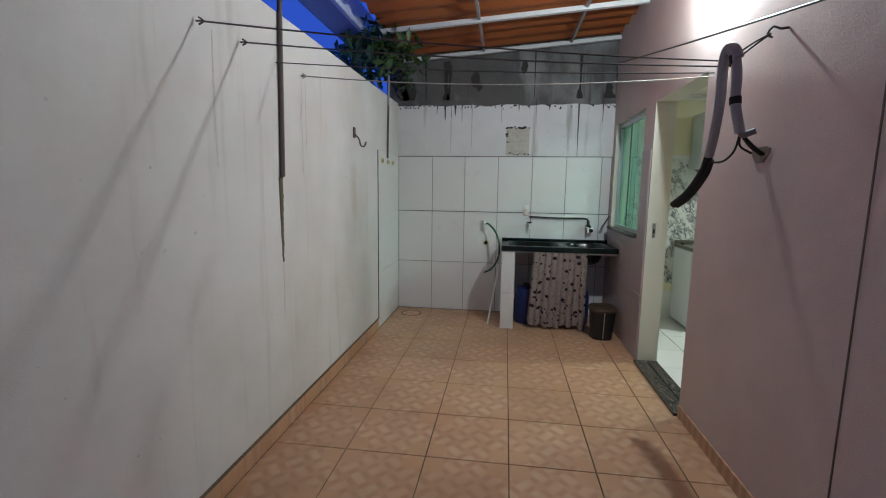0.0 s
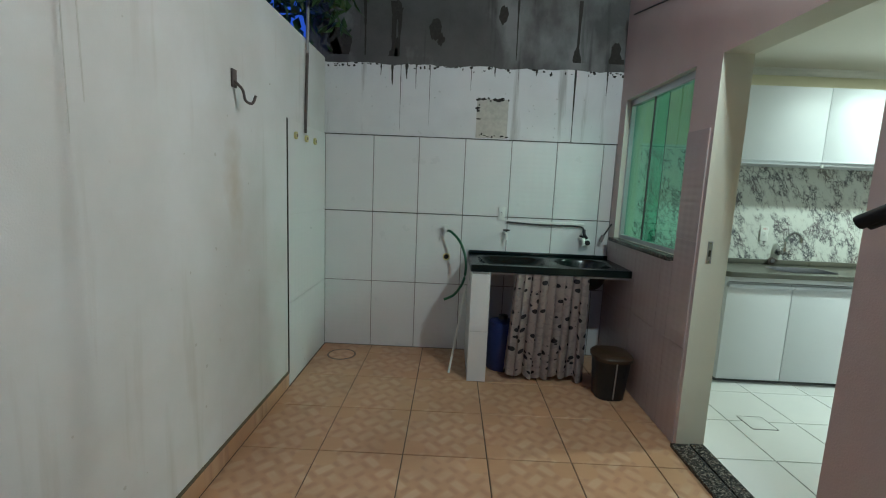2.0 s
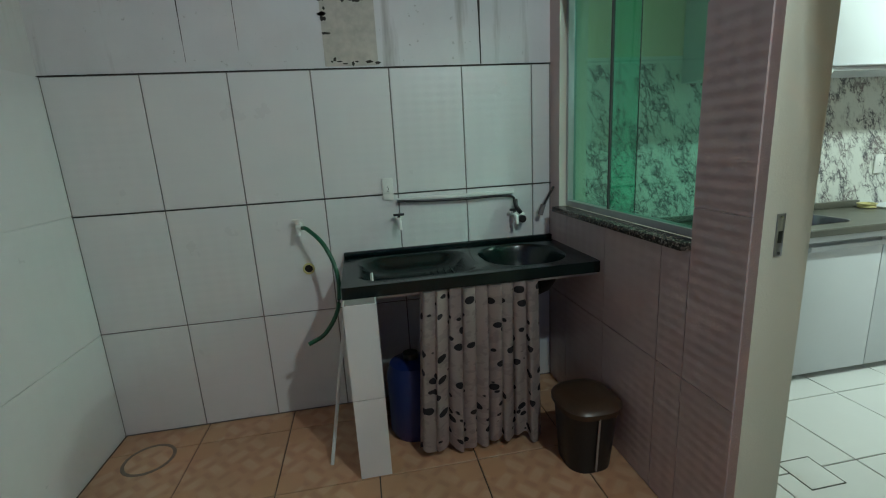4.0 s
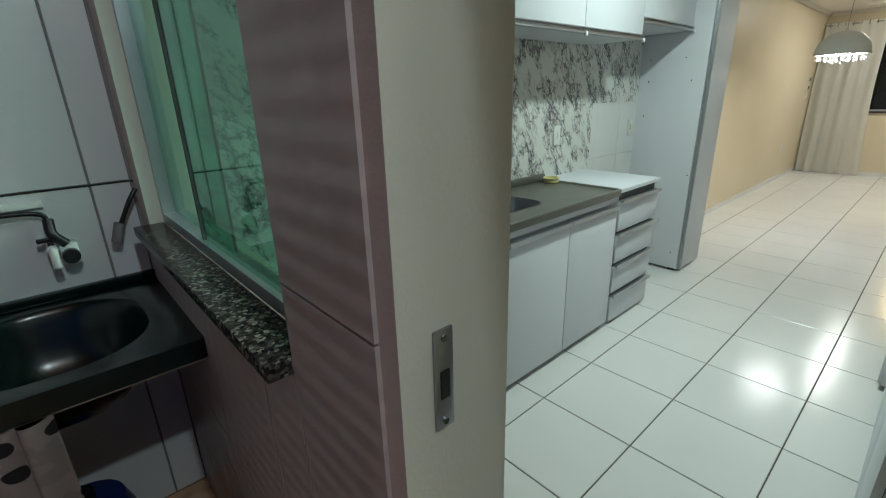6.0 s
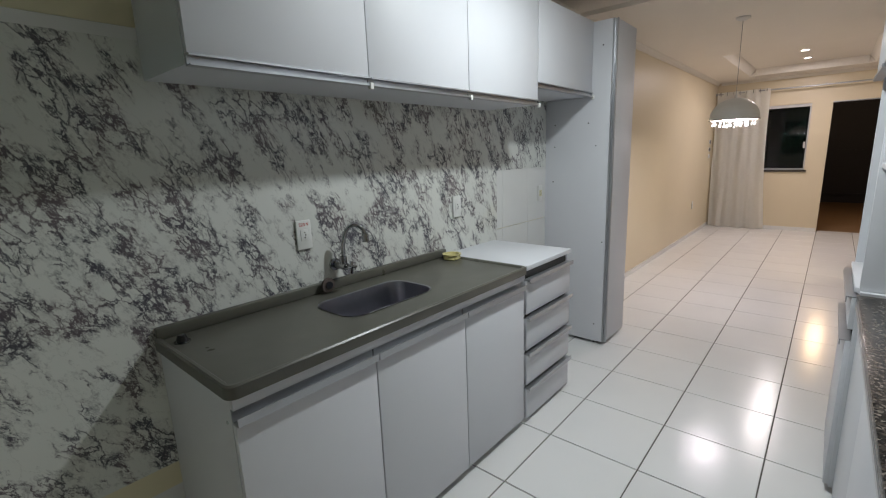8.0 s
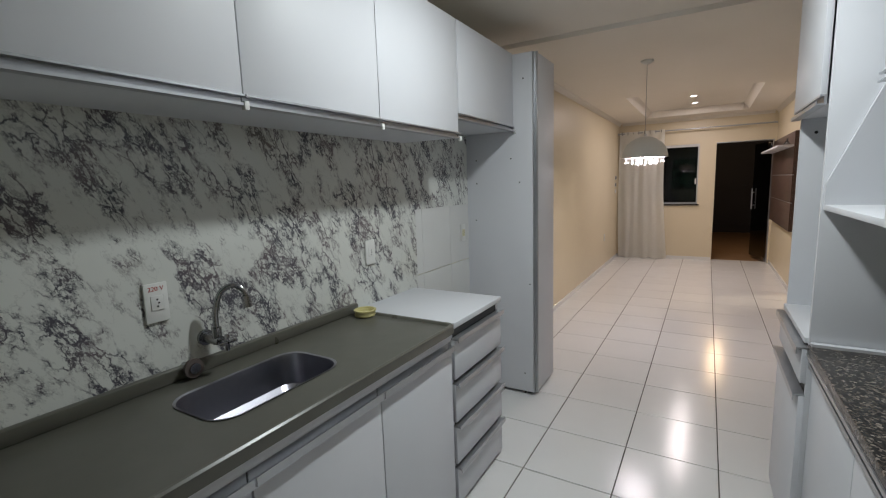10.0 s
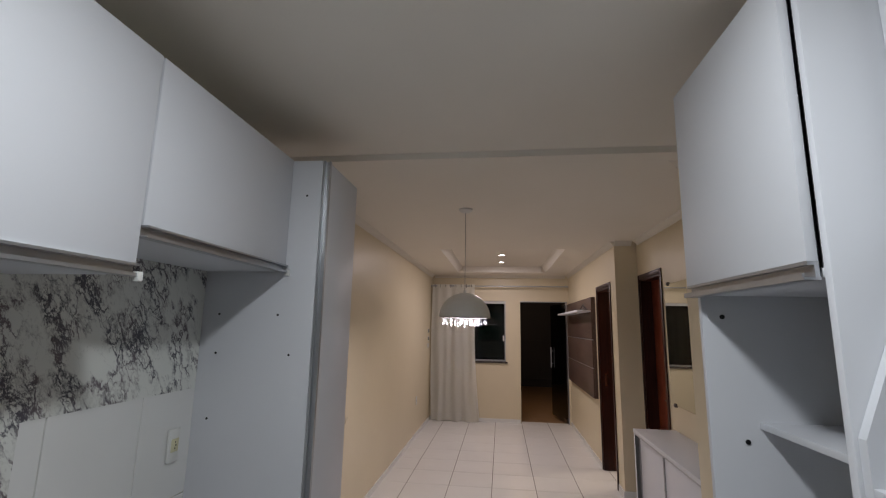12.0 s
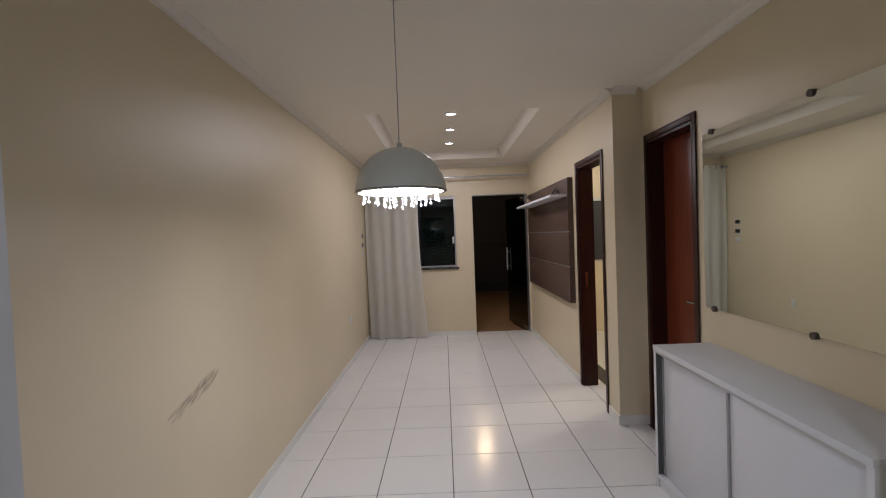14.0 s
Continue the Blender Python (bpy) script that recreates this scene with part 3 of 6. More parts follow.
for prof, ax, a, b in (
        ([(TY0 + 0.002, ZC + 0.10), (TY0 + 0.002, ZC + 0.002), (TY0 + 0.075, ZC + 0.10)], "x", TX0, TX1),
        ([(TY1 - 0.002, ZC + 0.10), (TY1 - 0.002, ZC + 0.002), (TY1 - 0.075, ZC + 0.10)], "x", TX0, TX1)):
    prism(bm, prof, ax, a, b)
prism(bm, [(TX1 - 0.002, ZC + 0.099), (TX1 - 0.002, ZC + 0.003), (TX1 - 0.075, ZC + 0.099)], "y", TY0 + 0.08, TY1 - 0.08)
prism(bm, [(TX0 + 0.002, ZC + 0.099), (TX0 + 0.002, ZC + 0.003), (TX0 + 0.075, ZC + 0.099)], "y", TY0 + 0.08, TY1 - 0.08)
solid("trim_tray", bm, M["trim_white"], "white sloping cove round the ceiling tray", smooth=False)
bm = bmesh.new()
prism(bm, [(5.37, ZC), (5.385, ZC - 0.03), (5.50, ZC - 0.03), (5.515, ZC)], "y", D3Y, LN)
solid("trim_ceiling_band", bm, M["ceiling"], "flat gypsum band across the ceiling", smooth=False)


def crown(name, a, b, axis, wall, sign):
    """A coved cornice along a wall, under the ceiling."""
    prof = [(0, ZC - 0.05), (0.008, ZC - 0.05), (0.012, ZC - 0.038), (0.028, ZC - 0.018), (0.045, ZC - 0.008), (0.05, ZC), (0, ZC)]
    bmc = bmesh.new()
    prism(bmc, [(wall + sign * u, v) for u, v in prof], axis, a, b)
    return solid(name, bmc, M["trim_white"], "off-white gypsum cornice under the ceiling", smooth=False)


crown("trim_cornice_north", 5.0, LE, "x", LN, -1)
crown("trim_cornice_east", D1Y + 0.05, LN - 0.05, "y", LE, -1)
crown("trim_cornice_south", 8.0, LE, "x", D1Y, 1)
crown("trim_cornice_alcove", 5.575, 7.95, "x", MY, 1)
crown("trim_cornice_pier", MY + 0.05, D1Y, "y", 8.0, -1)
crown("trim_cornice_kitchen", KW, 5.0, "x", KN, -1)
crown("trim_cornice_bathroom", 4.53, 5.575, "x", D3Y, 1)

bb = tagged(new("baseboard"), "low off-white skirting round the living room", "", "", "structure")
for r in ((5.4, LE, LN - 0.012, LN, ZF, 0.075), (LE - 0.012, LE, LDY1 + 0.01, LN, ZF, 0.075), (8.97, LE, D1Y, D1Y + 0.012, ZF, 0.075),
          (8.0, 8.2, D1Y, D1Y + 0.012, ZF, 0.095), (7.99, 8.0, MY, D1Y + 0.012, ZF, 0.095), (5.575, 7.27, MY, MY + 0.012, ZF, 0.075)):
    part("skirting_board", boxes(r), M["kitchen_tile"], bb, smooth=False)
solid("floor", boxes((KW, LE + 0.14, 2.86, LN, -0.12, ZF - 0.004)), M["grout_white"], "glossy white ceramic floor with dark joints")

# bedroom behind the open doorway, bathroom, passage
bm = boxes((7.2, 7.32, 0.4, 2.86, -0.1, ZC), (7.2, LE, 0.28, 0.4, -0.1, ZC), (LE - 0.1, LE, 0.4, 3.09, -0.1, ZC))
solid("wall_bedroom", bm, M["cream"], "yellowish bedroom walls seen through the doorway", smooth=False)
solid("ceiling_bedroom", boxes((7.2, LE, 0.28, 2.86, ZC, ZC + 0.1), (8.0, LE, 2.86, 3.09, ZC + 0.15, ZC + 0.2)), M["ceiling"], "plain bedroom ceiling")
solid("floor_bedroom", boxes((7.2, LE, 0.28, 2.86, -0.1, ZF)), M["floor_tile"], "white tiled bedroom floor")
bm = boxes((4.3, 4.42, 1.6, 3.05, -0.1, ZC), (4.3, 5.57, 1.48, 1.6, -0.1, ZC), (5.46, 5.57, 1.6, 2.90, -0.1, ZC))
solid("wall_bathroom_inner", bm, M["kitchen_wall"], "plain bathroom walls", smooth=False)
solid("ceiling_bathroom", boxes((4.3, 5.57, 1.48, 2.86, ZC, ZC + 0.1)), M["ceiling"], "plain bathroom ceiling")
solid("floor_bathroom", boxes((4.3, 5.57, 1.48, 2.86, -0.1, ZF)), M["floor_tile"], "white tiled bathroom floor")

# porch, its night darkness partly put into near-black walls and ceiling
solid("porch_floor", boxes((LE + 0.14, 16.6, 1.5, 6.5, -0.1, -0.01)), M["porch_floor"], "tan tiled porch floor at night")
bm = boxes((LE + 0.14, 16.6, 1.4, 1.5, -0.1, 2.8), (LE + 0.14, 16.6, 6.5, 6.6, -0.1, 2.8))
solid("wall_porch", bm, M["night_shade_wall"], "porch side walls coloured near-black for night")
solid("ceiling_porch", boxes((LE + 0.14, 16.6, 1.4, 6.6, 2.7, 2.8)), M["night_shade_wall"], "porch ceiling coloured near-black for night")
gate = thing("porch_gate", (16.5, 4.0, 0), "dark closed steel gate at the end of the porch", "gate")
part("gate_sheet", boxes((16.5, 16.56, 1.5, 6.5, -0.01, 2.7)), M["gate"], gate, smooth=False)
for y in (1.6, 2.8, 4.0, 5.2, 6.4):
    part("gate_post", boxes((16.45, 16.5, y - 0.03, y + 0.03, -0.01, 2.7)), M["gate"], gate, smooth=False)
for z in (0.2, 1.25, 2.4):
    part("gate_rail", boxes((16.46, 16.498, 1.5, 6.5, z - 0.025, z + 0.025)), M["gate"], gate, smooth=False)


# ---- patio things ----
def patio_window():
    g = tagged(new("window_1"), "green glass sliding window in an aluminium frame with granite sill", "", "", "structure")
    x0, x1 = 1.375, 1.425
    part("window_frame", boxes((x0, x1, WY0, WY1, WZ0 + 0.03, WZ0 + 0.06), (x0, x1, WY0, WY1, WZ1 - 0.05, WZ1),
                               (x0, x1, WY0, WY0 + 0.025, WZ0 + 0.06, WZ1 - 0.05), (x0, x1, WY1 - 0.025, WY1, WZ0 + 0.06, WZ1 - 0.05)), M["alu"], g, smooth=False)
    part("window_sill", boxes((PE - 0.045, 1.375, WY0, WY1, WZ0, WZ0 + 0.028), bevel=0.003), M["granite"], g, "speckled granite sill")
    mid = WY0 + 0.53
    p = part("pane", boxes((1.387, 1.393, WY0 + 0.02, mid + 0.10, WZ0 + 0.055, WZ1 - 0.045)), M["green_glass"], g, smooth=False)
    p.visible_shadow = False
    p = part("pane", boxes((1.407, 1.413, mid - 0.08, WY1 - 0.02, WZ0 + 0.055, WZ1 - 0.045)), M["green_glass"], g, smooth=False)
    p.visible_shadow = False
    part("meeting_rail", boxes((1.383, 1.397, mid + 0.095, mid + 0.107, WZ0 + 0.055, WZ1 - 0.045)), M["shadow_gap"], g, "thin dark pane edge", smooth=False)


def laundry_tank():
    g = thing("laundry_tank", (0.7, 5.35, 0), "black-green cultured marble double laundry tank on a tiled leg", "laundry tank")
    x0, x1, y0, y1, z = 0.10, PE - 0.004, 5.06, PN - 0.004, 0.905
    bmt = bmesh.new()
    holes = [rounded(x0 + 0.07, x0 + 0.66, y0 + 0.06, y1 - 0.07, 0.12, 9), rounded(x0 + 0.71, x1 - 0.08, y0 + 0.06, y1 - 0.07, 0.19, 9)]
    loops = [rounded(x0, x1, y0, y1, 0.012, 2)] + holes
    edges = []
    rim = []
    for loop in loops:
        vs = [bmt.verts.new((a, b, z)) for a, b in loop]
        rim.append(vs)
        edges += [bmt.edges.new((vs[i], vs[(i + 1) % len(vs)])) for i in range(len(vs))]
    bmesh.ops.triangle_fill(bmt, edges=edges, use_beauty=True, normal=(0, 0, 1))
    lip = [bmt.verts.new((v.co.x, v.co.y, z - 0.055)) for v in rim[0]]
    n = len(lip)
    for i in range(n):
        bmt.faces.new((rim[0][i], rim[0][(i + 1) % n], lip[(i + 1) % n], lip[i]))
    for vs, deep in ((rim[1], 0.09), (rim[2], 0.21)):
        prev = vs
        cx = sum(v.co.x for v in vs) / len(vs)
        cy = sum(v.co.y for v in vs) / len(vs)
        for f, d in ((0.99, 0.001), (0.975, 0.004), (0.95, deep * 0.08), (0.91, deep * 0.2), (0.85, deep * 0.42), (0.77, deep * 0.66), (0.66, deep * 0.85), (0.5, deep * 0.97), (0.3, deep)):
            ring = [bmt.verts.new((cx + (v.co.x - cx) * f, cy + (v.co.y - cy) * f, z - d)) for v in vs]
            for i in range(len(vs)):
                bmt.faces.new((prev[i], prev[(i + 1) % len(vs)], ring[(i + 1) % len(vs)], ring[i]))
            prev = ring
        bmt.faces.new(prev)
    bmesh.ops.recalc_face_normals(bmt, faces=bmt.faces)
    part("tank_top", bmt, M["tank"], g)
    part("back_lip", boxes((x0, x1, PN - 0.03, PN - 0.004, z, z + 0.03), bevel=0.006), M["tank"], g)
    for k in range(5):
        part("washboard_rib", rod(bmesh.new(), (x0 + 0.42 + 0.035 * k, y0 + 0.20, z - 0.080 + 0.006 * k), (x0 + 0.42 + 0.035 * k, y1 - 0.22, z - 0.080 + 0.006 * k), 0.006, seg=8), M["tank"], g)
    lg = part("leg", boxes((x0 + 0.012, x0 + 0.142, 4.985, PN - 0.004, 0, 0.85)), M["grout_wall"], g, "white tiled support leg", smooth=False)
    for z0, z1 in ((0.004, 0.40), (0.404, 0.848)):
        part("leg_tile", boxes((x0 + 0.006, x0 + 0.148, 4.979, 4.985, z0, z1)), M["wall_tile"], lg, smooth=False)
        part("leg_tile", boxes((x0 + 0.006, x0 + 0.012, 4.985, PN - 0.006, z0, z1)), M["wall_tile"], lg, smooth=False)
        part("leg_tile", boxes((x0 + 0.142, x0 + 0.148, 4.985, PN - 0.006, z0, z1)), M["wall_tile"], lg, smooth=False)
    part("front_rail", boxes((x0 + 0.15, x1, 5.09, 5.11, 0.83, 0.85)), M["alu"], g, "thin aluminium curtain rail", smooth=False)


def tank_curtain():
    bmc = bmesh.new()
    uvl = bmc.loops.layers.uv.new("UVMap")
    nu, nv = 150, 26
    xa, xb = 0.44, 1.01
    grid = []
    for j in range(nv + 1):
        v = j / nv
        row = []
        for i in range(nu + 1):
            u = i / nu
            fold = 0.018 * math.sin(u * 58 + 1.2 * math.sin(v * 2.0 + u * 7)) * (0.55 + 0.45 * v) + 0.012 * math.sin(u * 23 + 2)
            spread = (u - 0.5) * (1 + 0.10 * v) - 0.045 * v
            x = (xa + xb) / 2 + (xb - xa) * spread + 0.010 * math.sin(u * 58 + 1.3)
            zb = 0.035 + 0.018 * math.sin(u * 31 + 0.4) + 0.012 * math.sin(u * 11)
            row.append(bmc.verts.new((x, 5.065 + fold - 0.02 * v, 0.845 + (zb - 0.845) * v)))
        grid.append(row)
    for j in range(nv):
        for i in range(nu):
            f = bmc.faces.new((grid[j][i], grid[j][i + 1], grid[j + 1][i + 1], grid[j + 1][i]))
            for lp, (a, b) in zip(f.loops, ((i, j), (i + 1, j), (i + 1, j + 1), (i, j + 1))):
                lp[uvl].uv = (a / nu * 13.5, b / nv * 15.0)
    bmesh.ops.solidify(bmc, geom=bmc.faces[:], thickness=0.002)
    solid("tank_curtain", bmc, M["leaf_cloth"], "gathered cotton curtain with dark leaf print under the laundry tank", "curtain", "thing", origin=(0.72, 5.06, 0.03))


def waste_bin():
    g = thing("waste_bin", (1.13, 4.88, 0), "black plastic waste bin with a brown lid beside the tank", "bin")
    bmb = bmesh.new()
    lo = rounded(1.05, 1.255, 4.76, 4.98, 0.075)
    hi = rounded(1.03, 1.28, 4.73, 5.0, 0.09)
    a = [bmb.verts.new((x, y, 0.0)) for x, y in lo]
    b = [bmb.verts.new((x, y, 0.30)) for x, y in hi]
    for i in range(len(a)):
        bmb.faces.new((a[i], a[(i + 1) % len(a)], b[(i + 1) % len(a)], b[i]))
    bmb.faces.new(a[::-1])
    bmb.faces.new(b)
    part("body", bmb, M["black_plastic"], g)
    bml = bmesh.new()
    prev = None
    for grow, z in ((0.012, 0.295), (0.014, 0.32), (0.0, 0.335), (-0.04, 0.345)):
        ring = [bml.verts.new((x, y, z)) for x, y in rounded(1.03 - grow, 1.28 + grow, 4.73 - grow, 5.0 + grow, 0.09 + grow)]
        if prev:
            for i in range(len(ring)):
                bml.faces.new((prev[i], prev[(i + 1) % len(ring)], ring[(i + 1) % len(ring)], ring[i]))
        prev = ring
    bml.faces.new(prev)
    part("lid", bml, M["brown_lid"], g, "brown plastic lid")
    part("pedal_rod", rod(bmesh.new(), (1.15, 4.748, 0.02), (1.15, 4.722, 0.30), 0.005), M["alu"], g, "thin metal lift rod")


def gas_bottle(x, y, r, h):
    g = thing("blue_drum", (x, y, 0), "blue plastic drum stored under the laundry tank", "drum")
    part("body", lathe(bmesh.new(), x, y, [(0.001, 0), (r * 0.9, 0), (r, 0.03), (r, h - 0.08), (r * 0.85, h - 0.02), (r * 0.4, h), (0.001, h)]), M["blue_plastic"], g)
    part("cap", lathe(bmesh.new(), x, y, [(r * 0.3, h - 0.005), (r * 0.3, h + 0.03), (0.001, h + 0.03)]), M["black_plastic"], g)


def tap(name, x, z, label, black=True):
    g = thing(name, (x, PN, z), label, "tap")
    part("flange", rod(bmesh.new(), (x, PN, z), (x, PN - 0.012, z), 0.026), M["white_plastic"], g)
    part("body", rod(bmesh.new(), (x, PN - 0.012, z), (x, PN - 0.075, z), 0.014), M["white_plastic"], g)
    part("spout", tube(bmesh.new(), [(x, PN - 0.06, z), (x, PN - 0.085, z - 0.01), (x, PN - 0.09, z - 0.05)], 0.011), M["white_plastic"], g)
    part("handle", boxes((x - 0.03, x + 0.03, PN - 0.062, PN - 0.048, z + 0.022, z + 0.036), (x - 0.008, x + 0.008, PN - 0.062, PN - 0.048, z + 0.005, z + 0.024), bevel=0.003), M["black_plastic" if black else "white_plastic"], g)
    return g


def wall_socket(name, x0, x1, z0, z1, face, label, rotate=False):
    g = thing(name, ((x0 + x1) / 2, face, (z0 + z1) / 2), label, "socket")
    part("plate", boxes((x0, x1, face - 0.011, face - 0.001, z0, z1), bevel=0.003), M["white_plastic"], g)
    cx, cz = (x0 + x1) / 2, (z0 + z1) / 2
    insert = part("insert", boxes((cx - 0.019, cx + 0.019, face - 0.014, face - 0.011, cz - 0.024, cz + 0.024), bevel=0.002), M["white_plastic"], g)
    for dz in (-0.011, 0.0, 0.011):
        part("pin_hole", rod(bmesh.new(), (cx + (0.004 if dz == 0 else 0), face - 0.0145, cz + dz), (cx + (0.004 if dz == 0 else 0), face - 0.0135, cz + dz), 0.0032, seg=8), M["black_plastic"], insert)
    return g


def patio_pipes():
    g = thing("wall_conduit", (PW, 2.72, 1.57), "rusty dark conduit running up the white patio wall", "pipe")
    part("pipe", rod(bmesh.new(), (PW + 0.014, 2.712, 1.57), (PW + 0.014, 2.752, 3.0), 0.0145), M["rust"], g)
    part("pipe", rod(bmesh.new(), (PW + 0.008, 2.735, 1.57), (PW + 0.008, 2.775, 3.0), 0.006), M["dark_pvc"], g)
    bmc = bmesh.new()
    k = 40
    for i in range(k):
        z1, z0 = 1.57 - 0.51 * i / k, 1.57 - 0.51 * (i + 1) / k
        wd = 0.022 * (1 - i / k) ** 0.6 + 0.002
        o = 0.006 * noise.noise(Vector((0, 0, i * 0.4)))
        box(bmc, PW, PW + 0.003 + 0.003 * random.random(), 2.712 - wd + o, 2.712 + wd * random.uniform(0.6, 1) + o, z0, z1)
    solid("wall_groove", bmc, M["scar"], "rough chiselled groove below the conduit", "crack", "structure", smooth=False)
    g = thing("thin_pipe", (PW, 5.1, 1.88), "thin grey plastic pipe above the tiled corner", "pipe")
    part("pipe", rod(bmesh.new(), (PW + 0.014, 5.103, 1.84), (PW + 0.014, 5.15, 2.42), 0.011), M["rust"], g)
    part("pipe", rod(bmesh.new(), (PW + 0.014, 5.15, 2.42), (PW + 0.014, 5.165, 2.95), 0.013), M["grey_pvc"], g)
    for y in (4.90, 5.13, 5.34):
        q = thing("wall_plug", (PW, y, 1.80), "small yellowish plastic plug in a tile", "plug")
        part("plug_body", rod(bmesh.new(), (PW + 0.007, y, 1.80), (PW + 0.022, y, 1.80), 0.026), M["yellow_plastic"], q)
        part("plug_hole", rod(bmesh.new(), (PW + 0.0222, y, 1.80), (PW + 0.0235, y, 1.80), 0.012), M["grime"], q)
    g = thing("wall_hook", (PW, 4.02, 1.94), "rusty iron hammock hook on the white wall", "hook")
    part("plate", boxes((PW, PW + 0.012, 4.0, 4.045, 1.94, 2.03), bevel=0.003), M["rust"], g)
    part("hook", tube(bmesh.new(), [(PW + 0.012, 4.02, 1.97), (PW + 0.05, 4.02, 1.93), (PW + 0.06, 4.03, 1.88), (PW + 0.085, 4.05, 1.87), (PW + 0.10, 4.06, 1.91)], 0.007), M["rust"], g)


def hanging_conduit():
    g = thing("hanging_conduit", (1.215, 2.667, 1.440), "grimy grey conduit stub hanging bent from the mauve wall", "pipe")
    part("long_leg", tube(bmesh.new(), [(1.151, 2.473, 2.120), (1.138, 2.491, 2.165), (1.127, 2.530, 2.175), (1.128, 2.565, 2.110), (1.142, 2.598, 1.954), (1.154, 2.657, 1.802), (1.163, 2.718, 1.700)], 0.023), M["grey_pvc"], g, "weathered grey conduit leg")
    part("black_end", tube(bmesh.new(), [(1.163, 2.718, 1.700), (1.163, 2.777, 1.618), (1.144, 2.895, 1.510), (1.113, 3.012, 1.437)], 0.021), M["black_rubber"], g, "black cable bundle")
    part("black_end", tube(bmesh.new(), [(1.176, 2.716, 1.681), (1.176, 2.769, 1.604), (1.158, 2.897, 1.494), (1.130, 2.998, 1.433)], 0.016), M["black_rubber"], g, "black cable bundle")
    part("short_leg", tube(bmesh.new(), [(1.127, 2.530, 2.175), (1.143, 2.495, 2.140), (1.147, 2.465, 2.041), (1.145, 2.449, 1.916), (1.176, 2.447, 1.783)], 0.022), M["grey_pvc"], g, "weathered grey conduit leg")
    part("tape_band", tube(bmesh.new(), [(1.144, 2.453, 1.944), (1.146, 2.450, 1.911)], 0.025, soft=False), M["black_rubber"], g)
    part("tape_band", tube(bmesh.new(), [(1.144, 2.496, 2.135), (1.144, 2.483, 2.091)], 0.024, soft=False), M["black_rubber"], g)
    part("torn_end", tube(bmesh.new(), [(1.172, 2.447, 1.802), (1.182, 2.432, 1.774), (1.220, 2.404, 1.788)], 0.014), M["dark_pvc"], g)
    for d in (0.0, 0.022):
        part("cable", tube(bmesh.new(), [(1.178, 2.447, 1.783), (1.25, 2.50 - d, 1.73), (1.333, 2.56 - d, 1.695)], 0.007), M["black_rubber"], g)
    part("loose_wire", tube(bmesh.new(), [(1.178, 2.451, 1.779), (1.182, 2.497, 1.709), (1.175, 2.569, 1.668), (1.166, 2.649, 1.663), (1.165, 2.698, 1.672)], 0.005), M["black_rubber"], g)
    part("loose_wire", tube(bmesh.new(), [(1.178, 2.451, 1.779), (1.190, 2.464, 1.727), (1.233, 2.445, 1.691)], 0.005), M["black_rubber"], g)
    bmp = bmesh.new()
    prism(bmp, [(2.567 + 0.07 * math.cos(k) * (1 + 0.3 * math.sin(3 * k)), 1.695 + 0.05 * math.sin(k) * (1 + 0.25 * math.cos(2 * k))) for k in [i * math.tau / 14 for i in range(14)]], "x", PE - 0.004, PE)
    solid("plaster_patch", bmp, M["grime"], "brown filler patch round the cable hole", "patch", "structure", smooth=False)


def clotheslines():
    def line(a, b, sag, mat, r=0.0024):
        a, b = Vector(a), Vector(b)
        pts = [a.lerp(b, i / 8) - Vector((0, 0, sag * 4 * (i / 8) * (1 - i / 8))) for i in range(9)]
        g = thing("clothesline", a, "thin clothesline stretched across the patio", "clothesline", "clotheslines")
        part("cord", tube(bmesh.new(), pts, r, seg=6, n=3), mat, g)
        part("knot", tube(bmesh.new(), [a + Vector((0.0, 0, 0.015)), a + Vector((0.02, 0.005, 0)), a + Vector((0.0, 0, -0.015))], 0.004, seg=6, n=4), mat, g)
        part("screw_eye", rod(bmesh.new(), a - Vector((0.012, 0, 0)), a + Vector((0.010, 0, 0)), 0.004, seg=8), M["rust"], g)
    line((PW + 0.02, 2.02, 2.20), (1.13, 2.60, 2.14), 0.02, M["rope"], 0.0038)
    line((PW + 0.02, 2.34, 2.213), (1.13, 2.62, 2.12), 0.02, M["rope"], 0.0038)
    line((PW + 0.02, 2.687, 2.21), (1.13, 2.66, 2.10), 0.02, M["rope"], 0.003)
    line((PW + 0.02, 3.00, 2.212), (PE - 0.02, 3.12, 2.19), 0.05, M["pale_rope"], 0.0035)
    g = thing("black_cable", (PE, 1.7, 2.3), "black cable strung along the mauve wall", "cable")
    part("cable", tube(bmesh.new(), [(PE - 0.02, 5.5, 2.90), (PE - 0.04, 3.6, 2.515), (PE - 0.05, 2.25, 2.255), (PE - 0.04, 0.5, 1.93)], 0.006, n=10), M["black_plastic"], g)
    g = thing("line_hook", (PE, 2.45, 2.235), "rusty screw hook holding the clotheslines", "hook")
    part("screw", rod(bmesh.new(), (PE, 2.45, 2.235), (PE - 0.03, 2.46, 2.235), 0.006), M["rust"], g)
    part("loop", tube(bmesh.new(), [(PE - 0.03, 2.46, 2.235), (PE - 0.05, 2.48, 2.25), (PE - 0.06, 2.50, 2.225), (PE - 0.05, 2.48, 2.205)], 0.005), M["rust"], g)
    part("tie", tube(bmesh.new(), [(PE - 0.05, 2.49, 2.225), (1.22, 2.50, 2.19), (1.14, 2.53, 2.13)], 0.004), M["rope"], g)
    part("tie", tube(bmesh.new(), [(PE - 0.05, 2.49, 2.225), (1.22, 2.50, 2.175), (1.14, 2.54, 2.10)], 0.004), M["rope"], g)


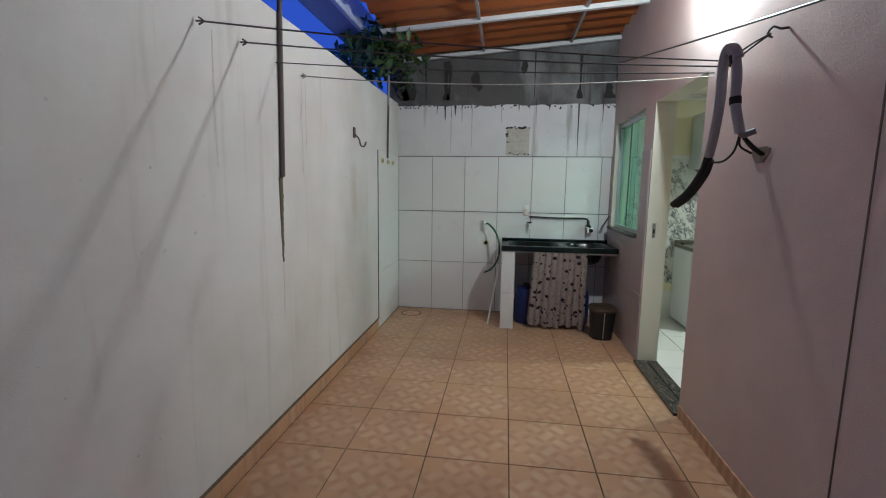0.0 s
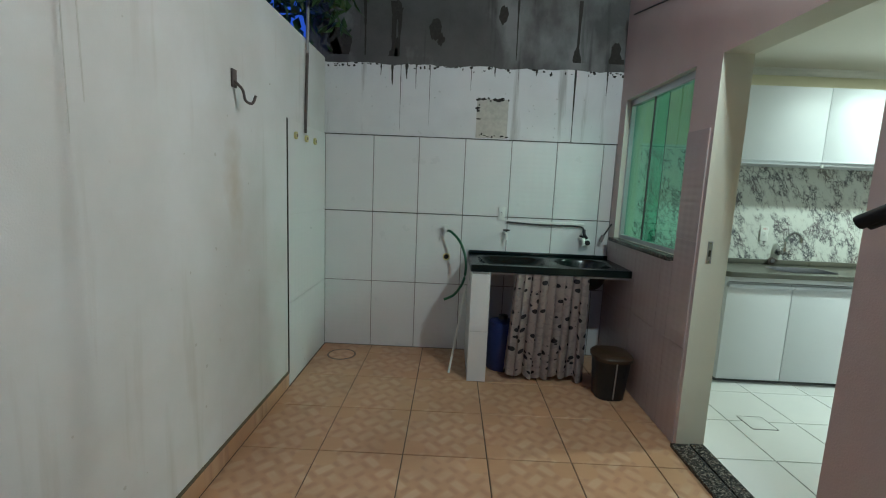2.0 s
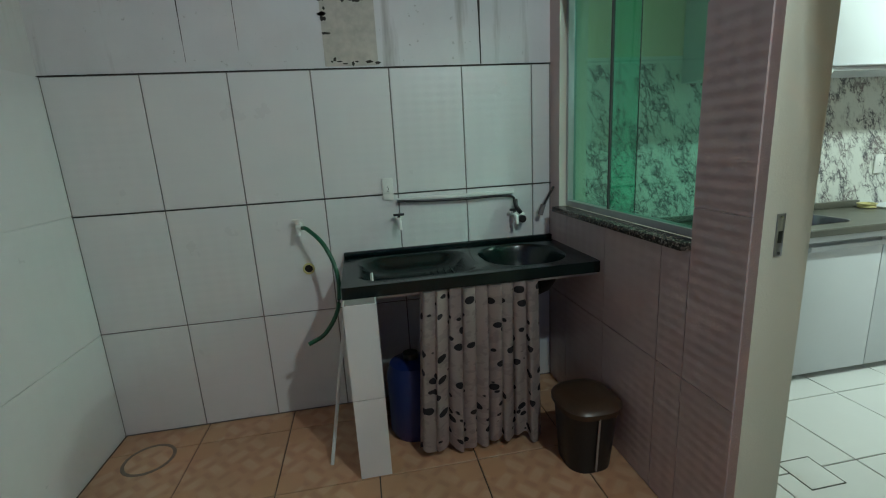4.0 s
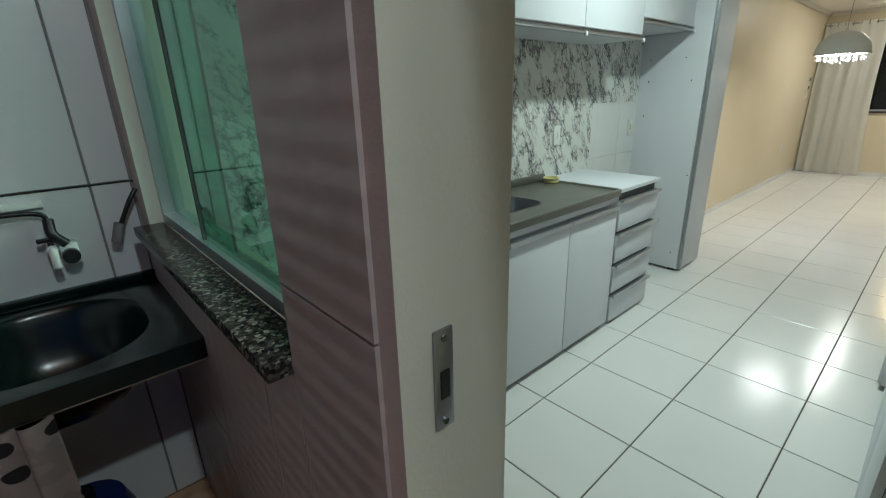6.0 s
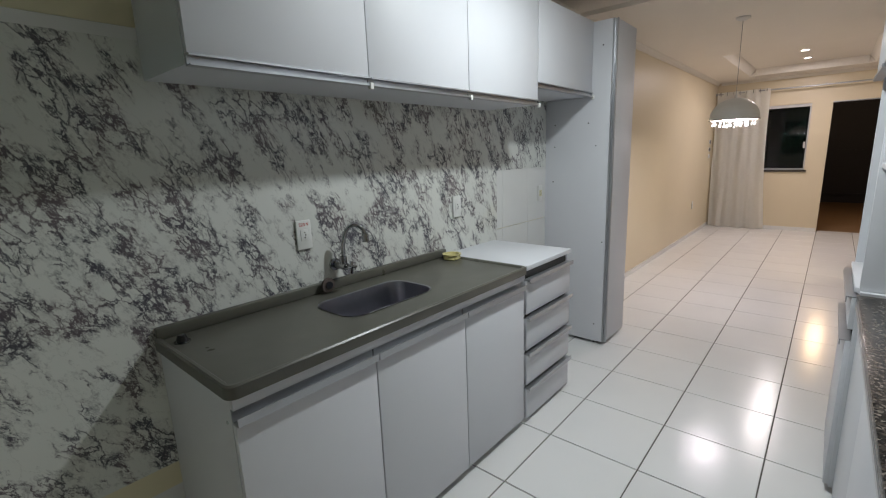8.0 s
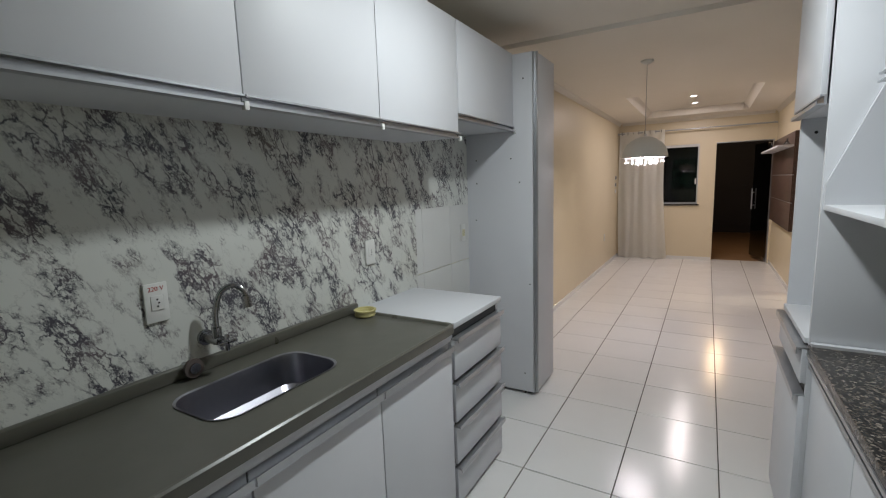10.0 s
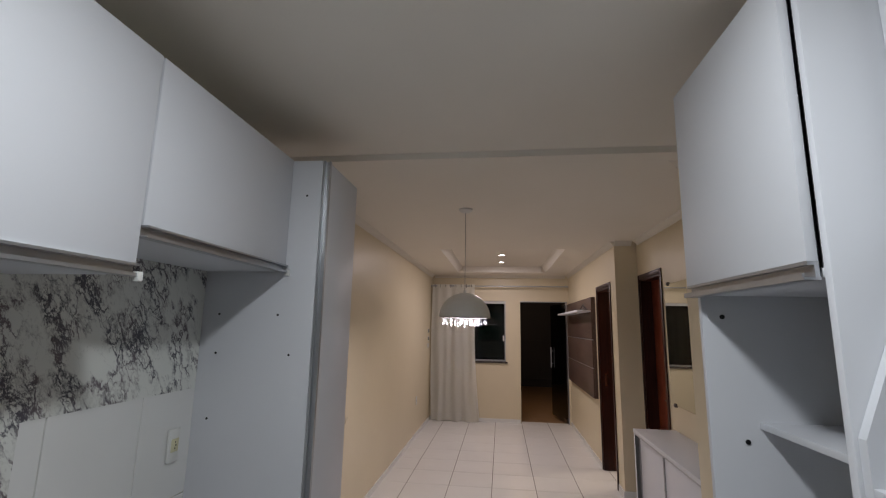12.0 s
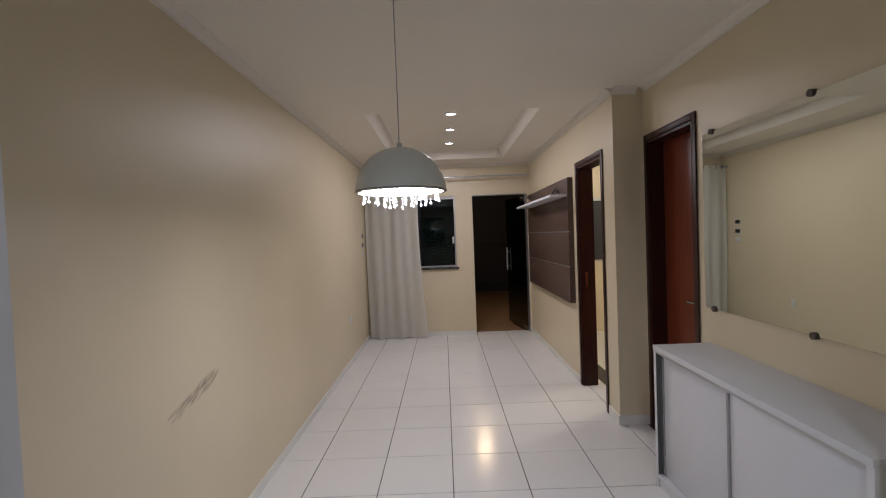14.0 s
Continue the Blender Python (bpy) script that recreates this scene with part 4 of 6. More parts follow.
def garden_hose():
    g = thing("garden_hose", (-0.1, 5.6, 1.1), "short green hose hanging from the wall tap", "hose")
    part("hose", tube(bmesh.new(), [(-0.10, 5.57, 1.105), (-0.06, 5.52, 1.10), (0.02, 5.45, 1.02), (0.07, 5.40, 0.88), (0.06, 5.36, 0.72), (-0.01, 5.34, 0.60), (-0.10, 5.33, 0.55)], 0.011), M["green_hose"], g)
    part("clamp", rod(bmesh.new(), (-0.115, 5.575, 1.105), (-0.095, 5.568, 1.105), 0.016), M["white_plastic"], g)
    g = thing("white_stick", (-0.03, 5.12, 0), "thin white plastic stick leaning against the tank leg", "stick")
    part("stick", rod(bmesh.new(), (-0.035, 5.12, 0.0), (0.085, 5.40, 0.66), 0.009), M["white_plastic"], g)
    g = thing("drain_outlet", (-0.097, PN, 0.863), "brown-stained round drain outlet in the tiles", "outlet")
    part("ring", lathe_y(-0.097, 0.863, [(0.032, 0.008), (0.032, 0.016), (0.022, 0.016), (0.022, 0.006)]), M["yellow_plastic"], g)
    part("hole", lathe_y(-0.097, 0.863, [(0.022, 0.0065), (0.0005, 0.0065)]), M["black_plastic"], g)


def lathe_y(cx, cz, profile, seg=24):
    """A turned ring on the north patio wall; profile in radius and distance off the wall."""
    b = bmesh.new()
    rings = [[b.verts.new((cx + r * math.cos(k * math.tau / seg), PN - d, cz + r * math.sin(k * math.tau / seg))) for k in range(seg)] for r, d in profile]
    for p, q in zip(rings, rings[1:]):
        for k in range(seg):
            b.faces.new((p[k], p[(k + 1) % seg], q[(k + 1) % seg], q[k]))
    return b


def foliage():
    g = thing("overhanging_branch", (-1.9, 5.3, 2.6), "leafy green branch hanging over the patio wall", "branch")
    limbs = [[(-2.4, 5.9, 2.2), (-2.0, 5.5, 2.75), (-1.6, 5.25, 2.95), (-1.25, 5.1, 2.85)], [(-2.0, 5.5, 2.75), (-1.6, 5.7, 2.9), (-1.15, 5.55, 2.8)],
             [(-1.6, 5.25, 2.95), (-1.4, 4.9, 2.95), (-1.3, 4.6, 2.88)], [(-1.6, 5.25, 2.95), (-1.35, 5.0, 3.0), (-1.1, 4.75, 2.98), (-0.98, 4.7, 2.93)],
             [(-1.25, 5.1, 2.85), (-1.08, 5.15, 2.90), (-0.92, 5.2, 2.92)]]
    bl = bmesh.new()
    rnd = random.Random(5)
    for l in limbs:
        part("limb", tube(bmesh.new(), l, 0.014, seg=7), M["bark"], g)
        for p in smooth_path(l, 10)[8:]:
            for _ in range(8):
                o = p + Vector((rnd.gauss(-0.04, 0.10), rnd.gauss(0, 0.14), rnd.gauss(0.04, 0.11)))
                d = Vector((rnd.uniform(-1, 1), rnd.uniform(-1, 1), rnd.uniform(-1.4, 0.2))).normalized()
                s = d.cross(Vector((rnd.uniform(-1, 1), rnd.uniform(-1, 1), 1))).normalized()
                ln, wd = rnd.uniform(0.10, 0.17), rnd.uniform(0.026, 0.044)
                nrm = d.cross(s) * 0.012
                vs = [bl.verts.new(o), bl.verts.new(o + d * ln * 0.4 + s * wd + nrm), bl.verts.new(o + d * ln), bl.verts.new(o + d * ln * 0.4 - s * wd + nrm)]
                bl.faces.new((vs[0], vs[1], vs[2]))
                bl.faces.new((vs[0], vs[2], vs[3]))
    part("foliage", bl, M["leaf"], g, smooth=False)
    g = thing("dark_tree", (-5.5, 9.0, 0), "dark tree crown beyond the patio wall at dusk", "tree")
    part("trunk", rod(bmesh.new(), (-5.5, 9, 0), (-5.4, 9, 3.2), 0.16, 0.09), M["bark"], g)
    for b in ((-6.0, 9.1, 3.7), (-4.9, 9.2, 3.8), (-5.5, 8.5, 3.9)):
        part("limb", rod(bmesh.new(), (-5.4, 9, 2.9), b, 0.07, 0.03), M["bark"], g)
    bl = bmesh.new()
    for _ in range(1900):
        v = Vector((rnd.gauss(0, 1), rnd.gauss(0, 1), rnd.gauss(0, 1))).normalized() * rnd.uniform(0.45, 1.0)
        bump = 1 + 0.35 * noise.noise(v * 2.3)
        o = Vector((-5.4, 9, 3.55)) + Vector((v.x * 1.5, v.y * 1.2, v.z * 0.75)) * bump
        d = Vector((rnd.uniform(-1, 1), rnd.uniform(-1, 1), rnd.uniform(-1, 0.4))).normalized()
        s = d.cross(Vector((0.3, 0.2, 1))).normalized()
        ln, wd = rnd.uniform(0.12, 0.22), rnd.uniform(0.03, 0.06)
        vs = [bl.verts.new(o), bl.verts.new(o + d * ln * 0.4 + s * wd), bl.verts.new(o + d * ln), bl.verts.new(o + d * ln * 0.4 - s * wd)]
        bl.faces.new(vs)
    part("crown", bl, M["leaf"], g, smooth=False)


def patio_drain():
    x, y = -0.97, 5.40
    d = thing("patio_drain", (x, y, 0), "round grimy drain cover let into the patio tiles", "drain cover")
    part("cover", lathe(bmesh.new(), x, y, [(0.001, 0.004), (0.105, 0.004), (0.108, 0.001)], 28), M["patio_tile"], d)
    part("joint_ring", lathe(bmesh.new(), x, y, [(0.107, 0.002), (0.110, 0.0045), (0.122, 0.0045), (0.124, 0.001)], 28), M["grime"], d, "dark ring round the cover")


patio_drain()
patio_window()
laundry_tank()
tank_curtain()
waste_bin()
gas_bottle(0.40, 5.30, 0.13, 0.42)
gas_bottle(0.98, 5.33, 0.12, 0.40)
tap("wall_tap", -0.117, 1.115, "white plastic wall tap with a green hose", False)
tap("wall_tap", 0.42, 1.10, "white wall tap with a black handle above the tank")
tap("wall_tap", 1.09, 1.075, "white wall tap with a black handle above the tank")
g = thing("valve_block", (1.12, PN, 1.06), "black and white valve block beside the tap", "valve")
part("block", boxes((1.105, 1.15, PN - 0.06, PN - 0.006, 1.02, 1.085), bevel=0.006), M["white_plastic"], g)
part("knob", rod(bmesh.new(), (1.128, PN - 0.06, 1.05), (1.128, PN - 0.085, 1.05), 0.022), M["black_plastic"], g)
part("hose_stub", tube(bmesh.new(), [(1.10, PN - 0.04, 1.16), (1.10, PN - 0.06, 1.12), (1.125, PN - 0.06, 1.085)], 0.014), M["black_plastic"], g)
wall_socket("wall_socket", 0.344, 0.404, 1.21, 1.33, PN - 0.006, "white power socket on the patio tiles")
g = thing("cable_duct", (0.78, PN, 1.21), "thin white cable duct along the tiles", "duct")
part("duct", boxes((0.42, 1.10, PN - 0.022, PN - 0.006, 1.195, 1.215), bevel=0.002), M["white_plastic"], g)
part("cable", tube(bmesh.new(), [(0.42, PN - 0.03, 1.20), (0.75, PN - 0.03, 1.185), (1.05, PN - 0.03, 1.185), (1.10, PN - 0.03, 1.15), (1.10, PN - 0.04, 1.10)], 0.007), M["black_plastic"], g)
g = thing("loose_cable", (PE, 5.6, 1.2), "loose cable end hanging in the corner", "cable")
part("cable", tube(bmesh.new(), [(PE - 0.006, 5.60, 1.22), (1.30, 5.59, 1.18), (1.26, 5.60, 1.10)], 0.007), M["black_plastic"], g)
part("plug", rod(bmesh.new(), (1.265, 5.60, 1.12), (1.245, 5.60, 1.06), 0.015), M["dark_pvc"], g)
patio_pipes()
hanging_conduit()
clotheslines()
garden_hose()
foliage()
bm = boxes((PE - 0.002, PE, 1.871, 1.879, 0.0, 3.1))
solid("wall_crack", bm, M["scar"], "dark vertical joint in the mauve wall", "crack", "structure", smooth=False)
bm = boxes((0.11, 0.38, PN + 0.0005, PN + 0.004, 1.915, 2.24))
solid("wall_patch", bm, M["patch"], "cream plaster patch with a dirty edge in the white band", "patch", "structure", smooth=False)


def drip(b, x, top, bottom, wide, y):
    """A tapering run of mould down the wall, with a ragged edge."""
    n = 14
    left, right = [], []
    for i in range(n + 1):
        t = i / n
        z = top + (bottom - top) * t
        w = wide * (1 - 0.8 * t) * random.uniform(0.55, 1.1)
        o = 0.06 * wide * math.sin(t * 5 + x * 9)
        left.append((x + o - w / 2, z))
        right.append((x + o + w / 2, z))
    prism(b, left + right[::-1], "y", y - 0.0012, y + 0.004)


bm = bmesh.new()
for x, top, bottom, wide in ((0.933, 3.05, 1.91, 0.030), (-0.62, 3.0, 2.33, 0.06), (-0.50, 2.52, 2.38, 0.035), (-0.72, 2.52, 2.40, 0.02), (-0.55, 2.50, 1.95, 0.008), (-0.30, 2.48, 2.0, 0.007),
                             (-0.42, 2.50, 2.30, 0.012), (0.25, 2.50, 2.42, 0.02), (0.05, 2.50, 2.30, 0.008), (0.6, 2.51, 2.44, 0.03), (1.20, 2.52, 2.30, 0.02), (0.45, 2.5, 2.36, 0.006)):
    drip(bm, x, top, bottom, wide, PN + 0.004)
solid("wall_stain", bm, M["mould"], "black mould runs down the end wall", "stain", "structure", smooth=False)
bm = bmesh.new()
def blot(b, x, z, rx, rz, y, seed):
    """A patch of mould with an uneven outline."""
    k = 26
    prism(b, [(x + rx * math.cos(a) * (1 + 0.55 * noise.noise(Vector((math.cos(a) * 1.7, math.sin(a) * 1.7, seed)))),
               z + rz * math.sin(a) * (1 + 0.55 * noise.noise(Vector((math.cos(a) * 2.1, math.sin(a) * 2.1, seed + 9))))) for a in [i * math.tau / k for i in range(k)]], "y", y - 0.0012, y + 0.004)


for i, (x, z, rx, rz) in enumerate(((-0.26, 2.79, 0.055, 0.09), (-0.60, 2.93, 0.045, 0.08), (-0.60, 2.62, 0.03, 0.10), (-1.08, 2.66, 0.09, 0.13), (-1.16, 2.80, 0.05, 0.10), (-0.22, 2.71, 0.03, 0.05), (-1.12, 2.58, 0.06, 0.10), (-0.62, 2.56, 0.05, 0.06), (0.93, 2.58, 0.03, 0.10), (0.30, 2.92, 0.04, 0.07), (1.25, 2.62, 0.05, 0.11))):
    blot(bm, x, z, rx, rz, PN + 0.007, i * 3.1)
rp = random.Random(21)
for i in range(34):
    e = i % 3
    x = rp.uniform(0.11, 0.38)
    z = 2.235 + rp.gauss(0, 0.006) if e < 2 else 1.925 + abs(rp.gauss(0, 0.012))
    if i % 5 == 0:
        x, z = 0.115 + abs(rp.gauss(0, 0.012)), rp.uniform(2.05, 2.24)
    blot(bm, x, z, rp.uniform(0.004, 0.022), rp.uniform(0.003, 0.012), PN + 0.0005, i * 1.7)
for i in range(60):
    x = rp.uniform(PW, PE)
    blot(bm, x, 2.497 - abs(rp.gauss(0, 0.02)), rp.uniform(0.004, 0.016), rp.uniform(0.003, 0.014), PN + 0.0035, i * 2.3)
for x, top, bottom, wide in ((-0.86, 3.02, 2.5, 0.035), (-0.57, 2.95, 2.5, 0.05), (0.42, 3.1, 2.5, 0.02), (-1.165, 2.5, 1.91, 0.05), (1.31, 2.6, 1.92, 0.045)):
    drip(bm, x, top, bottom, wide, PN + 0.006)
solid("wall_mould", bm, M["mould"], "black mould patches on the raw cement", "stain", "structure", smooth=False)


def wall_run(b, y, top, bottom, wide):
    """A faint vertical dirt run on the white side wall."""
    n, left, right = 16, [], []
    for i in range(n + 1):
        t = i / n
        w = wide * (0.35 + 0.65 * math.sin(math.pi * (0.12 + 0.8 * t))) * random.uniform(0.7, 1.1)
        o = 0.4 * wide * math.sin(t * 4 + y * 7)
        left.append((y + o - w / 2, top + (bottom - top) * t))
        right.append((y + o + w / 2, top + (bottom - top) * t))
    prism(b, left + right[::-1], "x", PW - 0.002, PW + 0.0008)


bm = bmesh.new()
for y, top, bottom, wide in ((2.13, 2.20, 1.60, 0.012), (3.08, 2.24, 1.7, 0.008), (2.71, 1.05, 0.70, 0.012), (3.02, 2.2, 1.6, 0.005)):
    wall_run(bm, y, top, bottom, wide)
for i in range(34):
    y, z, r = random.uniform(1.0, 4.6), random.uniform(0.3, 2.2), random.uniform(0.003, 0.010)
    prism(bm, [(y + r * random.uniform(0.6, 1.2) * math.cos(a), z + r * random.uniform(0.6, 1.3) * math.sin(a)) for a in [k * math.tau / 8 for k in range(8)]], "x", PW - 0.002, PW + 0.0008)
solid("wall_dirt", bm, M["faint_dirt"], "faint grey dirt runs and specks on the white wall", "stain", "structure", smooth=False)
solid("tile_edge_joint", boxes((PW, PW + 0.0065, 4.753, 4.764, 0.10, 1.90)), M["mould"], "dark open joint beside the tiled corner", "joint", "structure", smooth=False)
# ragged lower edge of the cement render, and dark tile joints
bm = bmesh.new()
lo = []
k = 90
for i in range(k + 1):
    x = PW + (PE - PW) * i / k
    lo.append((x, 2.497 + 0.018 * noise.noise(Vector((x * 4, 0, 0))) + 0.014 * noise.noise(Vector((x * 19, 3, 0)))))
prism(bm, lo + [(PE, 2.56), (PW, 2.56)], "y", PN + 0.001, PN + 0.0085)
solid("cement_edge", bm, M["cement"], "ragged lower edge of the cement render", "render edge", "structure", smooth=False)
bm = bmesh.new()
for z, th in ((1.903, 0.006), (1.2385, 0.004)):
    for i in range(60):
        xa, xb = PW + (PE - PW) * i / 60, PW + (PE - PW) * (i + 1) / 60
        h = th * (0.7 + 0.6 * abs(noise.noise(Vector((xa * 5, z, 0)))))
        box(bm, xa, xb, PN - 0.0075, PN - 0.0005, z - h / 2, z + h / 2)
solid("tile_joint_mould", bm, M["mould"], "mouldy horizontal tile joints", "joint", "structure", smooth=False)
g = thing("strike_plate", (1.38, DY1, 1.15), "grey steel strike plate set in the door jamb", "strike plate")
part("plate", boxes((1.378, 1.405, DY1 - 0.004, DY1, 1.12, 1.245), bevel=0.0015), M["steel"], g)
part("latch_hole", boxes((1.385, 1.398, DY1 - 0.005, DY1 - 0.0035, 1.16, 1.195)), M["black_plastic"], g, smooth=False)
for z in (1.13, 1.235):
    part("screw", rod(bmesh.new(), (1.391, DY1 - 0.006, z), (1.391, DY1 - 0.003, z), 0.004, seg=8), M["chrome"], g)


# ---- kitchen ----
FY = 5.13


def sink_cabinet():
    g = thing("sink_cabinet", (2.85, 5.4, ZF), "white three-door sink base cabinet with aluminium handles", "cabinet")
    x0, x1 = 2.10, 3.605
    for nm, r in (("side_panel", (x0, x0 + 0.018, FY + 0.02, KN - 0.01, 0.06, 0.888)), ("side_panel", (x1 - 0.018, x1, FY + 0.02, KN - 0.01, 0.06, 0.888)),
                  ("bottom_panel", (x0 + 0.018, x1 - 0.018, FY + 0.03, KN - 0.012, 0.06, 0.078)), ("back_panel", (x0 + 0.018, x1 - 0.018, KN - 0.022, KN - 0.012, 0.078, 0.7))):
        part(nm, boxes(r), M["melamine"], g, smooth=False)
    part("top_rail", boxes((x0, x1, FY, FY + 0.018, 0.852, 0.889), bevel=0.001), M["melamine"], g)
    # dark sheet behind the doors, so their gaps read as shaded
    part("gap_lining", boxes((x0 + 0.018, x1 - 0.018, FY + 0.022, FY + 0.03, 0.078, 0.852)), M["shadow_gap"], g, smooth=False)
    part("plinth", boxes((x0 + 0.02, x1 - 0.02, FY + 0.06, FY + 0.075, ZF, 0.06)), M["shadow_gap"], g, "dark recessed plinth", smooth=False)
    for a, b in ((2.10, 2.598), (2.602, 3.108), (3.112, 3.605)):
        d = part("door", boxes((a + 0.001, b - 0.001, FY, FY + 0.018, 0.06, 0.805), bevel=0.001), M["melamine"], g)
        part("handle", boxes((a + 0.001, b - 0.001, FY - 0.002, FY + 0.02, 0.805, 0.812), (a + 0.001, b - 0.001, FY - 0.018, FY - 0.002, 0.808, 0.812),
                             (a + 0.001, b - 0.001, FY - 0.018, FY - 0.014, 0.812, 0.834), (a + 0.001, b - 0.001, FY + 0.016, FY + 0.02, 0.812, 0.845)), M["alu"], d, "aluminium edge handle", smooth=False)
    for z in (0.20, 0.80):
        part("screw_cap", rod(bmesh.new(), (x0 - 0.002, 5.18, z), (x0 + 0.002, 5.18, z), 0.006, seg=8), M["alu"], g)


def sink_counter():
    g = thing("sink_counter", (2.85, 5.4, 0.89), "olive-grey cast stone worktop with a steel sink bowl", "worktop")
    x0, x1, y0, y1, z0, z = 2.085, 3.625, 5.115, KN - 0.004, 0.889, 0.918
    outer = rounded(x0, x1, y0, y1, 0.03, 4)
    hole = rounded(2.62, 3.095, 5.275, 5.545, 0.075, 6)
    bmt = bmesh.new()
    edges, rims = [], []
    for loop in (outer, hole):
        vs = [bmt.verts.new((a, b, z)) for a, b in loop]
        rims.append(vs)
        edges += [bmt.edges.new((vs[i], vs[(i + 1) % len(vs)])) for i in range(len(vs))]
    bmesh.ops.triangle_fill(bmt, edges=edges, use_beauty=True, normal=(0, 0, 1))
    for vs in rims:
        lo = [bmt.verts.new((v.co.x, v.co.y, z0)) for v in vs]
        for i in range(len(vs)):
            bmt.faces.new((vs[i], vs[(i + 1) % len(vs)], lo[(i + 1) % len(vs)], lo[i]))
    bmesh.ops.recalc_face_normals(bmt, faces=bmt.faces)
    part("slab", bmt, M["counter"], g)
    bmr = bmesh.new()
    edge = 0.024
    inner = rounded(x0 + edge, x1 - edge, y0 + edge, y1 - edge, 0.018, 4)
    rings = []
    for loop, h in ((outer, z - 0.001), (outer, z + 0.006), (rounded(x0 + 0.006, x1 - 0.006, y0 + 0.006, y1 - 0.006, 0.026, 4), z + 0.011),
                    (rounded(x0 + 0.016, x1 - 0.016, y0 + 0.016, y1 - 0.016, 0.022, 4), z + 0.010), (inner, z + 0.0005)):
        rings.append([bmr.verts.new((a, b, h)) for a, b in loop])
    for p, q in zip(rings, rings[1:]):
        for i in range(len(p)):
            bmr.faces.new((p[i], p[(i + 1) % len(p)], q[(i + 1) % len(p)], q[i]))
    part("raised_rim", bmr, M["counter"], g)
    part("back_lip", boxes((x0 + 0.01, x1 - 0.01, y1 - 0.03, y1, z, z + 0.045), bevel=0.008), M["counter"], g)
    bms = bmesh.new()
    prev = None
    for grow, h in ((0.004, z + 0.003), (-0.004, z + 0.001), (-0.010, z - 0.03), (-0.018, z - 0.11), (-0.040, z - 0.135), (-0.08, z - 0.14)):
        ring = [bms.verts.new((a, b, h)) for a, b in rounded(2.62 - grow, 3.095 + grow, 5.275 - grow, 5.545 + grow, max(0.02, 0.075 + grow * 0.6), 6)]
        if prev:
            for i in range(len(ring)):
                bms.faces.new((prev[i], prev[(i + 1) % len(ring)], ring[(i + 1) % len(ring)], ring[i]))
        prev = ring
    bms.faces.new(prev)
    bmesh.ops.recalc_face_normals(bms, faces=bms.faces)
    for f in bms.faces:
        f.normal_flip() if f.normal.z < -0.5 else None
    bowl = part("sink_bowl", bms, M["steel"], g, "brushed stainless steel sink bowl")
    part("strainer", lathe(bmesh.new(), 2.95, 5.41, [(0.035, z - 0.138), (0.035, z - 0.135), (0.02, z - 0.137), (0.001, z - 0.137)]), M["chrome"], bowl)


def kitchen_faucet():
    x, z = 2.845, 1.030
    g = thing("kitchen_faucet", (x, KN, z), "worn chrome wall faucet with a swan-neck spout", "faucet")
    f = KN - 0.007
    part("flange", rod(bmesh.new(), (x, f, z), (x, f - 0.012, z), 0.028), M["chrome"], g)
    part("body", rod(bmesh.new(), (x, f - 0.012, z), (x, f - 0.095, z), 0.017), M["chrome"], g)
    part("hub", rod(bmesh.new(), (x, f - 0.075, z - 0.012), (x, f - 0.075, z + 0.045), 0.016), M["chrome"], g)
    part("spout", tube(bmesh.new(), [(x, f - 0.075, z + 0.03), (x + 0.002, f - 0.077, z + 0.10), (x + 0.018, f - 0.088, z + 0.160), (x + 0.046, f - 0.112, z + 0.184), (x + 0.070, f - 0.134, z + 0.168), (x + 0.078, f - 0.141, z + 0.140)], 0.0095, n=6), M["chrome"], g)
    part("nozzle", rod(bmesh.new(), (x + 0.078, f - 0.141, z + 0.145), (x + 0.080, f - 0.143, z + 0.105), 0.0145, 0.0155), M["chrome"], g)
    part("cross_handle", boxes((x - 0.006, x + 0.006, f - 0.125, f - 0.095, z - 0.006, z + 0.006), (x - 0.028, x + 0.028, f - 0.135, f - 0.123, z - 0.005, z + 0.005), (x - 0.005, x + 0.005, f - 0.135, f - 0.123, z - 0.028, z + 0.028), bevel=0.002), M["chrome"], g)
    g = thing("angle_valve", (2.765, KN, 0.957), "tarnished round wall valve beside the faucet", "valve")
    part("stem", rod(bmesh.new(), (2.765, f, 0.957), (2.765, f - 0.05, 0.957), 0.012), M["chrome"], g)
    part("wheel", rod(bmesh.new(), (2.765, f - 0.05, 0.957), (2.765, f - 0.062, 0.957), 0.032), M["rust"], g)
    part("cap", rod(bmesh.new(), (2.765, f - 0.062, 0.957), (2.765, f - 0.068, 0.957), 0.018), M["chrome"], g)


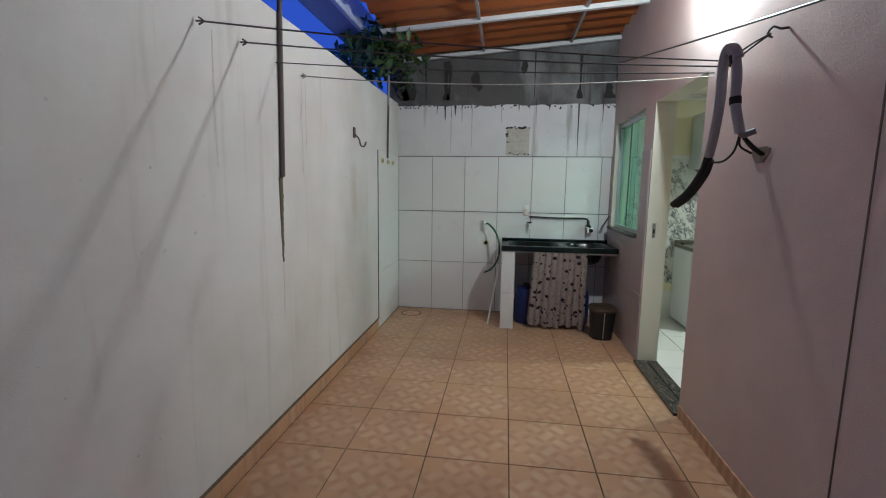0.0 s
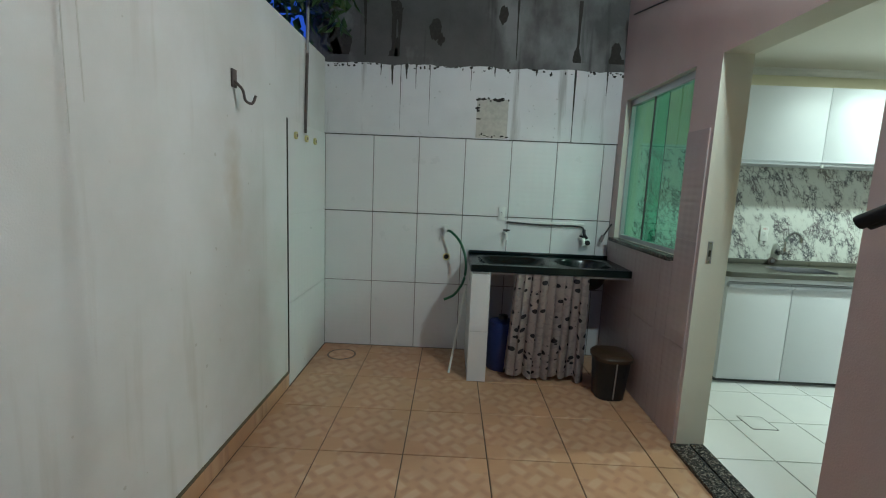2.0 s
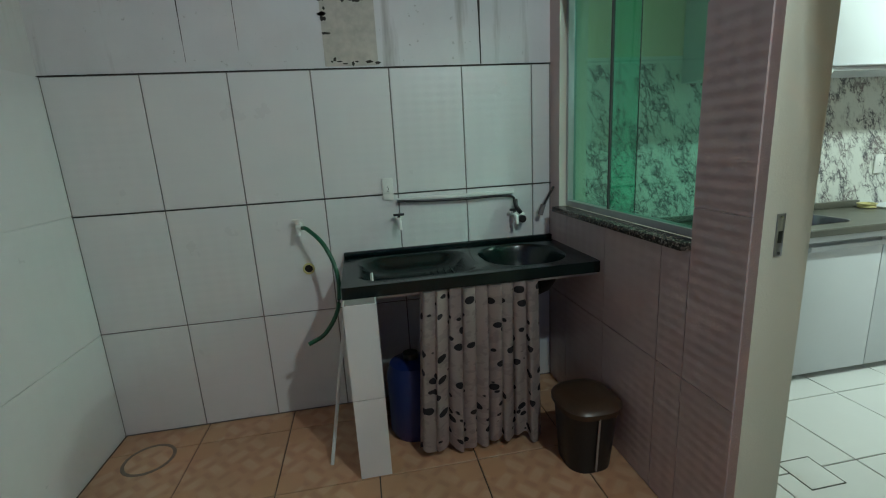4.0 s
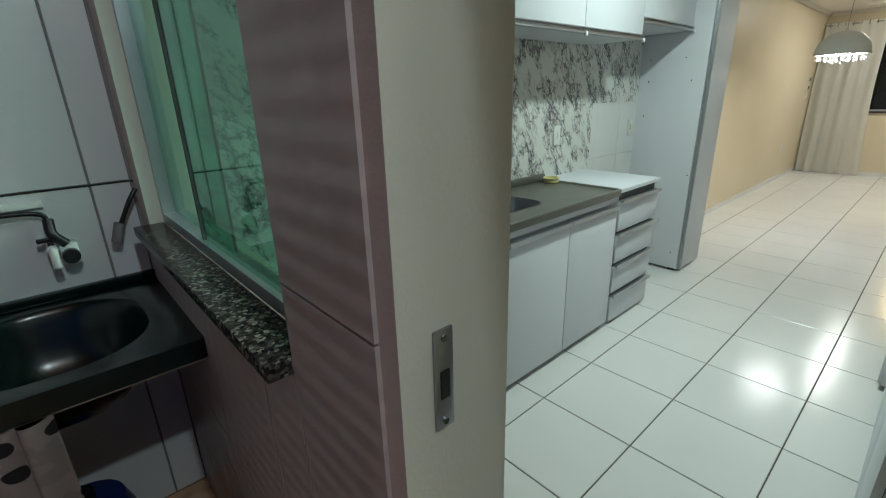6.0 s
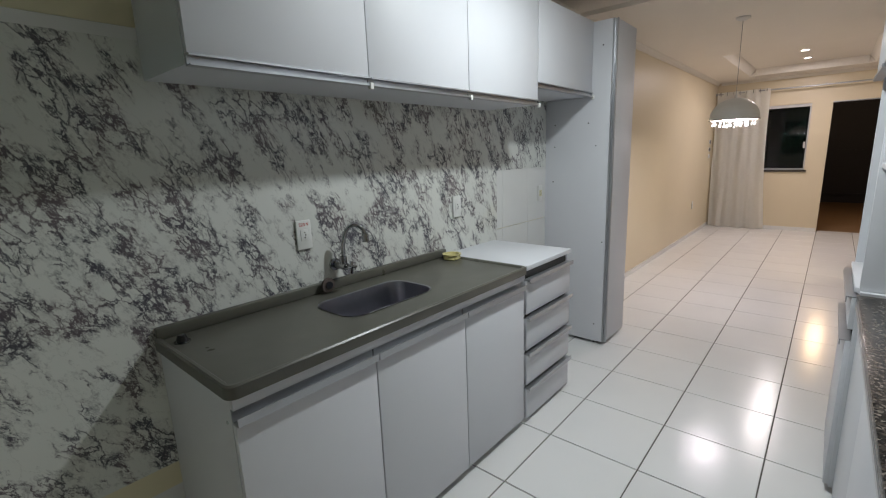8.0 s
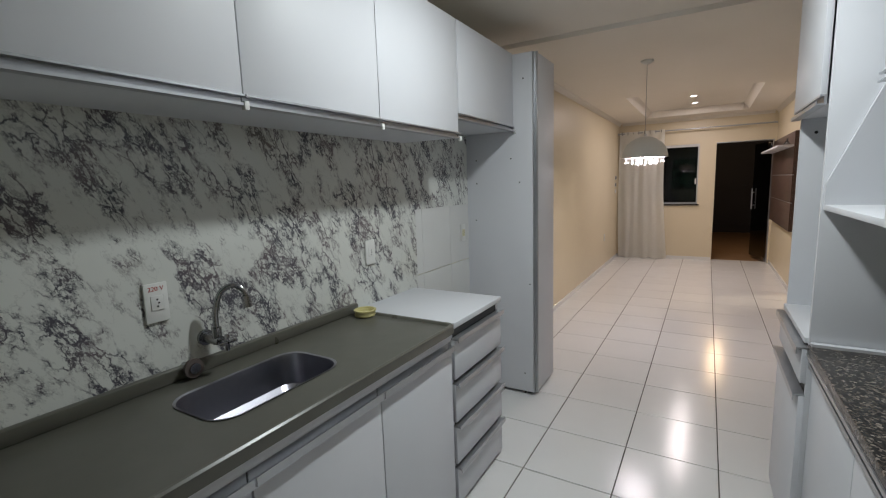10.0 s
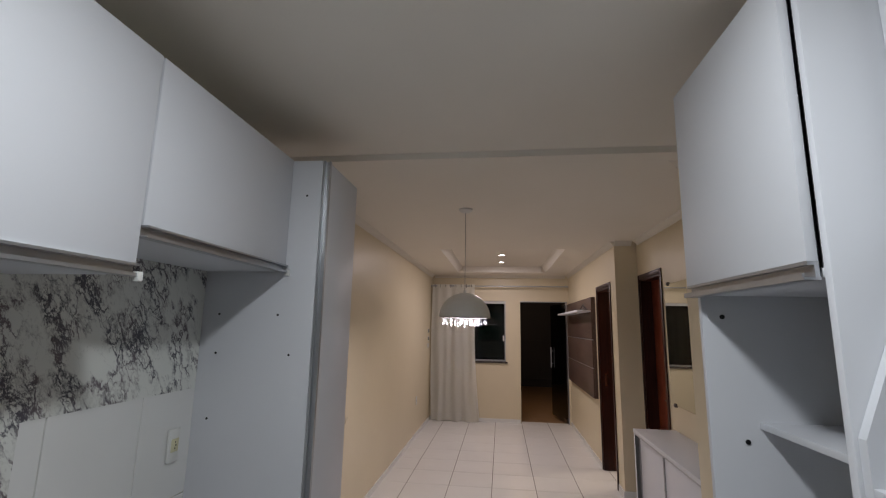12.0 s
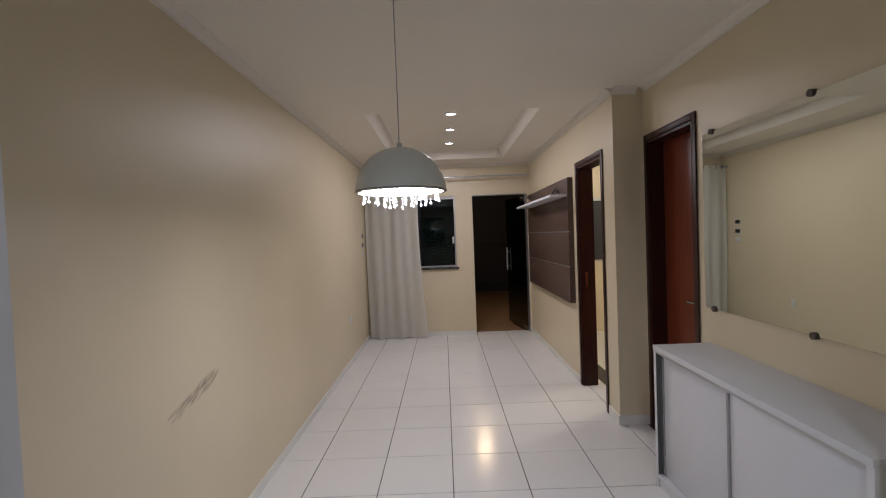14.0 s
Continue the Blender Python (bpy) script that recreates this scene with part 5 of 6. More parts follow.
def drawer_unit():
    g = thing("drawer_cabinet", (3.88, 5.4, ZF), "white four-drawer base cabinet with aluminium edge handles", "cabinet")
    x0, x1 = 3.632, 4.145
    for nm, r in (("side_panel", (x0, x0 + 0.018, FY + 0.02, KN - 0.01, 0.045, 0.90)), ("side_panel", (x1 - 0.018, x1, FY + 0.02, KN - 0.01, 0.045, 0.90)), ("bottom_panel", (x0 + 0.018, x1 - 0.018, FY + 0.02, KN - 0.012, 0.045, 0.065))):
        part(nm, boxes(r), M["melamine"], g, smooth=False)
    part("top", boxes((x0 - 0.004, x1 + 0.004, FY - 0.004, KN - 0.006, 0.90, 0.925), bevel=0.0015), M["melamine"], g)
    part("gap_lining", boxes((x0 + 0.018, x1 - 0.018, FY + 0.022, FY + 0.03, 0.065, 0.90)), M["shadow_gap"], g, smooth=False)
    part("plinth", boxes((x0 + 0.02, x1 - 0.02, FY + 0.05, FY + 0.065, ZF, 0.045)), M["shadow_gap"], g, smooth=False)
    for z0, z1 in ((0.045, 0.225), (0.25, 0.43), (0.455, 0.635), (0.66, 0.845)):
        d = part("drawer_front", boxes((x0, x1, FY, FY + 0.018, z0, z1), bevel=0.001), M["melamine"], g)
        part("handle", boxes((x0, x1, FY - 0.022, FY + 0.02, z1, z1 + 0.005), (x0, x1, FY - 0.022, FY - 0.018, z1 + 0.005, z1 + 0.013), (x0, x1, FY - 0.022, FY - 0.019, z1 - 0.010, z1)), M["alu"], d, smooth=False)


def wall_cabinet(name, x0, x1, z0, z1, splits, label):
    g = thing(name, ((x0 + x1) / 2, 5.5, z0), label, "cabinet")
    yf = 5.33
    for nm, r in (("side_panel", (x0, x0 + 0.016, yf + 0.02, KN - 0.008, z0 + 0.005, z1)), ("side_panel", (x1 - 0.016, x1, yf + 0.02, KN - 0.008, z0 + 0.005, z1)),
                  ("bottom_panel", (x0 + 0.016, x1 - 0.016, yf + 0.02, KN - 0.008, z0 + 0.005, z0 + 0.02)), ("top_panel", (x0 + 0.016, x1 - 0.016, yf + 0.02, KN - 0.008, z1 - 0.016, z1)),
                  ("back_panel", (x0 + 0.016, x1 - 0.016, KN - 0.014, KN - 0.008, z0 + 0.02, z1 - 0.016))):
        part(nm, boxes(r), M["melamine"], g, smooth=False)
    part("gap_lining", boxes((x0 + 0.016, x1 - 0.016, yf + 0.022, yf + 0.028, z0 + 0.02, z1 - 0.016)), M["shadow_gap"], g, smooth=False)
    xs = [x0] + list(splits) + [x1]
    for a, b in zip(xs, xs[1:]):
        d = part("door", boxes((a + 0.002, b - 0.002, yf, yf + 0.018, z0 + 0.032, z1), bevel=0.001), M["melamine"], g)
        part("handle", boxes((a + 0.002, b - 0.002, yf - 0.012, yf + 0.018, z0 + 0.026, z0 + 0.032), (a + 0.002, b - 0.002, yf + 0.010, yf + 0.018, z0, z0 + 0.026),
                             (a + 0.002, b - 0.002, yf - 0.012, yf + 0.010, z0, z0 + 0.004), (a + 0.002, b - 0.002, yf - 0.014, yf - 0.012, z0, z0 + 0.008)), M["alu"], d, "aluminium edge handle", smooth=False)
        part("handle_cap", boxes((b - 0.010, b + 0.006, yf - 0.018, yf - 0.002, z0 - 0.012, z0 + 0.012), bevel=0.002), M["white_plastic"], d)
    return g


def tall_cabinet():
    x0, x1, yf, z0, z1 = 4.872, 5.278, 5.178, 0.045, 2.358
    g = thing("tall_cabinet", (5.13, 5.42, ZF), "tall white pantry cabinet with a vertical aluminium pull", "cabinet")
    part("side_panel", boxes((x0, x0 + 0.018, yf + 0.02, KN - 0.004, z0, z1), bevel=0.001), M["melamine"], g)
    part("side_panel", boxes((x1 - 0.018, x1, yf + 0.02, KN - 0.004, z0, z1), bevel=0.001), M["melamine"], g)
    part("top_panel", boxes((x0 + 0.018, x1 - 0.018, yf + 0.02, KN - 0.004, z1 - 0.018, z1)), M["melamine"], g, smooth=False)
    part("bottom_panel", boxes((x0 + 0.018, x1 - 0.018, yf + 0.02, KN - 0.004, z0, z0 + 0.018)), M["melamine"], g, smooth=False)
    d = part("door", boxes((x0 + 0.028, x1, yf, yf + 0.018, z0, z1), bevel=0.001), M["melamine"], g)
    pull = bmesh.new()
    prism(pull, [(x0 + 0.004, yf + 0.018), (x0 + 0.028, yf + 0.018), (x0 + 0.028, yf - 0.010), (x0 + 0.012, yf - 0.010), (x0 + 0.012, yf - 0.005), (x0 + 0.022, yf - 0.005), (x0 + 0.022, yf + 0.010), (x0 + 0.004, yf + 0.010)], "z", z0, z1)
    part("handle", pull, M["alu"], d, "full-height aluminium pull", smooth=False)
    for yy, zz in ((5.26, 0.18), (5.62, 0.60), (5.62, 1.27), (5.29, 1.53), (5.61, 1.53), (5.35, 1.69), (5.61, 1.69), (5.22, 0.83), (5.26, 2.2)):
        part("screw_hole", rod(bmesh.new(), (x0 - 0.0015, yy, zz), (x0 + 0.002, yy, zz), 0.005, seg=8), M["black_plastic"], g)
    for xx, yy in ((x0 + 0.05, yf + 0.06), (x1 - 0.05, yf + 0.06), (x0 + 0.05, KN - 0.06), (x1 - 0.05, KN - 0.06)):
        part("foot", rod(bmesh.new(), (xx, yy, ZF), (xx, yy, z0), 0.02), M["black_plastic"], g)
    part("plinth", boxes((x0 + 0.02, x1 - 0.02, yf + 0.085, yf + 0.095, ZF, z0)), M["shadow_gap"], g, smooth=False)


SY = 3.854


def granite_cabinet():
    g = thing("base_cabinet", (3.1, 3.55, ZF), "white base cabinet under a granite worktop", "cabinet")
    x0, x1 = 2.32, 3.967
    for nm, r in (("side_panel", (x0, x0 + 0.018, KS + 0.01, SY - 0.035, 0.06, 0.885)), ("side_panel", (x1 - 0.018, x1, KS + 0.01, SY - 0.035, 0.06, 0.885)), ("bottom_panel", (x0 + 0.018, x1 - 0.018, KS + 0.01, SY - 0.035, 0.06, 0.08))):
        part(nm, boxes(r), M["melamine"], g, smooth=False)
    part("plinth", boxes((x0, x1, SY - 0.10, SY - 0.085, ZF, 0.06)), M["shadow_gap"], g, smooth=False)
    part("gap_lining", boxes((x0 + 0.018, x1 - 0.018, SY - 0.045, SY - 0.037, 0.08, 0.885)), M["shadow_gap"], g, smooth=False)
    n = 3
    for i in range(n):
        a, b = x0 + (x1 - x0) * i / n, x0 + (x1 - x0) * (i + 1) / n
        d = part("door", boxes((a + 0.002, b - 0.002, SY - 0.033, SY - 0.015, 0.06, 0.845), bevel=0.001), M["melamine"], g)
        part("handle", boxes((a + 0.002, b - 0.002, SY - 0.035, SY - 0.001, 0.845, 0.85), (a + 0.002, b - 0.002, SY - 0.004, SY - 0.001, 0.835, 0.845)), M["alu"], d, smooth=False)
    t = thing("granite_worktop", (3.1, 3.55, 0.885), "dark speckled granite worktop", "worktop")
    part("slab", boxes((x0 - 0.02, x1 - 0.001, KS + 0.002, SY + 0.004, 0.885, 0.917), bevel=0.003), M["granite"], t)
    part("front_trim", boxes((x0 - 0.02, x1 - 0.001, SY + 0.001, SY + 0.006, 0.872, 0.885)), M["alu"], t, smooth=False)
    part("end_strip", boxes((x1 - 0.028, x1 - 0.001, KS + 0.004, SY - 0.002, 0.917, 0.927)), M["melamine"], t, smooth=False)


def shelf_tower():
    g = thing("shelf_tower", (4.23, 3.55, ZF), "tall narrow white unit with open shelves, drawers and a top door", "cabinet")
    x0, x1, z1 = 3.970, 4.52, 2.40
    part("side_panel", boxes((x0, x0 + 0.018, KS + 0.01, SY, 0.05, z1), bevel=0.001), M["melamine"], g)
    part("side_panel", boxes((x1 - 0.018, x1, KS + 0.01, SY, 0.05, z1), bevel=0.001), M["melamine"], g)
    part("back_panel", boxes((x0 + 0.018, x1 - 0.018, 3.42, 3.43, 0.93, z1)), M["melamine"], g, smooth=False)
    for za, zb, yy in ((0.915, 0.935, SY + 0.012), (1.395, 1.413, 3.725), (1.76, 1.778, SY - 0.004), (z1 - 0.018, z1, SY - 0.004)):
        part("shelf", boxes((x0 + 0.018, x1 - 0.018, 3.43, yy, za, zb), bevel=0.001), M["melamine"], g)
    # added black strip paints the shade between side panel and top door
    part("gap_seal", boxes((x0 + 0.0185, x0 + 0.0225, SY - 0.03, SY - 0.002, 1.78, z1 - 0.02)), M["black_plastic"], g, smooth=False)
    d = part("top_door", boxes((x0 + 0.023, x1 + 0.01, SY + 0.004, SY + 0.024, 1.79, z1), bevel=0.001), M["melamine"], g)
    part("handle", boxes((x0 + 0.023, x1 + 0.01, SY + 0.004, SY + 0.024, 1.783, 1.79), (x0 + 0.023, x1 + 0.01, SY + 0.004, SY + 0.012, 1.76, 1.783), (x0 + 0.020, x1 + 0.01, SY + 0.004, SY + 0.034, 1.755, 1.76), (x0 + 0.023, x1 + 0.01, SY + 0.030, SY + 0.034, 1.76, 1.768)), M["alu"], d, smooth=False)
    for za, zb in ((0.765, 0.895), (0.06, 0.715)):
        d = part("drawer_front" if za > 0.5 else "lower_door", boxes((x0 + 0.002, x1 - 0.002, SY, SY + 0.018, za, zb), bevel=0.001), M["melamine"], g)
        part("handle", boxes((x0 + 0.002, x1 - 0.002, SY - 0.002, SY + 0.036, zb, zb + 0.005), (x0 + 0.002, x1 - 0.002, SY + 0.032, SY + 0.036, zb - 0.02, zb)), M["alu"], d, smooth=False)
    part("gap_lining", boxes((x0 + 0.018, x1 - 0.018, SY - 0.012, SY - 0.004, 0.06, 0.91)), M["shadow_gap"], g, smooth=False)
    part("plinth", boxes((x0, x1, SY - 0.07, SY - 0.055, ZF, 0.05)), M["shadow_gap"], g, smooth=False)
    for yy, zz in ((3.80, 1.70), (3.76, 1.36), (3.74, 1.15), (3.56, 1.36), (3.56, 1.15)):
        part("shelf_pin", rod(bmesh.new(), (x1 - 0.021, yy, zz), (x1 - 0.017, yy, zz), 0.007, seg=8), M["black_plastic"], g)
    for yy, zz in ((3.70, 1.70), (3.70, 1.55), (3.62, 1.16), (3.45, 1.70)):
        part("screw_cap", rod(bmesh.new(), (x0 - 0.003, yy, zz), (x0 + 0.001, yy, zz), 0.006, seg=8), M["black_plastic"], g)


def over_cabinet():
    g = thing("wall_cabinet", (3.3, 3.45, 1.80), "white wall cabinet above the granite worktop", "cabinet")
    x0, x1, yf, z0, z1 = 2.62, 3.967, 3.735, 1.80, 2.40
    part("body", boxes((x0, x1, KS + 0.006, yf - 0.02, z0 + 0.004, z1)), M["melamine"], g, smooth=False)
    mid = (x0 + x1) / 2
    for a, b in ((x0, mid), (mid, x1 - 0.03)):
        d = part("door", boxes((a + 0.002, b - 0.002, yf - 0.018, yf, z0 + 0.03, z1), bevel=0.001), M["melamine"], g)
        part("handle", boxes((a + 0.002, b - 0.002, yf - 0.018, yf + 0.012, z0 + 0.024, z0 + 0.03), (a + 0.002, b - 0.002, yf - 0.018, yf - 0.010, z0, z0 + 0.024), (a + 0.002, b - 0.002, yf - 0.010, yf + 0.014, z0, z0 + 0.004)), M["alu"], d, smooth=False)
    s = thing("microwave_shelf", (3.65, 3.5, 1.40), "white microwave shelf with slanted side cheeks", "shelf")
    for xa, xb in ((3.33, 3.348), (3.950, 3.968)):
        bmp = bmesh.new()
        prism(bmp, [(KS + 0.006, 1.40), (SY - 0.006, 1.40), (SY - 0.006, 1.49), (yf - 0.01, 1.799), (KS + 0.006, 1.799)], "x", xa, xb)
        part("cheek", bmp, M["melamine"], s, smooth=False)
    part("shelf_board", boxes((3.348, 3.950, KS + 0.006, SY - 0.006, 1.40, 1.418), bevel=0.001), M["melamine"], s)


solid("marble_film_sheet", boxes((KW, 4.185, KN - 0.0075, KN - 0.0065, 0.445, 1.89), (4.185, 4.87, KN - 0.0075, KN - 0.0065, 1.388, 1.89)), M["vinyl"],
      "white marble-print film with grey-violet veins on the kitchen wall", "wall film", "thing", smooth=False)
solid("wall_paint_band", boxes((KW, 2.10, KN - 0.0068, KN - 0.0061, 0.355, 0.452)), M["kitchen_wall"], "strip of bare cream paint below the film", "paint", "structure", smooth=False)
sink_cabinet()
sink_counter()
kitchen_faucet()
drawer_unit()
wall_cabinet("wall_cabinet", 2.19, 4.098, 1.765, 2.36, (2.825, 3.44), "white three-door wall cabinet with aluminium edge handles")
wall_cabinet("wall_cabinet", 4.102, 4.868, 1.865, 2.36, (), "short white wall cabinet beside the tall unit")
tall_cabinet()
granite_cabinet()
shelf_tower()
over_cabinet()
def lettering(text, size, m, material, parent):
    cu = bpy.data.curves.new("lettering", "FONT")
    cu.body, cu.size, cu.extrude, cu.align_x = text, size, 0.0004, "CENTER"
    tmp = bpy.data.objects.new("lettering", cu)
    scene.collection.objects.link(tmp)
    bpy.context.view_layer.update()
    me = bpy.data.meshes.new_from_object(tmp)
    bpy.data.objects.remove(tmp)
    me.transform(Matrix.Translation(-root_place(parent)) @ m)
    me.materials.clear()
    me.materials.append(material)
    ob = new("lettering", me)
    ob.parent = parent
    return ob


ws = wall_socket("wall_socket", 2.664, 2.736, 1.127, 1.252, KN - 0.008, "white power socket on the marble film")
lettering("220 V", 0.020, pose(2.700, KN - 0.0195, 1.228, 90), M["red_ink"], ws)
wall_socket("wall_socket", 3.710, 3.783, 1.135, 1.262, KN - 0.008, "white power socket above the worktop")
sw = wall_socket("wall_switch", 4.74, 4.80, 1.13, 1.25, KN - 0.008, "yellowed white switch on the bare tiles")
sw.children[0].data.materials[0] = M["aged_white"]
g = thing("soap_lid", (3.60, 5.60, 0.925), "aged cream plastic lid lying on the worktop rim", "lid")
part("lid", lathe(bmesh.new(), 3.575, 5.585, [(0.001, 0.922), (0.046, 0.920), (0.050, 0.926), (0.046, 0.944), (0.040, 0.944), (0.036, 0.934), (0.001, 0.934)]), M["yellow_plastic"], g)
part("lid_rim", lathe(bmesh.new(), 3.575, 5.585, [(0.047, 0.943), (0.054, 0.946), (0.054, 0.951), (0.043, 0.951), (0.041, 0.945)]), M["yellow_plastic"], g)
g = thing("tap_plug", (2.14, 5.58, 0.918), "small black cap standing on the worktop corner", "cap")
part("cap", lathe(bmesh.new(), 2.145, 5.585, [(0.018, 0.919), (0.018, 0.93), (0.012, 0.945), (0.001, 0.945)]), M["black_plastic"], g)
part("cap_base", lathe(bmesh.new(), 2.145, 5.585, [(0.026, 0.9185), (0.026, 0.922), (0.018, 0.923)]), M["chrome"], g)
g = thing("floor_drain", (2.03, 4.51, ZF), "square white floor drain cover in the kitchen tiles", "drain cover")
part("cover", boxes((1.94, 2.10, 4.43, 4.59, ZF - 0.004, ZF + 0.003), bevel=0.002), M["floor_tile"], g)
part("frame", boxes((1.935, 2.105, 4.425, 4.429, ZF - 0.004, ZF + 0.002), (1.935, 2.105, 4.591, 4.595, ZF - 0.004, ZF + 0.002), (1.935, 1.939, 4.429, 4.591, ZF - 0.004, ZF + 0.002), (2.101, 2.105, 4.429, 4.591, ZF - 0.004, ZF + 0.002)), M["grout_white"], g, smooth=False)
g = thing("kitchen_lamp", (3.52, 4.53, ZC), "round white flat lamp on the kitchen ceiling", "lamp")
part("base", rod(bmesh.new(), (3.52, 4.53, ZC), (3.52, 4.53, ZC - 0.03), 0.11, 0.11, seg=28), M["white_plastic"], g)
part("diffuser", rod(bmesh.new(), (3.52, 4.53, ZC - 0.03), (3.52, 4.53, ZC - 0.06), 0.10, 0.08, seg=28), M["white_plastic"], g)


# ---- living room ----
def pendant():
    x, y = 6.57, 4.71
    g = thing("pendant_lamp", (x, y, ZC), "white dome pendant lamp with hanging crystal beads", "lamp")
    part("ceiling_rose", lathe(bmesh.new(), x, y, [(0.001, ZC), (0.055, ZC), (0.055, ZC - 0.012), (0.03, ZC - 0.028), (0.001, ZC - 0.03)]), M["white_plastic"], g)
    part("cord", rod(bmesh.new(), (x, y, 1.915), (x, y, ZC - 0.02), 0.0022, seg=6), M["grey_pvc"], g)
    prof = [(0.012, 1.931), (0.012, 1.910)] + [(0.197 * math.sin(a), 1.722 + 0.19 * math.cos(a)) for a in [radians(6 + 84 * k / 12) for k in range(13)]]
    prof += [(0.190, 1.722)] + [(0.188 * math.sin(a), 1.722 + 0.182 * math.cos(a)) for a in [radians(90 - 80 * k / 10) for k in range(11)]]
    part("shade", lathe(bmesh.new(), x, y, prof, 48), M["white_plastic"], g, "glossy white metal dome shade")
    part("rim", lathe(bmesh.new(), x, y, [(0.199, 1.725), (0.201, 1.721), (0.199, 1.717), (0.186, 1.717), (0.186, 1.723)], 48), M["chrome"], g)
    part("diffuser", lathe(bmesh.new(), x, y, [(0.185, 1.729), (0.001, 1.729)], 40), M["lamp_glow"], g, "glowing diffuser under the shade")
    rnd = random.Random(3)
    for ring, n in ((0.165, 22), (0.11, 15), (0.05, 7)):
        for k in range(n):
            a = k * math.tau / n + rnd.uniform(-0.05, 0.05)
            px, py = x + ring * math.cos(a), y + ring * math.sin(a)
            ln = rnd.choice((0.010, 0.022, 0.034)) + (0.165 - ring) * 0.18
            b = bmesh.new()
            rod(b, (px, py, 1.717), (px, py, 1.717 - ln), 0.0012, seg=4)
            bmesh.ops.create_icosphere(b, subdivisions=1, radius=0.0078, matrix=Matrix.Translation((px, py, 1.717 - ln - 0.008)))
            part("crystal_bead", b, M["crystal_glow"], g, smooth=False)


M["crystal_glow"] = plain("lit_crystal", (0.85, 0.85, 0.85), 0.08, 0, 0.05)
M["crystal_glow"].node_tree.nodes["Principled BSDF"].inputs["Transmission Weight"].default_value = 0.6


def spotlight(x, y):
    z = ZC + 0.10
    g = thing("ceiling_spot", (x, y, z), "round recessed ceiling spotlight, lit", "lamp", "ceiling spots")
    part("bezel", lathe(bmesh.new(), x, y, [(0.055, z), (0.055, z - 0.006), (0.043, z - 0.008), (0.040, z - 0.002)]), M["white_plastic"], g)
    part("bulb_face", lathe(bmesh.new(), x, y, [(0.041, z - 0.004), (0.001, z - 0.005)]), M["spot_glow"], g, "glowing lamp face")


def cloth(name, x, ya, yb, z0, z1, folds, amp, label, lean=0.0):
    b = bmesh.new()
    nu, nv = folds * 12, 14
    grid = []
    for j in range(nv + 1):
        v = j / nv
        row = []
        for i in range(nu + 1):
            u = i / nu
            f = math.sin(u * folds * math.tau + 0.5 * math.sin(v * 3 + u * 9))
            row.append(b.verts.new((x - 0.02 + amp * f * (0.6 + 0.5 * v) + lean * v + 0.012 * math.sin(u * 17 + v * 2), ya + (yb - ya) * u * (1 + 0.10 * v * v) + 0.02 * math.sin(u * 13 + v * 4) * v, z1 + (z0 - z1 + 0.01 * math.sin(u * 21)) * v)))
        grid.append(row)
    for j in range(nv):
        for i in range(nu):
            b.faces.new((grid[j][i], grid[j][i + 1], grid[j + 1][i + 1], grid[j + 1][i]))
    bmesh.ops.solidify(b, geom=b.faces[:], thickness=0.003)
    return b


def living_curtain():
    g = thing("window_curtain", (11.2, 5.25, ZF), "long cream curtain gathered to one side of the window", "curtain")
    part("cloth", cloth("cloth", 11.21, 5.67, 4.90, 0.03, 2.40, 5, 0.016, ""), M["curtain"], g)
    for k in range(8):
        y = 5.62 - 0.095 * k
        part("eyelet", tube(bmesh.new(), [(11.205 + 0.03 * math.cos(a), y, 2.372 + 0.03 * math.sin(a)) for a in [i * math.tau / 12 for i in range(13)]], 0.005, seg=6, n=2), M["chrome"], g)
    r = thing("curtain_rod", (11.2, 4.5, 2.37), "slim metal curtain rod across the end wall", "curtain rod")
    part("rod", rod(bmesh.new(), (11.205, D1Y + 0.03, 2.372), (11.205, LN - 0.01, 2.372), 0.012), M["alu"], r)
    for y in (D1Y + 0.06, 4.2, LN - 0.06):
        part("bracket", boxes((11.205, LE, y - 0.01, y + 0.01, 2.378, 2.395), bevel=0.003), M["alu"], r)
    for y in (D1Y + 0.025, LN - 0.008):
        part("finial", rod(bmesh.new(), (11.205, y - 0.006, 2.372), (11.205, y + 0.006, 2.372), 0.02), M["alu"], r)


def living_window():
    g = tagged(new("window_2"), "dark glass sliding window with white top rail and granite sill", "", "", "structure")
    x0, x1 = LE + 0.05, LE + 0.09
    part("window_frame", boxes((x0, x1, LWY0, LWY1, LWZ0 + 0.025, LWZ0 + 0.05), (x0, x1, LWY0, LWY0 + 0.022, LWZ0 + 0.05, LDZ - 0.045), (x0, x1, LWY1 - 0.022, LWY1, LWZ0 + 0.05, LDZ - 0.045)), M["alu"], g, smooth=False)
    part("top_rail", boxes((x0 - 0.03, x1, LWY0, LWY1, LDZ - 0.045, LDZ)), M["white_metal"], g, smooth=False)
    part("window_sill", boxes((LE - 0.03, x0, LWY0 - 0.03, LWY1 + 0.03, LWZ0 - 0.005, LWZ0 + 0.022), bevel=0.003), M["granite"], g)
    for a, b, xx in ((LWY0 + 0.02, 4.93, LE + 0.062), (4.87, LWY1 - 0.02, LE + 0.076)):
        p = part("pane", boxes((xx, xx + 0.006, a, b, LWZ0 + 0.045, LDZ - 0.04)), M["dark_glass"], g, smooth=False)
    part("catch", boxes((LE + 0.045, LE + 0.062, LWY0 + 0.03, LWY0 + 0.055, 1.40, 1.50), bevel=0.003), M["white_plastic"], g)


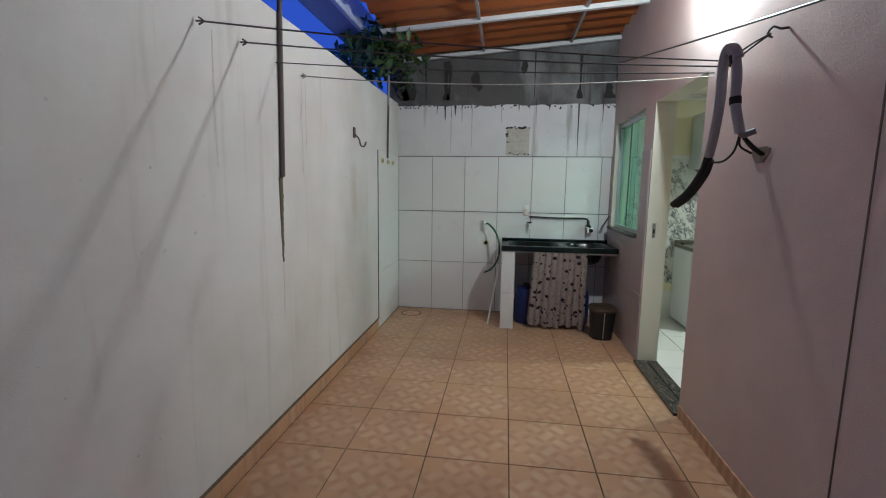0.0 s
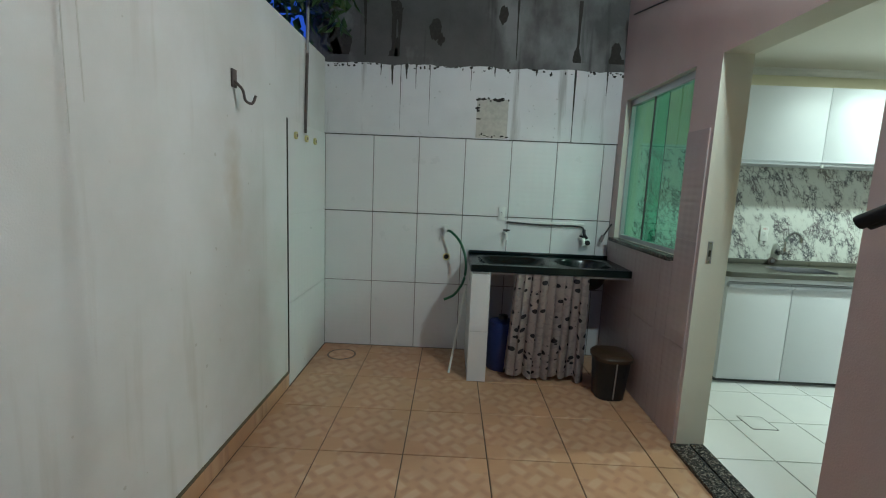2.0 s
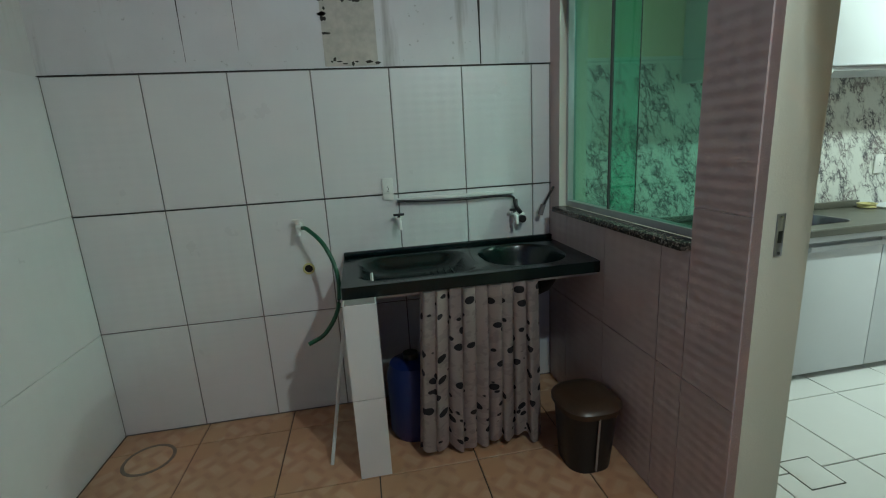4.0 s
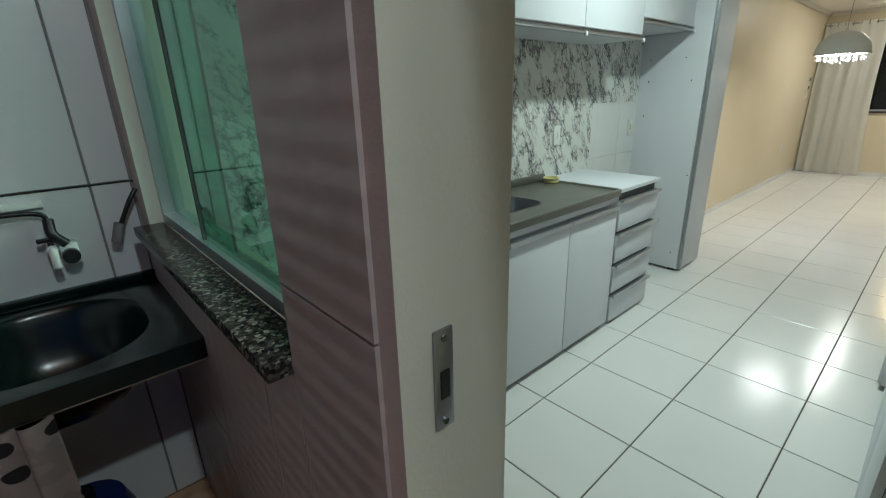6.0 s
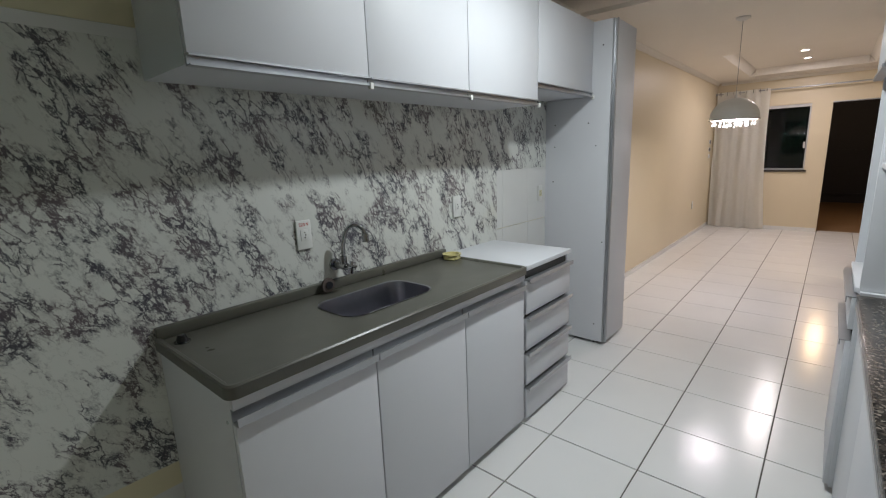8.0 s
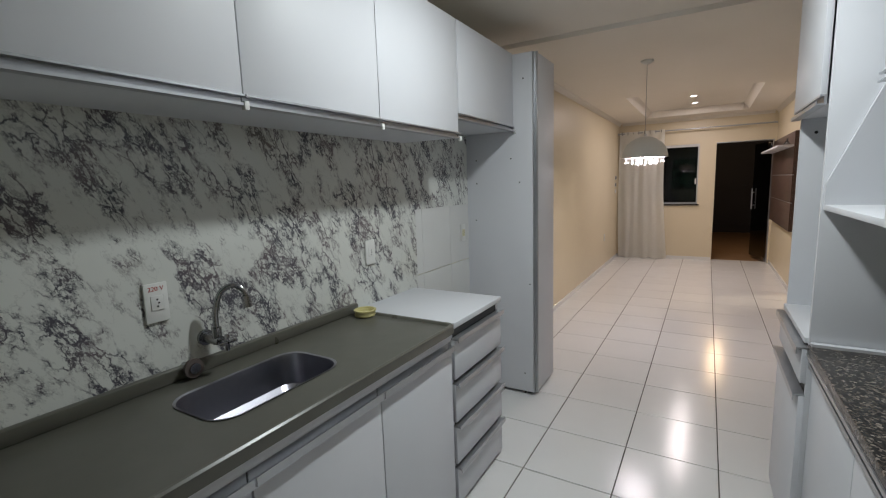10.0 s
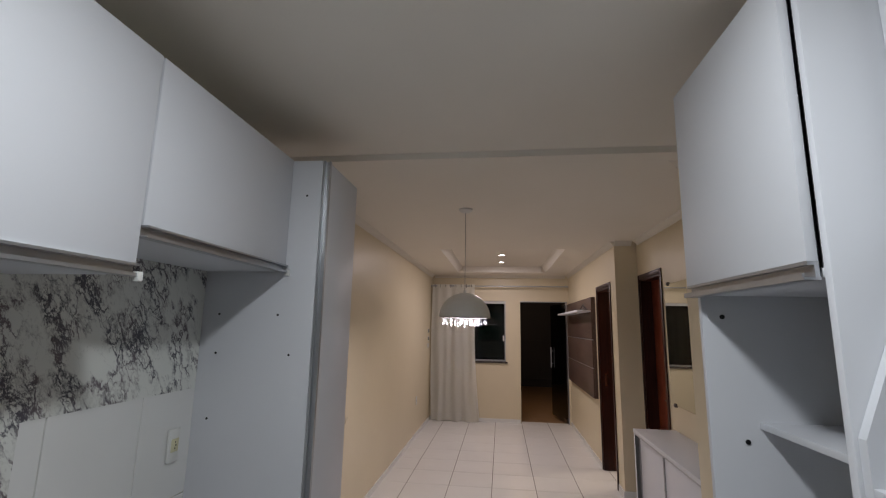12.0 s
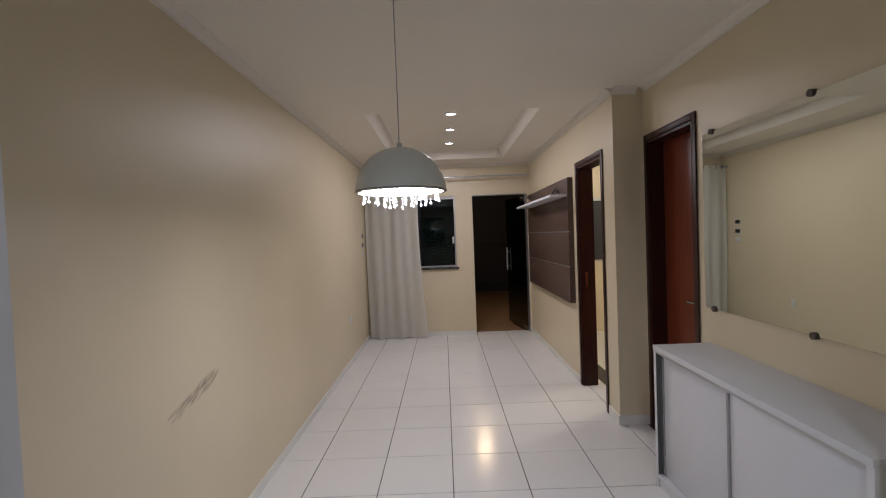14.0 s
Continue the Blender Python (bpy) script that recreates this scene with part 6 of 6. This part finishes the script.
def glass_door():
    g = tagged(new("door_1"), "open smoked glass door with a steel bar handle", "", "", "structure")
    hx, hy = LE + 0.12, LDY0 + 0.025
    ang = radians(12)
    b = boxes((hx, hx + 0.80, hy - 0.005, hy + 0.005, 0.03, LDZ - 0.03))
    rot = Matrix.Translation((hx, hy, 0)) @ Matrix.Rotation(ang, 4, "Z") @ Matrix.Translation((-hx, -hy, 0))
    bmesh.ops.transform(b, matrix=rot, verts=b.verts)
    leaf = part("glass_leaf", b, M["dark_glass"], g, smooth=False)
    b = bmesh.new()
    for s in (-1, 1):
        yy = hy + s * 0.035
        rod(b, (hx + 0.72, yy, 0.90), (hx + 0.72, yy, 1.28), 0.011)
    for z in (0.97, 1.21):
        rod(b, (hx + 0.72, hy - 0.035, z), (hx + 0.72, hy + 0.035, z), 0.008)
    bmesh.ops.transform(b, matrix=rot, verts=b.verts)
    part("bar_handle", b, M["handle_grey"], leaf, "polished steel bar handle")
    for z in (0.03, LDZ - 0.11):
        b = boxes((hx, hx + 0.14, hy - 0.012, hy + 0.012, z, z + 0.07), bevel=0.002)
        bmesh.ops.transform(b, matrix=rot, verts=b.verts)
        part("patch_hinge", b, M["chrome"], leaf)
    part("jamb_profile", boxes((LE - 0.001, LE + 0.139, LDY0, LDY0 + 0.012, ZF, LDZ), (LE - 0.001, LE + 0.139, LDY0 + 0.012, LDY1, LDZ - 0.015, LDZ)), M["alu"], g, smooth=False)


def door_frame(name, x0, x1, y, top, depth, label, floor=ZF):
    """A dark wooden lining with flat architraves round an opening in a wall that faces +y."""
    g = tagged(new(name), label, "", "", "structure")
    part("lining", boxes((x0 - 0.004, x0 + 0.028, y - depth, y + 0.003, floor, top), (x1 - 0.028, x1 + 0.004, y - depth, y + 0.003, floor, top), (x0 + 0.028, x1 - 0.028, y - depth, y + 0.003, top - 0.028, top + 0.002)), M["wood_dark"], g, smooth=False)
    part("architrave", boxes((x0 - 0.035, x0 + 0.010, y + 0.003, y + 0.012, floor, top + 0.035), bevel=0.003), M["wood_dark"], g)
    part("architrave", boxes((x1 - 0.010, x1 + 0.035, y + 0.003, y + 0.012, floor, top + 0.035), bevel=0.003), M["wood_dark"], g)
    part("architrave", boxes((x0 + 0.010, x1 - 0.010, y + 0.003, y + 0.012, top - 0.010, top + 0.035), bevel=0.003), M["wood_dark"], g)
    return g


def leaf_with_bars(parent, rot, x0, length, y, z0, z1, bars=True):
    b = boxes((x0, x0 + length, y - 0.018, y + 0.018, z0, z1), bevel=0.002)
    bmesh.ops.transform(b, matrix=rot, verts=b.verts)
    leaf = part("leaf", b, M["wood_red"], parent, "red-brown wooden door leaf")
    if bars:
        for k in range(6):
            z = z0 + 0.17 + k * 0.335
            b = boxes((x0 + 0.03, x0 + length - 0.03, y - 0.0195, y + 0.0195, z, z + 0.018))
            bmesh.ops.transform(b, matrix=rot, verts=b.verts)
            part("inlay_line", b, M["wood_bar"], leaf, smooth=False)
    return leaf


def interior_doors():
    g = door_frame("door_2", D1X0, D1X1, D1Y, 2.135, 0.14, "dark-framed doorway with an open door to the bedroom")
    leaf_with_bars(g, Matrix.Translation((D1X0 + 0.03, D1Y - 0.16, 0)) @ Matrix.Rotation(radians(-104), 4, "Z"), 0.0, 0.62, -0.02, ZF + 0.005, 2.10, False)
    part("lock_plate", boxes((D1X1 - 0.031, D1X1 - 0.0285, D1Y - 0.07, D1Y - 0.045, 0.98, 1.12)), M["chrome"], g, smooth=False)
    g = door_frame("door_3", D2X0, D2X1, MY, 2.172, 0.14, "dark-framed doorway with a closed red-brown door")
    leaf = leaf_with_bars(g, Matrix.Identity(4), D2X0 + 0.03, D2X1 - D2X0 - 0.06, MY - 0.12, ZF + 0.005, 2.142, False)
    part("door_handle", tube(bmesh.new(), [(D2X0 + 0.09, MY - 0.10, 1.03), (D2X0 + 0.09, MY - 0.05, 1.03), (D2X0 + 0.19, MY - 0.045, 1.03)], 0.008, soft=False), M["chrome"], leaf)
    g = door_frame("door_4", D3X0, D3X1, D3Y, D3Z, 0.13, "dark-framed doorway with an open red-brown door to the bathroom")
    rot = Matrix.Translation((D3X1 - 0.03, D3Y - 0.115, 0)) @ Matrix.Rotation(radians(-100), 4, "Z")
    leaf = leaf_with_bars(g, rot, 0.0, 0.62, -0.02, ZF + 0.005, D3Z - 0.035)
    for z in (0.35, 1.13, 1.86):
        part("hinge", boxes((D3X1 - 0.0315, D3X1 - 0.0275, D3Y - 0.125, D3Y - 0.085, z, z + 0.09), bevel=0.0008), M["chrome"], g)
        part("hinge_pin", rod(bmesh.new(), (D3X1 - 0.034, D3Y - 0.118, z), (D3X1 - 0.034, D3Y - 0.118, z + 0.09), 0.006, seg=8), M["chrome"], g)


def tv_panel():
    g = thing("media_wall_unit", (10.1, D1Y, 0.8), "dark walnut wall panel with a slim shelf for a television", "wall unit")
    x0, x1, y0, y1 = 9.07, 11.16, D1Y + 0.003, D1Y + 0.055
    part("board", boxes((x0, x1, y0, y1 - 0.018, 0.80, 2.055)), M["panel"], g, smooth=False)
    for z0, z1 in ((0.80, 1.158), (1.166, 1.508), (1.520, 2.055)):
        part("slab", boxes((x0, x1, y1 - 0.018, y1, z0, z1), bevel=0.0015), M["panel"], g)
    for z, h in ((1.508, 0.012), (1.158, 0.008)):
        part("metal_strip", boxes((x0, x1, y1 - 0.012, y1 + 0.002, z, z + h)), M["alu"], g, smooth=False)
    s = part("shelf", boxes((x0 + 0.02, 11.12, y1, y1 + 0.17, 1.865, 1.89), bevel=0.002), M["melamine"], g, "white floating shelf")
    c = thing("tv_cable", (9.4, D1Y + 0.06, 1.9), "coil of dark television cable on the panel shelf", "cable")
    part("cable", tube(bmesh.new(), [(9.25, D1Y + 0.08, 1.897), (9.35, D1Y + 0.10, 1.96), (9.45, D1Y + 0.08, 1.98), (9.5, D1Y + 0.11, 1.92), (9.38, D1Y + 0.12, 1.897), (9.2, D1Y + 0.11, 1.93)], 0.007), M["black_plastic"], c)


def wall_mirror():
    x0, x1, z0, z1 = 5.69, 7.215, 1.05, 2.045
    g = thing("wall_mirror", (6.45, MY, 1.05), "large frameless wall mirror held by metal clips", "mirror")
    part("glass", boxes((x0, x1, MY + 0.008, MY + 0.013, z0, z1)), M["mirror"], g, smooth=False)
    part("edge", boxes((x0 - 0.001, x1 + 0.001, MY + 0.004, MY + 0.008, z0 - 0.001, z1 + 0.001)), M["green_hose"], g, "green glass edge", smooth=False)
    for x in (5.78, 6.45, 7.13):
        for z in (z0, z1):
            part("clip", rod(bmesh.new(), (x, MY, z), (x, MY + 0.022, z), 0.016), M["rust"], g)


def sideboard():
    x0, x1, y0, y1, z1 = 5.86, 7.19, MY + 0.004, 3.345, 0.845
    g = thing("sideboard", (6.5, 3.18, ZF), "low white sideboard with two sliding doors", "sideboard")
    part("top", boxes((x0, x1, y0, y1, z1 - 0.028, z1), bevel=0.0015), M["melamine"], g)
    for xa in (x0, x1 - 0.025):
        part("side_panel", boxes((xa, xa + 0.025, y0, y1 - 0.004, ZF, z1 - 0.028), bevel=0.001), M["melamine"], g)
    part("bottom_panel", boxes((x0 + 0.025, x1 - 0.025, y0, y1 - 0.004, 0.075, 0.095)), M["melamine"], g, smooth=False)
    part("plinth", boxes((x0 + 0.025, x1 - 0.025, y1 - 0.03, y1 - 0.015, ZF, 0.075)), M["melamine"], g, smooth=False)
    part("back_panel", boxes((x0 + 0.025, x1 - 0.025, y0, y0 + 0.006, 0.095, z1 - 0.028)), M["shadow_gap"], g, smooth=False)
    mid = 6.52
    for a, b, yy in ((mid - 0.02, x1 - 0.027, y1 - 0.04), (x0 + 0.027, mid, y1 - 0.018)):
        d = part("sliding_door", boxes((a, b, yy - 0.012, yy, 0.097, z1 - 0.045), bevel=0.001), M["melamine"], g)
        part("edge_pull", boxes((b - 0.02 if b > mid else b, b if b > mid else b + 0.014, yy - 0.012, yy + 0.008, 0.097, z1 - 0.045)), M["grey_pvc"], d, "aluminium pull", smooth=False)
    # dark strips draw the shaded gap at the door's end
    part("reveal", boxes((x1 - 0.027, x1 - 0.025, y1 - 0.05, y1 - 0.006, 0.097, z1 - 0.045), (x1 - 0.040, x1 - 0.027, y1 - 0.040, y1 - 0.026, 0.097, z1 - 0.045)), M["shadow_gap"], g, "dark strip standing in for gap shade beside the door", smooth=False)
    part("track", boxes((x0 + 0.025, x1 - 0.025, y1 - 0.05, y1 - 0.006, z1 - 0.043, z1 - 0.028)), M["alu"], g, smooth=False)


bm = bmesh.new()
rs = random.Random(8)
for i in range(70):
    t = rs.random()
    x, z = 6.48 + 0.34 * t + rs.gauss(0, 0.02), 0.80 + 0.075 * t + rs.gauss(0, 0.016)
    l, h = rs.uniform(0.006, 0.035), rs.uniform(0.0015, 0.005)
    prism(bm, [(x - l, z - h - l * 0.25), (x, z - h * 0.4), (x + l, z + h + l * 0.25), (x, z + h * 0.7)], "y", LN - 0.0012, LN + 0.001)
solid("wall_scuff", bm, M["scuff"], "grey scuff marks on the cream wall", "scuff", "structure", smooth=False)
pendant()
for sx in (8.90, 9.53, 10.25):
    spotlight(sx, 4.42)
living_curtain()
living_window()
glass_door()
interior_doors()
g = tagged(new("window_3"), "dark bedroom window with a white top rail", "", "", "structure")
part("pane", boxes((LE - 0.112, LE - 0.104, 1.4, 2.75, 1.08, 1.95)), M["gate"], g, smooth=False)
part("top_rail", boxes((LE - 0.13, LE - 0.101, 1.38, 2.77, 1.95, 2.0)), M["white_metal"], g, smooth=False)
part("window_frame", boxes((LE - 0.12, LE - 0.101, 1.38, 1.40, 1.06, 1.95), (LE - 0.12, LE - 0.101, 2.75, 2.77, 1.06, 1.95), (LE - 0.12, LE - 0.101, 1.40, 2.75, 1.06, 1.08)), M["alu"], g, smooth=False)
tv_panel()
wall_mirror()
sideboard()
for z, h, m in ((1.56, 0.075, "black_plastic"), (1.43, 0.075, "black_plastic"), (1.31, 0.07, "white_plastic")):
    g = thing("wall_switch", (10.98, LN, z), "small switch plate on the cream wall", "switch", "wall switches")
    part("plate", boxes((10.92, 11.04, LN - 0.01, LN - 0.001, z - h / 2, z + h / 2), bevel=0.002), M["white_plastic"], g)
    part("insert", boxes((10.93, 11.03, LN - 0.013, LN - 0.01, z - h / 2 + 0.01, z + h / 2 - 0.01), bevel=0.001), M[m], g)
g = thing("wall_socket", (9.99, LN, 0.54), "white power socket low on the cream wall", "socket")
part("plate", boxes((9.955, 10.025, LN - 0.01, LN - 0.001, 0.48, 0.60), bevel=0.002), M["white_plastic"], g)
part("insert", boxes((9.972, 10.008, LN - 0.013, LN - 0.01, 0.515, 0.565), bevel=0.001), M["white_plastic"], g)
g = thing("porch_lamp", (12.8, 3.9, 2.7), "small warm porch ceiling lamp, lit", "lamp")
part("lamp_holder", lathe(bmesh.new(), 12.8, 3.9, [(0.06, 2.7), (0.06, 2.66), (0.03, 2.62), (0.001, 2.62)]), M["white_plastic"], g)
part("bulb", lathe(bmesh.new(), 12.8, 3.9, [(0.02, 2.62), (0.045, 2.58), (0.05, 2.55), (0.03, 2.51), (0.001, 2.50)]), M["warm_glow"], g)


# ---- pieces of walls and floors ----
def tiles(parent, name, material, us, vs, make, joint=0.0025, bevel=0.0015):
    """Lays tiles between the given joint lines; alike tiles share one mesh."""
    shared = {}
    for a, b in zip(us, us[1:]):
        for c, d in zip(vs, vs[1:]):
            wd, hd = round(b - a - joint, 4), round(d - c - joint, 4)
            if wd < 0.012 or hd < 0.012:
                continue
            if (wd, hd) not in shared:
                bmq = bmesh.new()
                make(bmq, wd, hd)
                me = finish(bmq, name, False)
                me.materials.append(material)
                shared[(wd, hd)] = me
            ob = new(name, shared[(wd, hd)])
            ob.parent = parent
            ob.location = place_of[parent.name]((a + b) / 2, (c + d) / 2)
            yield ob


def lines(start, stop, origin, pitch):
    k = math.ceil((start - origin) / pitch + 0.02)
    out = [start]
    while origin + k * pitch < stop - 0.01:
        out.append(origin + k * pitch)
        k += 1
    return out + [stop]


def slab_z(b, wd, hd):
    box(b, -wd / 2, wd / 2, -hd / 2, hd / 2, -0.006, 0)
    top = [e for e in b.edges if all(v.co.z > -0.001 for v in e.verts)]
    bmesh.ops.bevel(b, geom=top, offset=0.002, segments=1, affect="EDGES")


def slab_y(b, wd, hd):
    box(b, -wd / 2, wd / 2, 0, 0.006, -hd / 2, hd / 2)
    top = [e for e in b.edges if all(v.co.y < 0.001 for v in e.verts)]
    bmesh.ops.bevel(b, geom=top, offset=0.0015, segments=1, affect="EDGES")


def slab_x(b, wd, hd):
    box(b, -0.003, 0.003, -wd / 2, wd / 2, -hd / 2, hd / 2)


place_of = {
    "patio_floor": lambda u, v: (u, v, 0.001), "floor": lambda u, v: (u, v, ZF),
    "wall_patio_north_lower": lambda u, v: (u, PN - 0.006, v), "wall_patio_west": lambda u, v: (PW + 0.003, u, v),
    "wall_patio_east": lambda u, v: (PE - 0.003, u, v), "wall_house_north": lambda u, v: (u, KN - 0.006, v),
}
D = bpy.data.objects
list(tiles(D["patio_floor"], "floor_tile", M["patio_tile"], lines(PW + 0.01, PE, 0.19, 0.470), lines(PS, PN, 3.01, 0.492), slab_z, 0.006))
list(tiles(D["wall_patio_north_lower"], "wall_tile", M["wall_tile"], [PW + 0.007, -0.768, -0.371, 0.030, 0.430, 0.822, 1.220, PE - 0.007], [0.004, 0.612, 1.24, 1.90], slab_y, 0.007))
list(tiles(D["wall_patio_west"], "wall_tile", M["wall_tile"], [4.765, 5.657], [0.004, 0.612, 1.245, 1.90], slab_x, 0.005))
list(tiles(D["wall_patio_east"], "wall_tile", M["mauve_tile"], [DY1 + 0.03, WY0], [0.004, 0.60, 1.235, 1.87], slab_x, 0.004))
list(tiles(D["wall_patio_east"], "wall_tile", M["mauve_tile"], [WY0, 4.627, 5.03, 5.43, PN], [0.004, 0.60, WZ0 - 0.002], slab_x, 0.004))
list(tiles(D["wall_house_north"], "wall_tile", M["kitchen_tile"], lines(KW, 4.99, 1.85, 0.344), [ZF, 0.49, 0.991, 1.49, 1.93], slab_y, 0.004))
# indoor floor: rows between the walls, stepping back in the alcove
fl = D["floor"]
xs = lines(KW, LE + 0.13, 3.176, 0.4455)
list(tiles(fl, "floor_tile", M["floor_tile"], xs, lines(3.02, LN, 4.53, 0.4485), slab_z, 0.0055))
